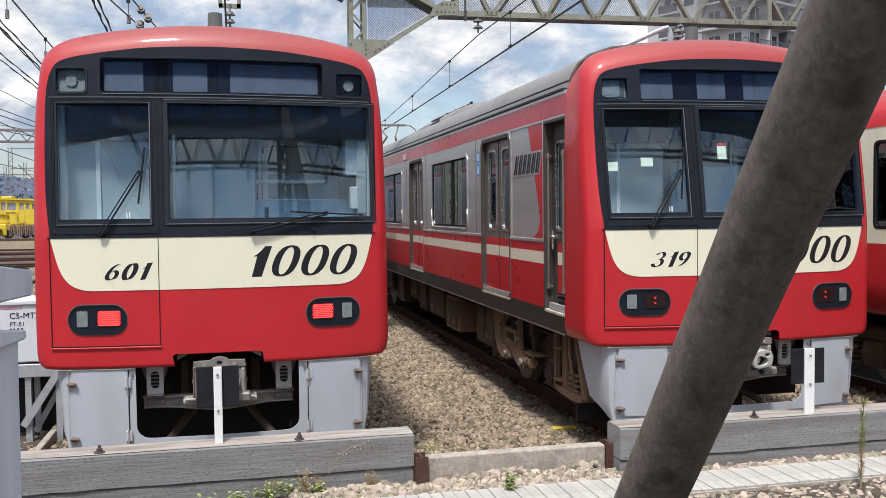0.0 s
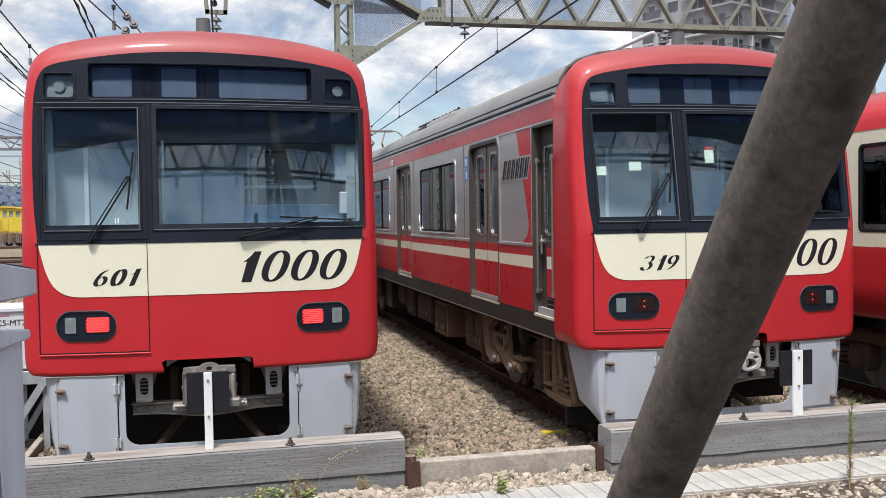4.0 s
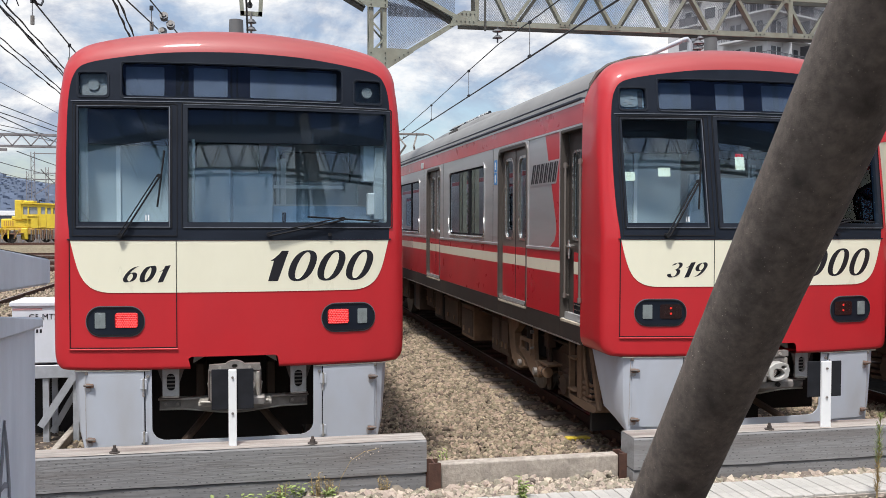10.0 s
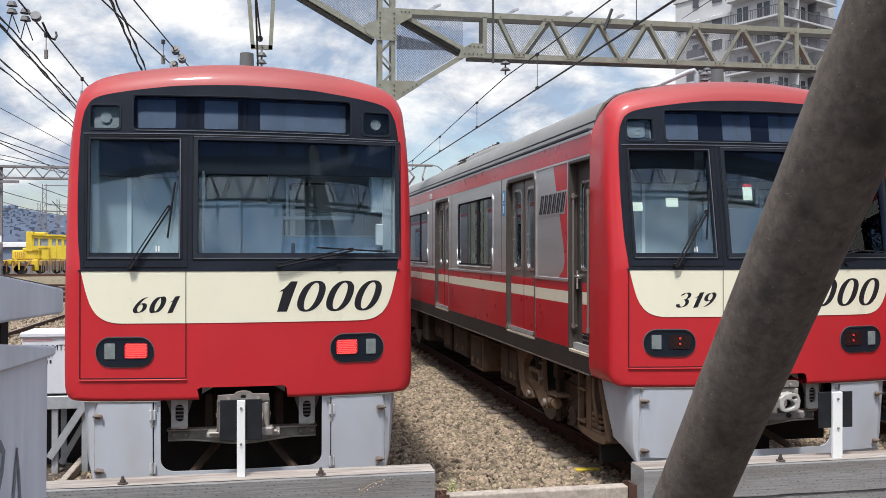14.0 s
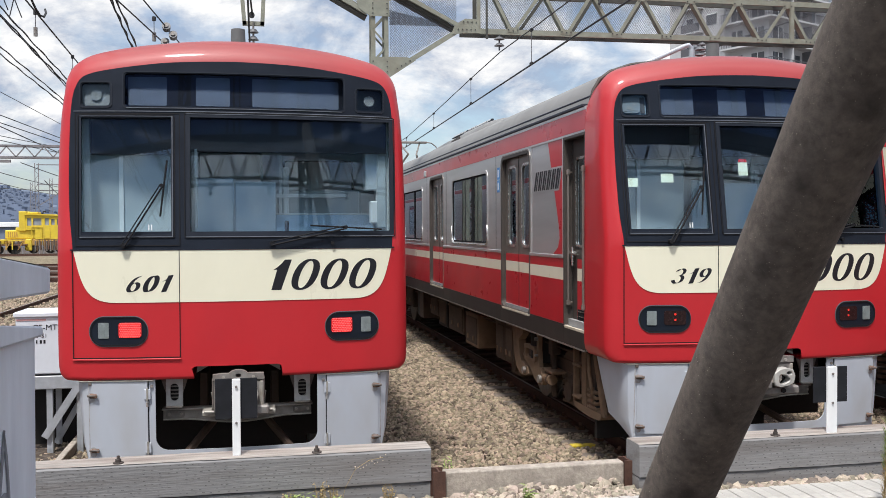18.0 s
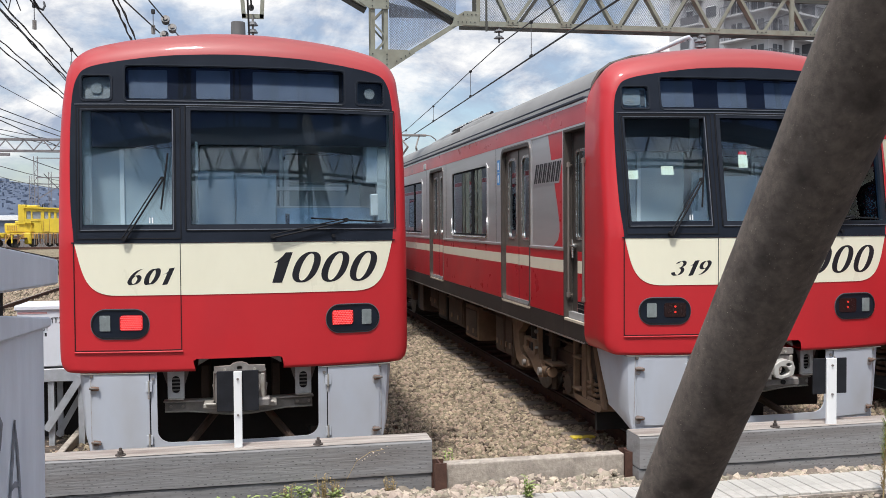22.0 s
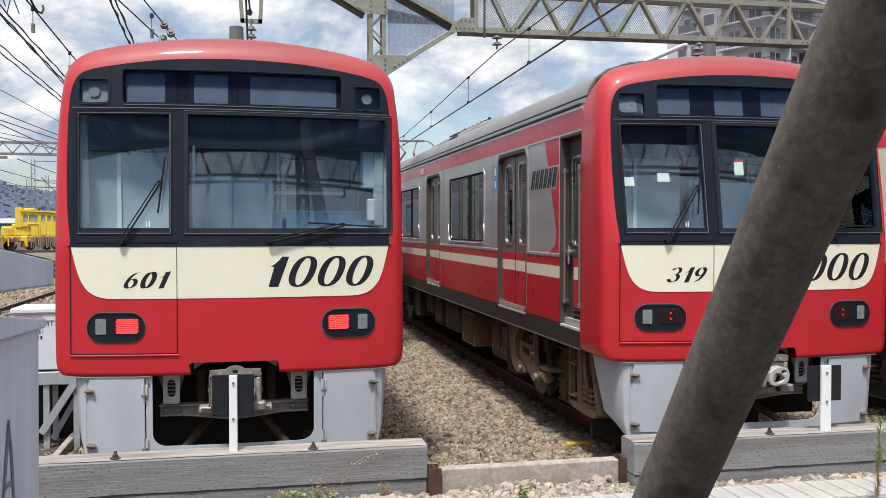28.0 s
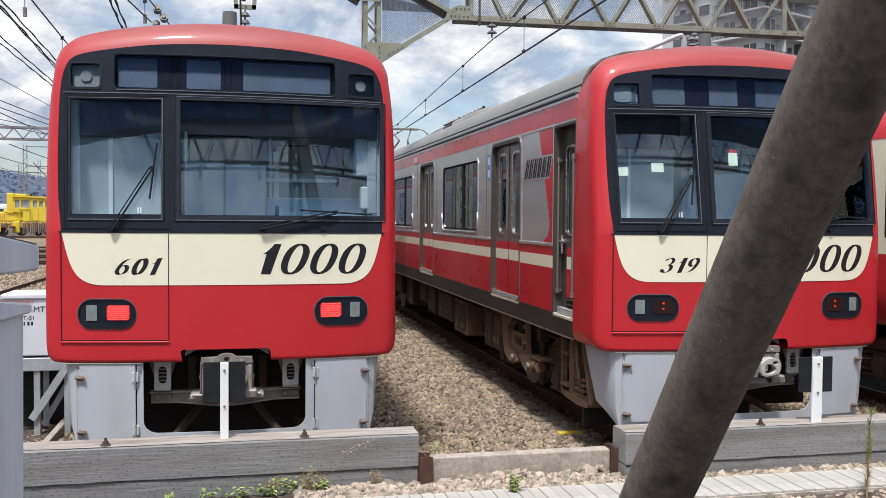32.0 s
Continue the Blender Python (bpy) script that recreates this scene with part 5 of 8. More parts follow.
JAWPALE = material("pale_jaw_paint", (0.46, 0.45, 0.42), 0.5, 0.1, noise_scale=12, vary=0.15, dirt=(0.30, 0.26, 0.22), dirt_amount=0.5, dirt_scale=9)
JAMB = material("door_jamb_grey", (0.065, 0.055, 0.048), 0.6, 0.1, noise_scale=6, vary=0.15)
CABBLUEPALE = material("pale_blue_cab_panel", (0.36, 0.44, 0.51), 0.5, noise_scale=3, vary=0.10)
BEAM = material("brown_grey_beam", (0.27, 0.25, 0.225), 0.7, 0.1, noise_scale=9, vary=0.3, dirt=(0.10, 0.075, 0.06), dirt_amount=0.6, dirt_scale=5)
PALECAST = material("pale_worn_casting", (0.35, 0.33, 0.295), 0.55, 0.2, noise_scale=14, vary=0.25, dirt=(0.22, 0.17, 0.12), dirt_amount=0.5, dirt_scale=9)
STEPGREY = material("dirty_step_paint", (0.48, 0.48, 0.47), 0.6, noise_scale=12, vary=0.2, dirt=(0.26, 0.22, 0.18), dirt_amount=0.5, dirt_scale=9)
OLDGREY = material("old_fitting_grey", (0.16, 0.14, 0.125), 0.7, 0.2, noise_scale=18, vary=0.35, dirt=(0.16, 0.085, 0.05), dirt_amount=0.7, dirt_scale=12)
STAIN = material("rust_stained_paint", (0.40, 0.39, 0.39), 0.7, noise_scale=25, vary=0.2, dirt=(0.26, 0.16, 0.10), dirt_amount=0.9, dirt_scale=22)
CLEARLENS = material("ribbed_clear_lens", (0.22, 0.25, 0.25), 0.25, noise_scale=20, vary=0.15)
CABPALE = material("pale_cab_panel", (0.31, 0.36, 0.38), 0.5, noise_scale=3, vary=0.08)
RUBY = material("dark_red_lens", (0.30, 0.012, 0.012), 0.3, emit=(1.0, 0.02, 0.03), emit_strength=0.12, noise_scale=40, vary=0.3)
REDOFF = material("unlit_red_lens", (0.020, 0.009, 0.009), 0.25, noise_scale=40, vary=0.3)
PAPERGREEN = material("green_sticker", (0.20, 0.45, 0.33), 0.7, vary=0.05)
ROOFDARK = material("antenna_grey", (0.12, 0.12, 0.12), 0.6, vary=0.1)

AX, AY = 0.20, 7.90
BX, BY = 4.851, 7.73

car_a = thing("train_car", pose(AX, AY, 0), "red and cream train car with lit tail lamps behind timber stop", "train", "parked trains")
front_cap(car_a)
front_details(car_a, "601", True)
skirt(car_a)
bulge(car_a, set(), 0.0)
cab(car_a, 1)
car_shell(car_a, 18.0)
openings = ((0.72, 1.26), (2.6, 3.6), (4.46, 6.70), (9.42, 11.66))
plain_side(car_a, -1, 18.0, openings)
plain_side(car_a, 1, 18.0, openings)
bogie(car_a, 2.6)
bogie(car_a, 15.0)
underfloor(car_a, 4.6, 13.0, 4)
roof_gear(car_a, 0.005)

# the next car of the first train, seen in the second train's windows
car_e = thing("train_car", pose(AX, AY + 18.4, 0), "red and stainless car coupled behind the leading one", "train", "parked trains")
car_shell(car_e, 18.0, 0.05)
plain_side(car_e, -1, 18.0, openings[1:])
plain_side(car_e, 1, 18.0, openings[1:])
part("near_end_wall", box_bm(-1.38, 1.38, 0.02, 0.06, 0.84, 3.3), STEEL, car_e)
bogie(car_e, 2.6)
bogie(car_e, 15.0)
part("cab_side_panel", box_bm(1.22, 1.30, 0.34, 0.36, 2.04, 2.69, 0.006), CABPALE, car_a)
car_b = thing("train_car", pose(BX, BY, 0), "red, cream and stainless train car, doors closed, lamps nearly dark", "train", "parked trains")
front_cap(car_b)
front_details(car_b, "319", False)
skirt(car_b)
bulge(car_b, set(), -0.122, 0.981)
cab(car_b, 2)
car_shell(car_b, 18.0, crown=0.985)
left_side(car_b, 18.0)
plain_side(car_b, 1, 18.0, openings)
bogie(car_b, 2.75)
bogie(car_b, 15.0)
underfloor(car_b, 8.1, 13.2, 9)
side_gear(car_b)
boarding_steps(car_b)
roof_gear(car_b, 0.10)
part("cab_side_cabinet", box_bm(0.92, 1.30, 0.29, 0.33, 1.98, 2.80, 0.01), CABLIGHT, car_b, "pale cabinet beside the windscreen")
old = {o.name for o in car_b.children_recursive}
for x0, x1, z0, z1 in ((-1.225, -1.135, 2.40, 2.48), (-0.925, -0.815, 2.44, 2.52), (-0.20, -0.11, 2.505, 2.625)):
    nt = part("notice", plate_bm([(x0, z0), (x1, z0), (x1, z1), (x0, z1)], [], on_face(0.036), (0, 0.002, 0)), PAPER, car_b, "pale notice behind the glass")
part("notice_head", plate_bm([(-0.20, 2.627), (-0.11, 2.627), (-0.12, 2.655), (-0.19, 2.655)], [], on_face(0.036), (0, 0.002, 0)), FILM, nt)
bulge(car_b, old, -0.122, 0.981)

# ---- ground, tracks and stops ----
# bed far darker than its stones, so shade between them is in its colour
BALLAST = material("ballast_bed", (0.06, 0.044, 0.033), 0.95, noise_scale=22, vary=0.45, bump=0.9, bump_scale=26, dirt=(0.15, 0.12, 0.10), dirt_amount=0.7, dirt_scale=9)
STONE = material("ballast_stone", (0.250, 0.199, 0.140), 0.92, noise_scale=9, vary=0.25, per_island=0.60, hue=0.025, bump=0.2, bump_scale=60)
STONEPALE = material("pale_crushed_stone", (0.31, 0.262, 0.205), 0.92, noise_scale=9, vary=0.25, per_island=0.55, hue=0.030, bump=0.2, bump_scale=60)
RAILSIDE = material("rusty_rail", (0.085, 0.042, 0.030), 0.8, 0.2, noise_scale=12, vary=0.35, bump=0.15)
RAILTOP = material("worn_rail_head", (0.40, 0.36, 0.33), 0.35, 0.8, noise_scale=8, vary=0.2, stretch=(1, 0.1, 1))
SLEEPER = material("old_sleeper", (0.17, 0.14, 0.115), 0.9, noise_scale=6, vary=0.35, stretch=(0.3, 3, 3), bump=0.3, bump_scale=40)
TIMBER = material("weathered_grey_timber", (0.225, 0.222, 0.222), 0.85, noise_scale=14, vary=0.14, stretch=(0.25, 2, 3.5), bump=0.20, bump_scale=22, dirt=(0.12, 0.10, 0.09), dirt_amount=0.75, dirt_scale=2.2)
TIMBERTOP = material("pale_timber_top", (0.32, 0.29, 0.26), 0.9, noise_scale=8, vary=0.30, stretch=(0.3, 3, 3), bump=0.3, bump_scale=30, dirt=(0.14, 0.10, 0.085), dirt_amount=0.8, dirt_scale=3.5)
OLDIRON = material("old_dark_iron", (0.075, 0.062, 0.055), 0.75, 0.2, noise_scale=16, vary=0.4)
NOTCH = material("dark_incision", (0.085, 0.083, 0.08), 0.95, vary=0.4, per_island=0.3)
CONCRETE = material("weathered_concrete", (0.38, 0.335, 0.285), 0.9, noise_scale=26, vary=0.28, bump=0.3, bump_scale=70, dirt=(0.19, 0.165, 0.14), dirt_amount=0.7, dirt_scale=5)
LID = material("pale_trough_lid", (0.41, 0.39, 0.36), 0.85, noise_scale=12, vary=0.12, bump=0.15, per_object=0.06, dirt=(0.33, 0.315, 0.285), dirt_amount=0.5, dirt_scale=4)
POLE = material("dark_bitumen_pole", (0.150, 0.126, 0.107), 0.82, noise_scale=24, vary=0.30, bump=0.14, bump_scale=140, dirt=(0.034, 0.029, 0.027), dirt_amount=0.75, dirt_scale=5.5, spec=0.3)
SPECK = material("pale_grit", (0.34, 0.30, 0.23), 0.9, vary=0.2)
ZINC = material("galvanised_cabinet", (0.74, 0.79, 0.87), 0.6, 0.05, noise_scale=7, vary=0.14, stretch=(1, 1.0, 0.28), bump=0.05, dirt=(0.52, 0.57, 0.66), dirt_amount=0.75, dirt_scale=10)
ZINCTOP = material("stained_cabinet_roof", (0.36, 0.33, 0.285), 0.7, 0.0, noise_scale=6, vary=0.15, dirt=(0.42, 0.33, 0.22), dirt_amount=0.5, dirt_scale=5)
PENCIL = material("faded_marker", (0.22, 0.235, 0.27), 0.8, vary=0.3, noise_scale=30)
YELLOW = material("yellow_paint", (0.66, 0.50, 0.05), 0.6, noise_scale=8, vary=0.2, dirt=(0.4, 0.28, 0.08), dirt_amount=0.4)

GROUND, RAIL_TOP, FRONT = -0.325, -0.17, 0.045


def grid_ground():
    """One sheet to the horizon: a ballast bed, raised in front of the stops."""
    xs = sorted(set([-900, -400, -160, -60, -25, -12] + [round(-8 + 0.5 * i, 2) for i in range(45)] + [16, 22, 40, 90, 250, 900]))
    ys = sorted(set([-200, -40, -10, 0, 3, 5, 5.6, 6.0, 6.3, 6.60, 6.66, 7.0] + [8 + 0.8 * i for i in range(35)] + [40, 60, 90, 140, 240, 450, 900, 2000]))
    bm = bmesh.new()
    rows = []
    for y in ys:
        row = []
        for x in xs:
            z = FRONT if y < 6.63 else GROUND
            if y < 5.0:
                z += 0.30 * min(1.0, (5.0 - y) / 3.0)
            if 8 < y < 36 and -8 < x < 16:
                z += 0.03 * noise.noise(Vector((x * 0.9, y * 0.7, 3)))
            row.append(bm.verts.new((x, y, z)))
        rows.append(row)
    for a, b in zip(rows, rows[1:]):
        for i in range(len(xs) - 1):
            bm.faces.new((a[i], a[i + 1], b[i + 1], b[i]))
    ob = part("ground", bm, BALLAST, None, smooth=False)
    return tagged(ob, "brown crushed-stone ballast covering the yard", "ground", kind="structure")


grid_ground()


def stones(name, count, region, size, mat, label, seed, z_of, keep=None):
    """Loose stones as one mesh: rough twelve-corner lumps, each its own island."""
    rng = np.random.default_rng(seed)
    phi = (1 + 5 ** 0.5) / 2
    base = np.array([(-1, phi, 0), (1, phi, 0), (-1, -phi, 0), (1, -phi, 0), (0, -1, phi), (0, 1, phi), (0, -1, -phi), (0, 1, -phi), (phi, 0, -1), (phi, 0, 1), (-phi, 0, -1), (-phi, 0, 1)]) / 1.9
    tri = np.array([int(c, 12) for c in "0b5 051 017 07a 0ab 159 5b4 ba2 a76 718 394 342 326 368 389 495 24b 62a 867 981".replace(" ", "")]).reshape(-1, 3)
    x0, x1, y0, y1 = region
    P = np.stack([rng.uniform(x0, x1, count), rng.uniform(y0, y1, count)], 1)
    if keep is not None:
        P = P[keep(P[:, 0], P[:, 1])]
    n = len(P)
    S = rng.uniform(size[0], size[1], (n, 1, 1)) * rng.uniform(0.6, 1.25, (n, 1, 3)) * np.array([1, 1, 0.7])
    A = rng.uniform(0, 2 * np.pi, (n, 3))
    V = base[None] * (1 + rng.uniform(-0.40, 0.36, (n, 12, 3))) * S
    for k, (i, j) in enumerate(((0, 1), (1, 2), (0, 2))):
        amp = 1.0 if k == 0 else 0.18
        c, s = np.cos(A[:, k] * amp)[:, None], np.sin(A[:, k] * amp)[:, None]
        vi, vj = V[:, :, i].copy(), V[:, :, j].copy()
        V[:, :, i], V[:, :, j] = c * vi - s * vj, s * vi + c * vj
    Z = z_of(P[:, 0], P[:, 1]) + rng.uniform(-0.2, 0.55, n) * S[:, 0, 2]
    V[:, :, 0] += P[:, 0:1]
    V[:, :, 1] += P[:, 1:2]
    V[:, :, 2] += Z[:, None]
    F = (tri[None] + (np.arange(n) * 12)[:, None, None]).reshape(-1, 3)
    me = bpy.data.meshes.new(name)
    me.from_pydata(V.reshape(-1, 3).tolist(), [], F.tolist())
    me.materials.append(mat)
    return tagged(new(name, me), label, "ballast", kind="stuff")


def bed(x, y):
    return np.full_like(x, GROUND) + 0.03 * np.sin(x * 2.3 + y * 0.9) * np.sin(y * 1.3) + 0.04 * np.exp(-((x - 2.7) / 0.7) ** 2)


def off_sleepers(x, y):
    """Leaves the sleeper ends of the second track half bare."""
    away = np.abs((y - 7.15 + 0.29) % 0.58 - 0.29)
    return (x < 3.56 + 0.08 * np.sin(y * 31)) | (away > 0.105) | (np.sin(x * 913.0 + y * 517.0) > 0.86)


stones("ballast_stones", 13500, (1.3, 4.02, 7.2, 12.0), (0.016, 0.037), STONE, "brown-grey crushed stones between the tracks", 3, bed, off_sleepers)
stones("ballast_stones", 19000, (1.9, 4.02, 12.0, 22.0), (0.018, 0.042), STONE, "brown-grey crushed stones farther between the tracks", 4, bed, off_sleepers)
stones("ballast_stones", 7000, (-2.9, -0.9, 7.3, 14.0), (0.016, 0.036), STONE, "brown-grey crushed stones beside the train", 5, bed)
stones("ballast_stones", 9000, (5.6, 8.5, 6.9, 14.0), (0.016, 0.036), STONE, "brown-grey crushed stones beside the far train", 6, bed)
stones("ballast_stones", 3200, (-0.6, 1.0, 7.0, 10.0), (0.022, 0.045), STONE, "grimy stones under the train", 16, bed)
stones("ballast_stones", 3200, (4.2, 5.6, 6.9, 10.5), (0.022, 0.045), STONE, "stones under the far train", 17, bed)
stones("crushed_stones", 5200, (0.7, 7.5, 6.30, 6.64), (0.022, 0.05), STONEPALE, "pale angular stones before the timber stop", 7, lambda x, y: np.full_like(x, FRONT - 0.01),
       lambda x, y: (y < 6.44) | ((x > 1.62) & (x < 3.12) & (y < 6.56)) | (x < 1.6))
stones("crushed_stones", 2600, (0.2, 7.5, 5.15, 5.88), (0.015, 0.035), STONEPALE, "pale gravel on the near side of the trough lids", 8, lambda x, y: np.full_like(x, FRONT - 0.01))


def heap(share):
    """Stones banked up against the kerb."""
    def height(x, y):
        ends = np.clip((x - 1.66) / 0.15, 0, 1) * np.clip((3.12 - x) / 0.15, 0, 1)
        return FRONT - 0.01 + share * 0.062 * ends * np.clip((y - 6.36) / 0.2, 0, 1) * (1 + 0.3 * np.sin(x * 9.0))
    return height


for layer, seed in ((0.35, 31), (0.7, 32), (1.0, 33)):
    stones("crushed_stones", 420, (1.68, 3.10, 6.38, 6.585), (0.016, 0.036), STONEPALE, "pale angular stones banked against the concrete kerb", seed, heap(layer))


def rail_profile(bm, x, y0, y1, top, skew=0.0):
    pts = [(-0.065, -0.153), (0.065, -0.153), (0.065, -0.140), (0.012, -0.120), (0.010, -0.045), (0.034, -0.034), (0.034, -0.004), (0.028, 0.0), (-0.028, 0.0), (-0.034, -0.004), (-0.034, -0.034), (-0.010, -0.045), (-0.012, -0.120), (-0.065, -0.140)]
    r0 = [bm.verts.new((x + u, y0, top + v)) for u, v in pts]
    r1 = [bm.verts.new((x + skew + u, y1, top + v)) for u, v in pts]
    n = len(pts)
    for i in range(n):
        j = (i + 1) % n
        bm.faces.new((r0[i], r0[j], r1[j], r1[i]))
    bm.faces.new(r0)
    bm.faces.new(r1[::-1])


def track(xc, y0, y1, label, skew=0.0, sleepers=True, pitch=0.65, half=1.05):
    tr = thing("railway_track", pose(xc, y0, 0), label, "track", "yard tracks", "structure")
    for s in (-1, 1):
        bm = bmesh.new()
        rail_profile(bm, s * 0.7525, 0, y1 - y0, RAIL_TOP, skew)
        r = part("rail", bm, RAILSIDE, tr)
        bm = bmesh.new()
        v = [bm.verts.new((s * 0.7525 + u + (skew if yy else 0), yy, RAIL_TOP + 0.002)) for u, yy in ((-0.02, 0), (0.02, 0), (0.02, y1 - y0), (-0.02, y1 - y0))]
        bm.faces.new(v)
        part("rail_head", bm, RAILTOP, r)
    if sleepers:
        proto = box_bm(-half, half, -0.11, 0.11, GROUND - 0.12, GROUND + 0.030, 0.008)
        me = None
        clip = box_bm(-0.045, 0.045, -0.05, 0.05, GROUND + 0.030, GROUND + 0.065, 0.008)
        add_tube(clip, (0, 0, GROUND + 0.05), (0, 0, GROUND + 0.11), 0.020, 6)
        mc = None
        y = 0.35
        while y < min(y1 - y0, 26):
            if me is None:
                ob = part("sleeper", proto, SLEEPER, tr)
                me = ob.data
                oc = part("rail_clip", clip, RUST, tr)
                mc = oc.data
                ob.location, oc.location = (skew * y / (y1 - y0), y, 0), (-0.85, y, 0)
            else:
                ob = new("sleeper", me)
                ob.parent, ob.location = tr, (skew * y / (y1 - y0), y, 0)
                oc = new("rail_clip", mc)
                oc.parent, oc.location = tr, (-0.85, y, 0)
            for x in (-0.655, 0.655, 0.85):
                oc = new("rail_clip", mc)
                oc.parent, oc.location = tr, (x, y, 0)
            y += pitch
    return tr


track(AX, 7.05, 60, "rusty track under the parked train")
track(BX, 6.80, 60, "rusty track with worn sleepers under the second train", pitch=0.58, half=1.26)
track(BX + 4.15, -4, 60, "rusty track under the third train", sleepers=False)


def timber_stop(x0, x1, y0, label, bolts, seed):
    rnd = random.Random(seed)
    st = thing("timber_stop", pose(0, y0, 0), label, "buffer stop", "timber stops")
    for k, (z0, z1, off) in enumerate(((0.165, 0.405, 0.0), (-0.06, 0.155, 0.012))):
        bm = bmesh.new()
        n = 24
        rows = []
        for i in range(n + 1):
            x = x0 + (x1 - x0) * i / n
            w = [rnd.uniform(-0.004, 0.004) for _ in range(4)]
            rows.append([bm.verts.new(p) for p in ((x, off + w[0], z0 + w[1] * 0.6), (x, off + w[0] * 0.5, z1 - 0.012), (x, off + 0.012, z1 + w[2] * 0.5), (x, 0.235, z1 + w[3]), (x, 0.245, z1 - 0.01), (x, 0.245, z0))])
        for a, b in zip(rows, rows[1:]):
            for i in range(6):
                j = (i + 1) % 6
                bm.faces.new((a[i], a[j], b[j], b[i]))
        bm.faces.new(rows[0])
        bm.faces.new(rows[-1][::-1])
        beam = part("beam", bm, TIMBER, st, "weathered grey squared timber")
        # small knife incisions of the preserving treatment
        bm = bmesh.new()
        for r in range(9):
            z = z0 + 0.018 + (z1 - z0 - 0.036) * r / 8
            x = x0 + 0.03 + (0.045 if r % 2 else 0)
            while x < x1 - 0.05:
                u = x + rnd.uniform(-0.008, 0.008)
                zz, h = z + rnd.uniform(-0.002, 0.002), rnd.uniform(0.0015, 0.0026)
                if rnd.random() < 0.72:
                    w = rnd.uniform(0.010, 0.019)
                    bm.faces.new([bm.verts.new((q, off - 0.0048, zz + e)) for q, e in ((u, -h), (u + w, -h * 0.6), (u + w, h), (u, h * 0.7))])
                x += rnd.uniform(0.045, 0.062)
        tagged(part("incision_field", bm, NOTCH, beam), kind="stuff")
        if k == 0:
            # top skin in a paler, warmer colour than the beam's faces
            bm = bmesh.new()
            m = 30
            front, back = [], []
            for i in range(m + 1):
                x = x0 + (x1 - x0) * i / m
                front.append(bm.verts.new((x, 0.006 + rnd.uniform(-0.002, 0.006), 0.4085)))
                back.append(bm.verts.new((x, 0.232, 0.411)))
            for i in range(m):
                bm.faces.new((front[i], front[i + 1], back[i + 1], back[i]))
            part("bleached_top", bm, TIMBERTOP, beam)
    for x in bolts:
        bm = tube_bm((x, 0.05, 0.40), (x, 0.05, 0.418), 0.036, 12)
        add_tube(bm, (x, 0.05, 0.418), (x, 0.05, 0.440), 0.020, 6)
        add_tube(bm, (x, 0.05, 0.44), (x, 0.05, 0.462), 0.011, 8)
        part("bolt", bm, OLDIRON, st)
    return st


timber_stop(-1.75, 1.605, 6.69, "two stacked weathered grey timbers bolted across the track end", (-0.60, 0.77), 2)
timber_stop(3.14, 7.2, 6.44, "two stacked weathered grey timbers across the second track end", (4.29,), 3)


def stop_marker(x, y, z, label, half=0.029, board=(0.264, 0.556), top=0.555):
    st = thing("stop_marker", pose(x, y, z), label, "marker post", "stop markers")
    bm = box_bm(-half, half, -0.012, 0.012, 0.0, top, 0.004)
    post = part("post", bm, WHITE, st, "white painted flat post")
    for zz in (0.24, top - 0.055):
        part("screw", tube_bm((0, -0.022, zz), (0, -0.010, zz), 0.009, 8), IRONGREY, post)
    part("board", box_bm(-0.148, 0.148, 0.014, 0.028, *board, 0.003), BLACKPLATE, st, "black board")
    return st


stop_marker(0.203, 6.79, 0.405, "white post with a black board standing on the timber stop")
stop_marker(4.785, 6.50, 0.405, "white post with a black board standing on the second timber stop", 0.043, (0.240, 0.522), 0.524)

# kerb between the stops, with rusty stubs at its ends
kb = thing("kerb", pose(0, 6.60, 0), "low weathered concrete kerb holding back the ballast", "kerb", kind="structure")
bm = box_bm(1.69, 3.085, 0.0, 0.11, -0.1, 0.245, 0.010, 2)
for v in bm.verts:
    v.co.z += 0.004 * noise.noise(v.co * 6)
part("kerb_block", bm, CONCRETE, kb)
for x in (1.645, 3.125):
    bm = bmesh.new()
    add_box(bm, x - 0.045, x + 0.045, -0.03, -0.018, -0.1, 0.26)
    add_box(bm, x - 0.045, x + 0.045, 0.10, 0.112, -0.1, 0.26)
    add_box(bm, x - 0.006, x + 0.006, -0.018, 0.10, -0.1, 0.26)
    part("steel_stub", bm, RAILSIDE, kb, "rusty steel stub")

# trough lids in front of the stops
wk = thing("cable_trough", pose(0, 0, 0), "cable trough with narrow pale slatted lids, running past the stops", "cable trough", kind="structure")
lid_me = None
x = 0.35
while x < 8.6:
    if lid_me is None:
        bm = box_bm(0.002, 0.083, 5.885, 6.295, FRONT - 0.05, FRONT + 0.035, 0.004)
        ob = part("lid", bm, LID, wk)
        lid_me = ob.data
    else:
        ob = new("lid", lid_me)
        ob.parent = wk
    ob.location = (x, 0, 0.002 * math.sin(x * 37))
    x += 0.0855
part("trough_wall", box_bm(0.3, 8.6, 6.297, 6.315, -0.1, FRONT + 0.02), CONCRETE, wk)
part("trough_wall", box_bm(0.3, 8.6, 5.862, 5.880, -0.1, FRONT + 0.02), CONCRETE, wk)

bm = box_bm(3.60, 3.87, 9.19, 9.31, GROUND + 0.01, GROUND + 0.06, 0.012, 2)
for v in bm.verts:
    v.co += Vector((0.012 * noise.noise(v.co * 19), 0.02 * noise.noise(v.co * 13), 0.014 * noise.noise(v.co * 17)))
strip = part("marker_strip", bm, YELLOW)
tagged(strip, "yellow painted block lying beside the rail", "marker")

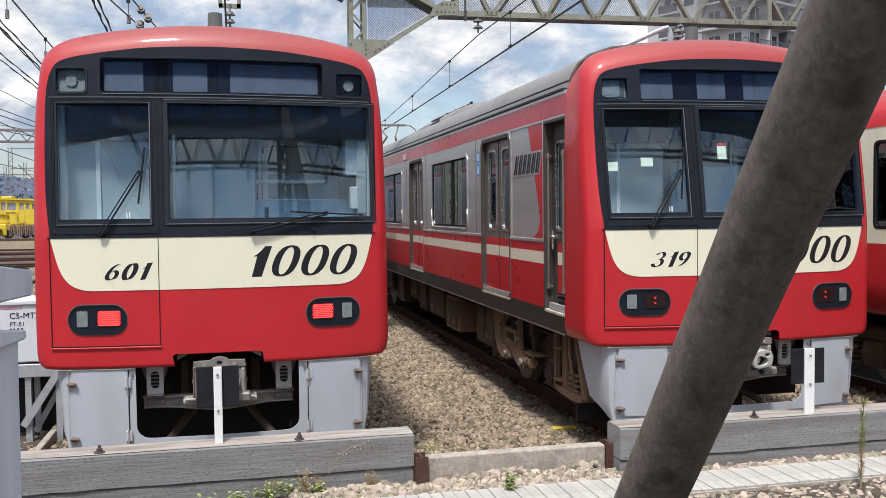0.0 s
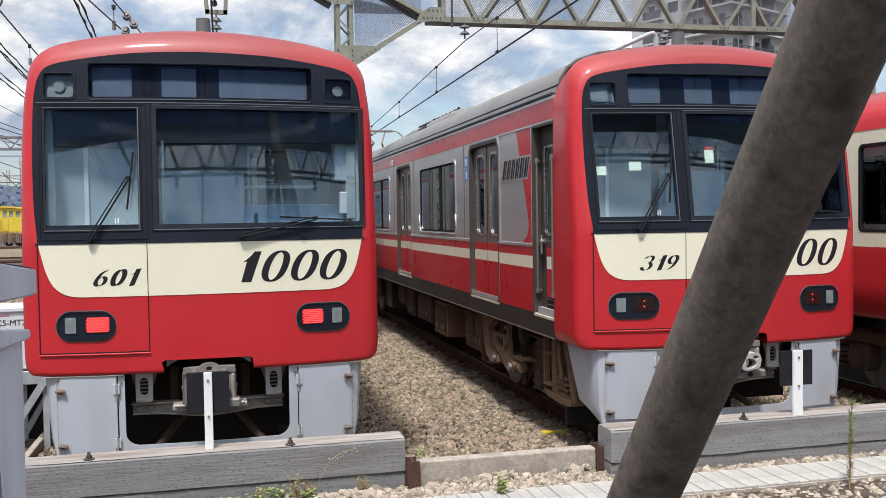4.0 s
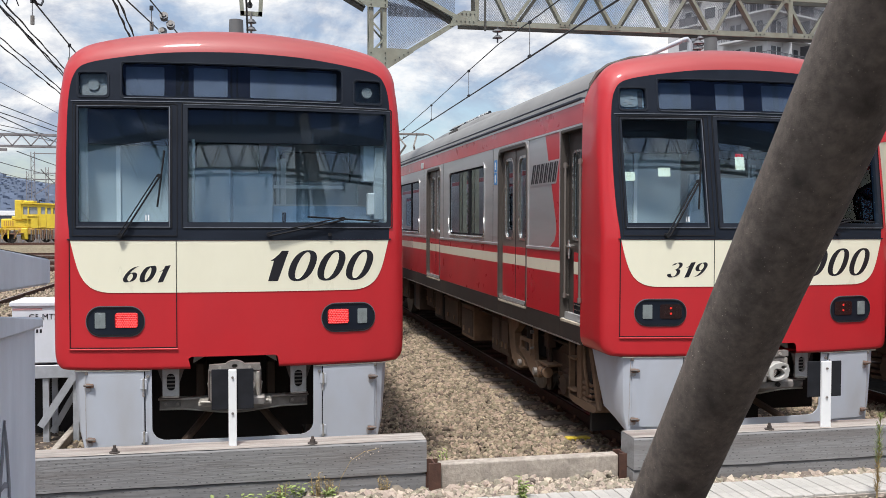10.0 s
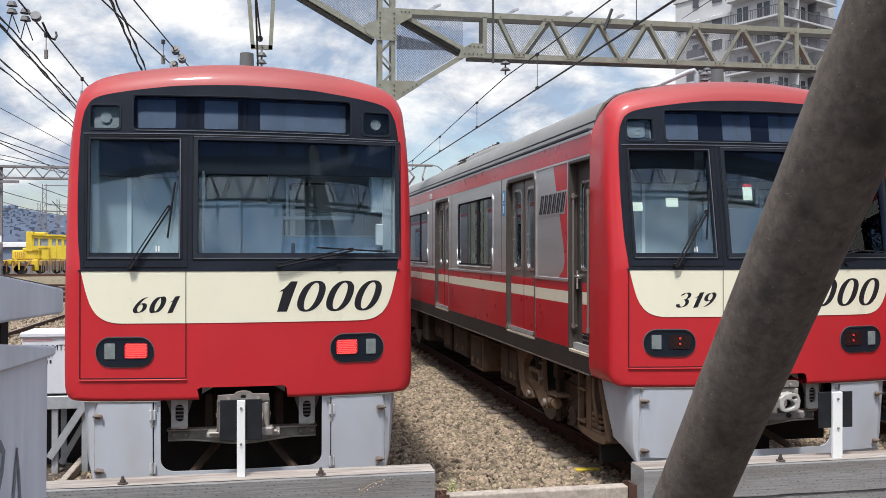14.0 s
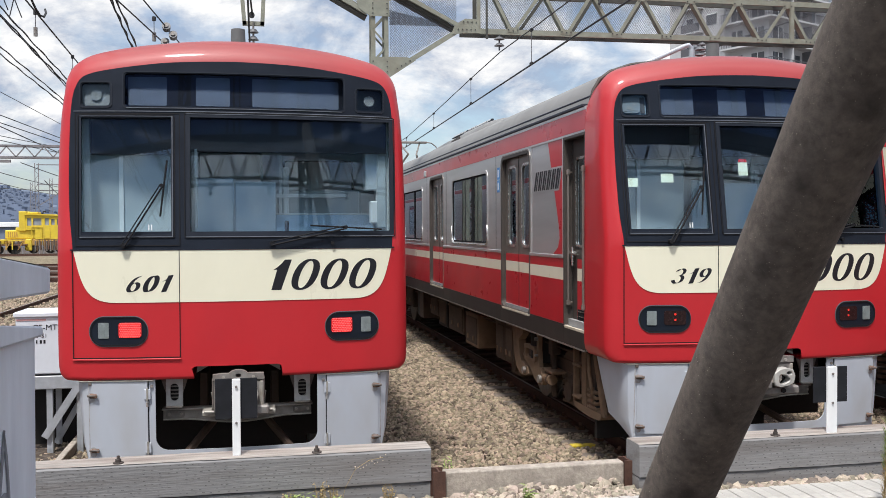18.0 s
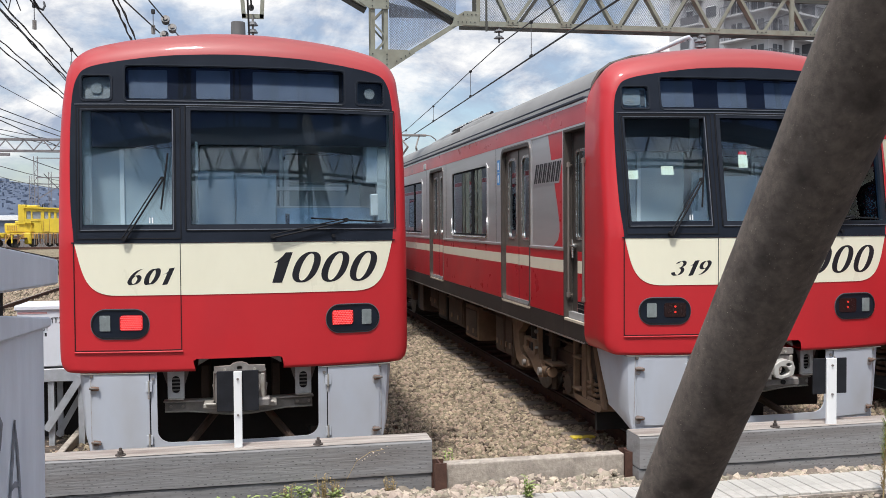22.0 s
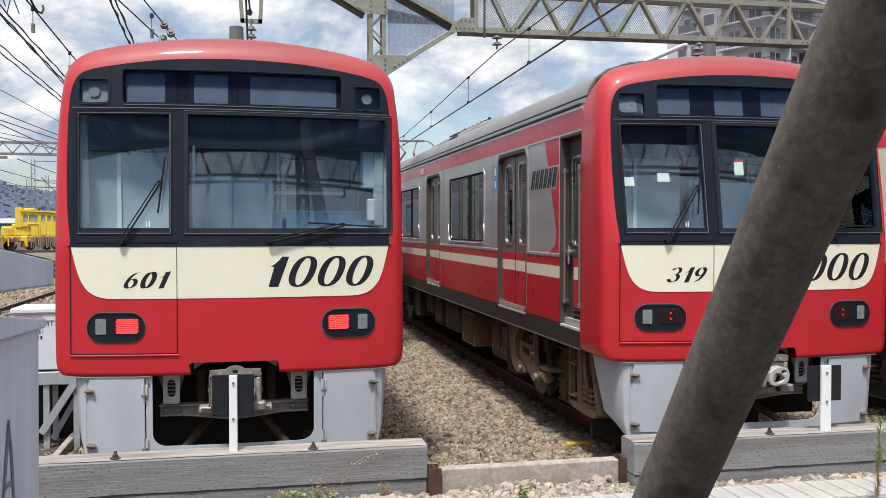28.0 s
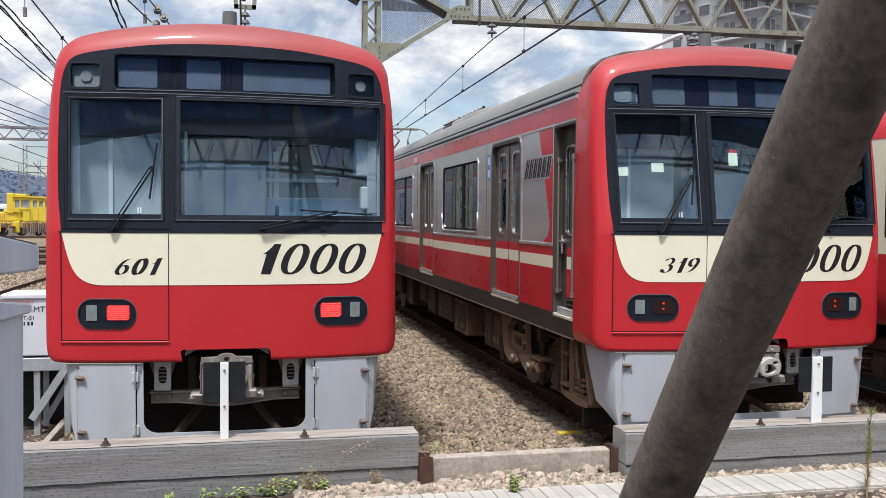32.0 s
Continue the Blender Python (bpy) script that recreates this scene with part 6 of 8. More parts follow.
# leaning pole close to the camera
PB, PT, PR = Vector((2.740, 5.430, -0.10)), Vector((2.586, 0.634, 6.038)), 0.194
pl = thing("leaning_pole", pose(*PB), "thick dark bitumen-coated strut leaning over the stop", "pole")
axis = PT - PB
rot = axis.to_track_quat("Z", "Y")
bm = bmesh.new()
rings = []
NS, NL = 40, 80
for i in range(NL + 1):
    ring = []
    for k in range(NS):
        a = 2 * math.pi * k / NS
        v = Vector((math.cos(a), math.sin(a), 0))
        r = PR + 0.004 * noise.noise(Vector((v.x * 1.5, v.y * 1.5, i * 0.09)) * 2) + 0.0015 * noise.noise(Vector((v.x * 9, v.y * 9, i * 0.7)))
        ring.append(bm.verts.new(rot @ (v * r) + axis * (i / NL)))
    rings.append(ring)
for a, b in zip(rings, rings[1:]):
    for k in range(NS):
        j = (k + 1) % NS
        bm.faces.new((a[k], a[j], b[j], b[k]))
bm.faces.new(rings[0][::-1])
bm.faces.new(rings[-1])
part("strut", bm, POLE, pl, smooth=True)
rng = np.random.default_rng(12)
verts, faces = [], []
# pale grit, denser on the left, where specks also stand in for lit grain
for i in range(8000):
    ang = rng.normal(-2.4, 0.9) if i % 3 else rng.uniform(-math.pi, math.pi)
    t = rng.random()
    v = Vector((math.cos(ang), math.sin(ang), 0))
    c = rot @ (v * PR) + axis * t
    d = 0.0005 + 0.0022 * rng.random() ** 6
    o = len(verts)
    verts += [tuple(c + Vector(q) * d) for q in ((1, 0, 0), (-1, 0, 0), (0, 1, 0), (0, -1, 0), (0, 0, 1), (0, 0, -1))]
    faces += [(o + p, o + q, o + r) for p, q, r in ((0, 2, 4), (2, 1, 4), (1, 3, 4), (3, 0, 4), (2, 0, 5), (1, 2, 5), (3, 1, 5), (0, 3, 5))]
me = bpy.data.meshes.new("grit_specks")
me.from_pydata(verts, [], faces)
me.materials.append(SPECK)
ob = new("grit_specks", me)
ob.parent = pl
tagged(ob, kind="stuff")

# trackside cabinet with a double roof, beside the camera
cb = thing("trackside_cabinet", pose(-0.006, 1.824, 0, -1.4, 0, -3.0), "weathered grey metal trackside cabinet with raised sun roof, faded lettering", "cabinet")
part("cabinet_body", box_bm(-0.86, -0.012, -0.775, -0.062, 0.34, 1.85, 0.006), ZINC, cb)


def gabled(bm, x0, x1, y0, y1, z0, ze, zr):
    """A shallow lid: level lower edge, eaves at both ends, ridge across the middle."""
    ym = (y0 + y1) / 2
    prof = [(y0, z0), (y1, z0), (y1, ze), (ym, zr), (y0, ze)]
    a = [bm.verts.new((x0, y, z)) for y, z in prof]
    b = [bm.verts.new((x1, y, z)) for y, z in prof]
    bm.faces.new(a)
    bm.faces.new(b[::-1])
    for i in range(5):
        j = (i + 1) % 5
        bm.faces.new((a[i], a[j], b[j], b[i]))
    bmesh.ops.bevel(bm, geom=list(bm.edges), offset=0.004, segments=1, affect="EDGES")
    return bm


part("inner_lid", gabled(bmesh.new(), -0.90, 0.0, -0.786, -0.058, 1.845, 1.862, 1.893), ZINC, cb, "dull grey inner lid")
part("sun_roof", gabled(bmesh.new(), -0.92, 0.004, -0.775, -0.027, 1.918, 1.9635, 1.989), ZINC, cb, "raised sun roof with a stained top")
bm = bmesh.new()
for ya, yb, za, zb in ((-0.770, -0.401, 1.9650, 1.9903), (-0.401, -0.032, 1.9903, 1.9650)):
    bm.faces.new([bm.verts.new(p) for p in ((-0.919, ya, za), (0.003, ya, za), (0.003, yb, zb), (-0.919, yb, zb))])
part("roof_skin", bm, ZINCTOP, cb, "beige weathered top of the sun roof")
for u in (-0.80, -0.10):
    for v in (-0.70, -0.08):
        part("roof_spacer", box_bm(u - 0.02, u + 0.02, v - 0.02, v + 0.02, 1.865, 1.925), UNDERDARK, cb)

# ---- third train, overhead line, platform and distance ----
GREEN = material("pale_green_steel", (0.245, 0.25, 0.20), 0.6, 0.1, noise_scale=6, vary=0.18, dirt=(0.20, 0.17, 0.12), dirt_amount=0.6, dirt_scale=4, bump=0.05)
# near-black copy of the green steel: shade painted into rear and under members
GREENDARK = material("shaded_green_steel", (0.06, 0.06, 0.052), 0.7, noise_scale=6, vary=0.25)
WIRE = material("black_wire", (0.020, 0.020, 0.022), 0.6, vary=0.1)
THINWIRE = material("thin_grey_wire", (0.09, 0.09, 0.10), 0.6, vary=0.1)
PORCELAIN = material("porcelain_insulator", (0.12, 0.122, 0.13), 0.55, noise_scale=10, vary=0.1)
GALV = material("galvanised_steel", (0.45, 0.47, 0.50), 0.5, 0.4, noise_scale=8, vary=0.15)
FARSTEEL = material("far_brown_steel", (0.20, 0.185, 0.19), 0.8, noise_scale=3, vary=0.2)
APT = material("white_wall_tiles", (0.52, 0.52, 0.53), 0.8, noise_scale=0.6, vary=0.08, dirt=(0.45, 0.44, 0.42), dirt_amount=0.5, dirt_scale=0.2)
APTRAIL = material("dark_balcony_rail", (0.10, 0.10, 0.11), 0.6, vary=0.1)
APTGLASS = material("dark_window_glass", (0.07, 0.075, 0.085), 0.12, vary=0.2, noise_scale=1.0)
# distance haze is mixed into the blue-grey of hills and town walls
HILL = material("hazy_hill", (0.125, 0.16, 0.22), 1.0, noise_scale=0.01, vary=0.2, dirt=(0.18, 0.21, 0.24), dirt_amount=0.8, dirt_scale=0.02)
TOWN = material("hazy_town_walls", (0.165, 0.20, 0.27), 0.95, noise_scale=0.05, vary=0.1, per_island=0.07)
FOLIAGE = material("tree_leaves", (0.045, 0.075, 0.030), 0.8, noise_scale=3, vary=0.4, per_island=0.4)
WEED = material("weed_leaves", (0.25, 0.31, 0.10), 0.7, noise_scale=12, vary=0.3, per_island=0.3)
DRY = material("dry_stems", (0.36, 0.27, 0.13), 0.9, noise_scale=12, vary=0.3)
MACHINE = material("machine_yellow", (0.68, 0.50, 0.04), 0.5, noise_scale=2, vary=0.1, dirt=(0.45, 0.32, 0.06), dirt_amount=0.4)
WAGON = material("wagon_ochre", (0.50, 0.30, 0.06), 0.7, noise_scale=2, vary=0.35, dirt=(0.20, 0.10, 0.05), dirt_amount=0.8, dirt_scale=2)
BOXWHITE = material("bluish_white_box", (0.66, 0.69, 0.74), 0.5, noise_scale=4, vary=0.06, dirt=(0.50, 0.50, 0.52), dirt_amount=0.4)
DARKWALL = material("dark_backdrop_wall", (0.16, 0.165, 0.17), 0.9, noise_scale=0.6, vary=0.3, bump=0.1)


def mesh_material():
    """Wire netting: thin crossed wires with open gaps between them."""
    m = bpy.data.materials.new("wire_netting")
    m.use_nodes = True
    n, l = m.node_tree.nodes, m.node_tree.links
    b, out = n["Principled BSDF"], n["Material Output"]
    b.inputs["Base Color"].default_value, b.inputs["Roughness"].default_value = (0.16, 0.17, 0.19, 1), 0.6
    tc = n.new("ShaderNodeTexCoord")
    waves = []
    for turn in (58, -58):
        mp = n.new("ShaderNodeMapping")
        mp.inputs["Rotation"].default_value = (0, radians(turn), 0)
        l.new(tc.outputs["Object"], mp.inputs[0])
        w = n.new("ShaderNodeTexWave")
        w.bands_direction, w.inputs["Scale"].default_value = "X", 13.0
        l.new(mp.outputs[0], w.inputs["Vector"])
        waves.append(w)
    mx = n.new("ShaderNodeMath")
    mx.operation = "MAXIMUM"
    l.new(waves[0].outputs["Fac"], mx.inputs[0])
    l.new(waves[1].outputs["Fac"], mx.inputs[1])
    gt = n.new("ShaderNodeMath")
    gt.operation = "GREATER_THAN"
    gt.inputs[1].default_value = 0.86
    l.new(mx.outputs[0], gt.inputs[0])
    tr = n.new("ShaderNodeBsdfTransparent")
    ms = n.new("ShaderNodeMixShader")
    l.new(gt.outputs[0], ms.inputs[0])
    l.new(tr.outputs[0], ms.inputs[1])
    l.new(b.outputs[0], ms.inputs[2])
    l.new(ms.outputs[0], out.inputs[0])
    return m


NETTING = mesh_material()

# third train, seen along its side
CX = 9.0
car_c = thing("train_car", pose(CX, 5.90, 0), "red train car with a cream window band and dark windows", "train", "parked trains")
XL = -1.40
WINS = (0.60, 2.18, 4.70, 6.30, 8.90, 10.50)
holes = [rounded(y, 1.80, y + 1.25, 2.80, 0.06) for y in WINS]
part("side_wall", plate_bm([(0, 1.62), (18, 1.62), (18, 2.965), (0, 2.965)], holes, lambda u, v: Vector((XL, u, v)), (0.05, 0, 0)), CREAM, car_c, "cream window band")
bm = bmesh.new()
low = [(-1.36, 0.80), (-1.405, 0.86), (-1.412, 1.2), (-1.404, 1.62)]
rows = [[bm.verts.new((x, y, z)) for x, z in low] for y in (0, 18)]
for i in range(3):
    bm.faces.new((rows[0][i], rows[0][i + 1], rows[1][i + 1], rows[1][i]))
part("lower_wall", bm, RED, car_c, "red lower wall", smooth=True)
bm = bmesh.new()
top = [(-1.404, 2.965), (-1.38, 3.10), (-1.30, 3.24), (-1.10, 3.38), (-0.7, 3.50), (0.0, 3.56), (0.7, 3.50), (1.10, 3.38), (1.38, 3.10), (1.40, 0.80)]
rows = [[bm.verts.new((x, y, z)) for x, z in top] for y in (0, 18)]
for i in range(len(top) - 1):
    bm.faces.new((rows[0][i], rows[0][i + 1], rows[1][i + 1], rows[1][i]))
part("roof", bm, RED, car_c, "red rounded roof", smooth=True)
part("floor", box_bm(-1.36, 1.36, 0, 18, 0.78, 0.82), UNDERDARK, car_c)
part("inner_wall", box_bm(0.9, 0.95, 0, 18, 0.82, 3.2), CABDARK, car_c)
for y in WINS:
    g = part("side_window", plate_bm(rounded(y, 1.80, y + 1.25, 2.80, 0.06), [], lambda u, v: Vector((XL + 0.02, u, v)), (0.006, 0, 0)), SIDEGLASS, car_c)
    part("window_gasket", plate_bm(rounded(y - 0.012, 1.788, y + 1.262, 2.812, 0.07), [rounded(y + 0.02, 1.82, y + 1.23, 2.78, 0.05)], lambda u, v: Vector((XL - 0.003, u, v)), (0.02, 0, 0)), GASKET, g)
    part("window_blind", box_bm(XL + 0.03, XL + 0.04, y + 0.3, y + 0.95, 2.50, 2.56), CABLIGHT, g)
part("end_wall", box_bm(-1.39, 1.39, 0.0, 0.05, 0.80, 3.30), RED, car_c, "red end wall")
bogie(car_c, 2.7)
underfloor(car_c, 4.6, 12.0, 21)
bm = box_bm(-1.0, 1.0, 4.0, 17.0, 0.3, 0.78, 0.02)
part("underfloor_equipment", bm, UNDERDARK, car_c)

# overhead line support: lattice column and beam
GY = 16.8
gt = thing("overhead_gantry", pose(0, GY, 0), "pale green riveted lattice gantry with wire netting over the tracks", "gantry", "gantries")


def lattice_column(owner, x0, x1, y0, y1, z0, z1, pitch, mat, leg=0.05, strap=0.032):
    for x in (x0 + leg / 2, x1 - leg / 2):
        for y in (y0 + leg / 2, y1 - leg / 2):
            part("column_leg", box_bm(x - leg / 2, x + leg / 2, y - leg / 2, y + leg / 2, z0, z1), mat, owner)
    z, k = z0, 0
    while z + pitch <= z1:
        for y in (y0 - 0.004, y1 + 0.004):
            a, b = (x0 + 0.02, y, z), (x1 - 0.02, y, z + pitch)
            if k % 2:
                a, b = (x1 - 0.02, y, z), (x0 + 0.02, y, z + pitch)
            d = (Vector(b) - Vector(a)).normalized()
            n = Vector((-d.z, 0, d.x)) * strap / 2
            bm = bmesh.new()
            v = [bm.verts.new(Vector(p) + q) for p, q in ((a, -n), (a, n), (b, n), (b, -n))]
            w = [bm.verts.new(q.co + Vector((0, 0.008, 0))) for q in v]
            bm.faces.new(v)
            bm.faces.new(w[::-1])
            for i in range(4):
                j = (i + 1) % 4
                bm.faces.new((v[i], v[j], w[j], w[i]))
            part("lacing_bar", bm, mat, owner)
        z += pitch
        k += 1


def bar(owner, name, a, b, w, d, mat, y=0.0):
    """A flat bar between two points of the gantry's plane."""
    a, b = Vector((a[0], y, a[1])), Vector((b[0], y, b[1]))
    t = (b - a).normalized()
    n = Vector((-t.z, 0, t.x)) * w / 2
    bm = bmesh.new()
    v = [bm.verts.new(p + q) for p, q in ((a, -n), (a, n), (b, n), (b, -n))]
    u = [bm.verts.new(q.co + Vector((0, d, 0))) for q in v]
    bm.faces.new(v)
    bm.faces.new(u[::-1])
    for i in range(4):
        j = (i + 1) % 4
        bm.faces.new((v[i], v[j], u[j], u[i]))
    return part(name, bm, mat, owner)


def rivets(owner, pts, y):
    for x, z in pts:
        part("rivet", tube_bm((x, y - 0.012, z), (x, y + 0.004, z), 0.013, 6), GREENDARK, owner)


lattice_column(gt, 2.435, 2.750, -0.16, 0.16, GROUND, 7.6, 0.30, GREEN, 0.075)
# gussets where the arms meet the column
gp = part("gusset", plate_bm([(2.42, 6.50), (2.42, 6.27), (2.16, 6.16), (2.22, 6.02), (2.40, 5.90), (2.765, 5.90), (2.765, 6.18), (3.05, 6.34), (3.05, 6.50)], [], lambda u, v: Vector((u, -0.19, v)), (0, 0.012, 0)), GREEN, gt)
rivets(gp, [(2.46, 5.95 + 0.09 * i) for i in range(6)] + [(2.72, 5.95 + 0.09 * i) for i in range(6)] + [(2.86 + 0.07 * i, 6.44) for i in range(3)], -0.19)
gp = part("gusset", plate_bm([(2.42, 5.16), (2.42, 4.84), (2.77, 4.80), (3.25, 5.12), (3.10, 5.17), (2.77, 5.17)], [], lambda u, v: Vector((u, -0.19, v)), (0, 0.012, 0)), GREEN, gt)
rivets(gp, [(2.46, 4.90 + 0.09 * i) for i in range(3)] + [(2.72, 4.90 + 0.09 * i) for i in range(3)] + [(2.90 + 0.08 * i, 4.96 + 0.05 * i) for i in range(4)], -0.19)
gp = part("gusset", plate_bm([(3.92, 5.62), (3.98, 5.80), (4.18, 5.92), (4.45, 5.92), (4.45, 5.66), (4.20, 5.66)], [], lambda u, v: Vector((u, -0.19, v)), (0, 0.012, 0)), GREEN, gt)
rivets(gp, [(4.05 + 0.08 * i, 5.72) for i in range(5)] + [(4.15 + 0.08 * i, 5.86) for i in range(4)], -0.19)
bar(gt, "knee_brace", (2.80, 4.90), (4.05, 5.70), 0.085, 0.05, GREEN, -0.18)
bar(gt, "knee_brace", (2.86, 6.40), (4.10, 5.78), 0.075, 0.05, GREEN, -0.16)
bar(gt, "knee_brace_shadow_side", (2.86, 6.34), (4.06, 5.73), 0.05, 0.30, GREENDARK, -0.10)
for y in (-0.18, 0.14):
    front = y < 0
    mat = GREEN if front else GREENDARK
    bar(gt, "top_chord", (2.76, 6.452), (13.6, 6.50), 0.10, 0.04, mat, y)
    bar(gt, "bottom_chord", (4.15, 5.700), (13.6, 5.77), 0.10, 0.04, mat, y)
    bar(gt, "end_post", (4.44, 5.74), (4.44, 6.42), 0.07, 0.03, mat, y)
    bots = [5.10, 6.15, 7.17, 8.19, 9.21, 10.23, 11.30, 12.35]
    tops = [4.66, 5.68, 6.67, 7.69, 8.70, 9.71, 10.80, 11.85]
    off = 0.0 if front else 0.14
    for i in range(8):
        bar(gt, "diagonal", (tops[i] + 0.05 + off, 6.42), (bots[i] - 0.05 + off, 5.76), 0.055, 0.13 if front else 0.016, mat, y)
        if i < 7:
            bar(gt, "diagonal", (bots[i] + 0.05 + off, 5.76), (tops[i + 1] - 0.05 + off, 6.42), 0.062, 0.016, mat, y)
    if front:
        for i in range(8):
            rv = part("joint_plate", plate_bm(rounded(bots[i] - 0.11, 5.70, bots[i] + 0.11, 5.795, 0.02), [], lambda u, v: Vector((u, -0.187, v)), (0, 0.006, 0)), GREEN, gt)
            rivets(rv, [(bots[i] - 0.09, 5.75), (bots[i], 5.74), (bots[i] + 0.09, 5.75)], -0.187)
            rv = part("joint_plate", plate_bm(rounded(tops[i] - 0.10, 6.40, tops[i] + 0.10, 6.485, 0.02), [], lambda u, v: Vector((u, -0.187, v)), (0, 0.006, 0)), GREEN, gt)
            rivets(rv, [(tops[i] - 0.07, 6.44), (tops[i] + 0.07, 6.44)], -0.187)
bar(gt, "upright", (10.90, 5.74), (10.90, 6.50), 0.085, 0.05, GREEN, -0.19)
bar(gt, "mast_stub", (10.62, 6.50), (10.62, 8.0), 0.085, 0.08, GREEN, -0.10)
bar(gt, "hanger_post", (4.59, 5.56), (4.59, 7.6), 0.035, 0.03, GREENDARK, -0.21)
for x in (3.38, 4.90 - 0.02, 5.95, 7.0):
    bar(gt, "bracket_arm", (x, 6.50), (x + 0.16, 6.60), 0.05, 0.05, GALV, -0.15)
    bar(gt, "bracket_cap", (x + 0.10, 6.58), (x + 0.22, 6.62), 0.04, 0.06, GALV, -0.16)
# netting behind the beam and under the arms
for q, y in (([(4.42, 5.76), (13.5, 5.80), (13.5, 6.44), (4.42, 6.42)], 0.20), ([(2.80, 5.02), (4.06, 5.78), (4.06, 6.42), (2.80, 6.38)], 0.02), ([(2.80, 5.80), (3.72, 5.815), (3.94, 5.86), (2.80, 6.08)], 0.06), ([(2.80, 5.81), (3.70, 5.825), (3.90, 5.86), (2.80, 6.07)], 0.085)):
    net = part("netting", plate_bm(q, [], lambda u, v, y=y: Vector((u, y, v)), None), NETTING, gt, "fine wire netting")
bm = bmesh.new()
# left arm rising from the column
bar(gt, "left_arm", (2.36, 5.965), (0.60, 6.93), 0.10, 0.05, GREEN, -0.18)
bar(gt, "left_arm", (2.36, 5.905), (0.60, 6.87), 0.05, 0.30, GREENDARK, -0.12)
part("netting", plate_bm([(2.42, 6.05), (2.42, 7.2), (0.9, 7.2), (0.9, 6.85)], [], lambda u, v: Vector((u, 0.02, v)), None), NETTING, gt)
bar(gt, "left_chord", (2.40, 7.25), (-8.0, 7.25), 0.10, 0.05, GREEN, -0.18)
lattice_column(gt, 13.5, 13.8, -0.16, 0.16, GROUND, 7.6, 0.30, GREEN, 0.075)
lattice_column(gt, -8.2, -7.9, -0.16, 0.16, GROUND, 7.6, 0.30, GREEN, 0.075)


def insulator(owner, x, y, z, n=3, r=0.085, step=0.085, down=True):
    part("insulator_pin", tube_bm((x, y, z), (x, y, z - step * n - 0.06), 0.016, 6), PORCELAIN, owner)
    for i in range(n):
        zz = z - 0.05 - step * i
        part("insulator_disc", tube_bm((x, y, zz), (x, y, zz - 0.045), r * 0.5, 14, r), PORCELAIN, owner)


insulator(gt, 4.84, -0.16, 5.66, 2, 0.10, 0.12)
insulator(gt, 8.95, -0.16, 5.70, 3, 0.09, 0.09)


def wire(name, label, a, b, r, mat=None, sag=0.0, before=0.0, after=0.0, n=1):
    """A wire through two points, prolonged by a share of its length at each end."""
    a, b = Vector(a), Vector(b)
    d = b - a
    p, q = a - d * before, b + d * after
    bm = bmesh.new()
    m = 14 if sag else 1
    pts = [p.lerp(q, i / m) - Vector((0, 0, sag * 4 * (i / m) * (1 - i / m))) for i in range(m + 1)]
    add_path_tube(bm, pts, r, 6)
    return tagged(part(name, bm, mat or WIRE), label, "wire", "overhead wires")


tagged(part("contact_wire", add_path_tube(bmesh.new(), [(4.653, 8.4, 4.72), (5.197, 30.0, 4.72), (4.70, 60.0, 4.66)], 0.014, 6), WIRE), "black contact wire over the second track", "wire", "overhead wires")
CARRY = [(4.653, 8.4, 5.22), (4.807, 14.51, 5.296), (4.861, 16.65, 5.335), (4.928, 19.32, 5.275), (5.049, 24.14, 5.135), (5.184, 29.5, 5.02), (5.1, 36.0, 4.97), (4.9, 46.0, 5.05), (4.70, 60.0, 5.3)]
tagged(part("messenger_wire", add_path_tube(bmesh.new(), CARRY, 0.010, 6), WIRE), "thin carrying wire over the second track", "wire", "overhead wires")
for x, y, z1 in ((4.698, 10.2, 5.24), CARRY[1], CARRY[3], CARRY[4], CARRY[5]):
    hg = tagged(part("dropper", tube_bm((x, y, 4.73), (x, y, z1), 0.006, 5), THINWIRE), "thin dropper between two overhead wires", "dropper", "droppers")
    for z in (4.735, z1 - 0.01):
        part("dropper_clamp", tube_bm((x, y - 0.03, z), (x, y + 0.03, z), 0.030, 8), WIRE, hg)

PALEGLASS = material("pale_machine_glass", (0.30, 0.33, 0.36), 0.15, noise_scale=1.0, vary=0.3)
BRIDGE = material("dark_bridge_steel", (0.035, 0.038, 0.040), 0.7, noise_scale=0.8, vary=0.3)
BLOCK = material("blue_cladding", (0.10, 0.155, 0.35), 0.6, noise_scale=0.5, vary=0.15)



def twisted_cable(label, p, q, r):
    """A slack cable and the thin line it is wound round."""
    rng = random.Random(round(r * 1000) + round(p.x * 100))
    n = int((q - p).length / 0.22)
    ph, turn = rng.uniform(0, 6), rng.uniform(0.5, 0.8)
    slack, line = [], []
    for i in range(n + 1):
        c = p.lerp(q, i / n)
        wob = 0.010 * math.sin(i * 0.17 + ph)
        slack.append(c + Vector((r * 0.42 * math.cos(i * turn + ph) + wob, 0, r * 0.42 * math.sin(i * turn + ph) - wob)))
        line.append(c + Vector((-r * 0.9, 0, r * 1.1 + wob)))
    cable = part("feeder_cable", add_path_tube(bmesh.new(), slack, r * 0.58, 5), WIRE)
    part("carrier_line", add_path_tube(bmesh.new(), line, r * 0.36, 5), WIRE, cable)
    tagged(cable, label, "wire", "overhead wires")


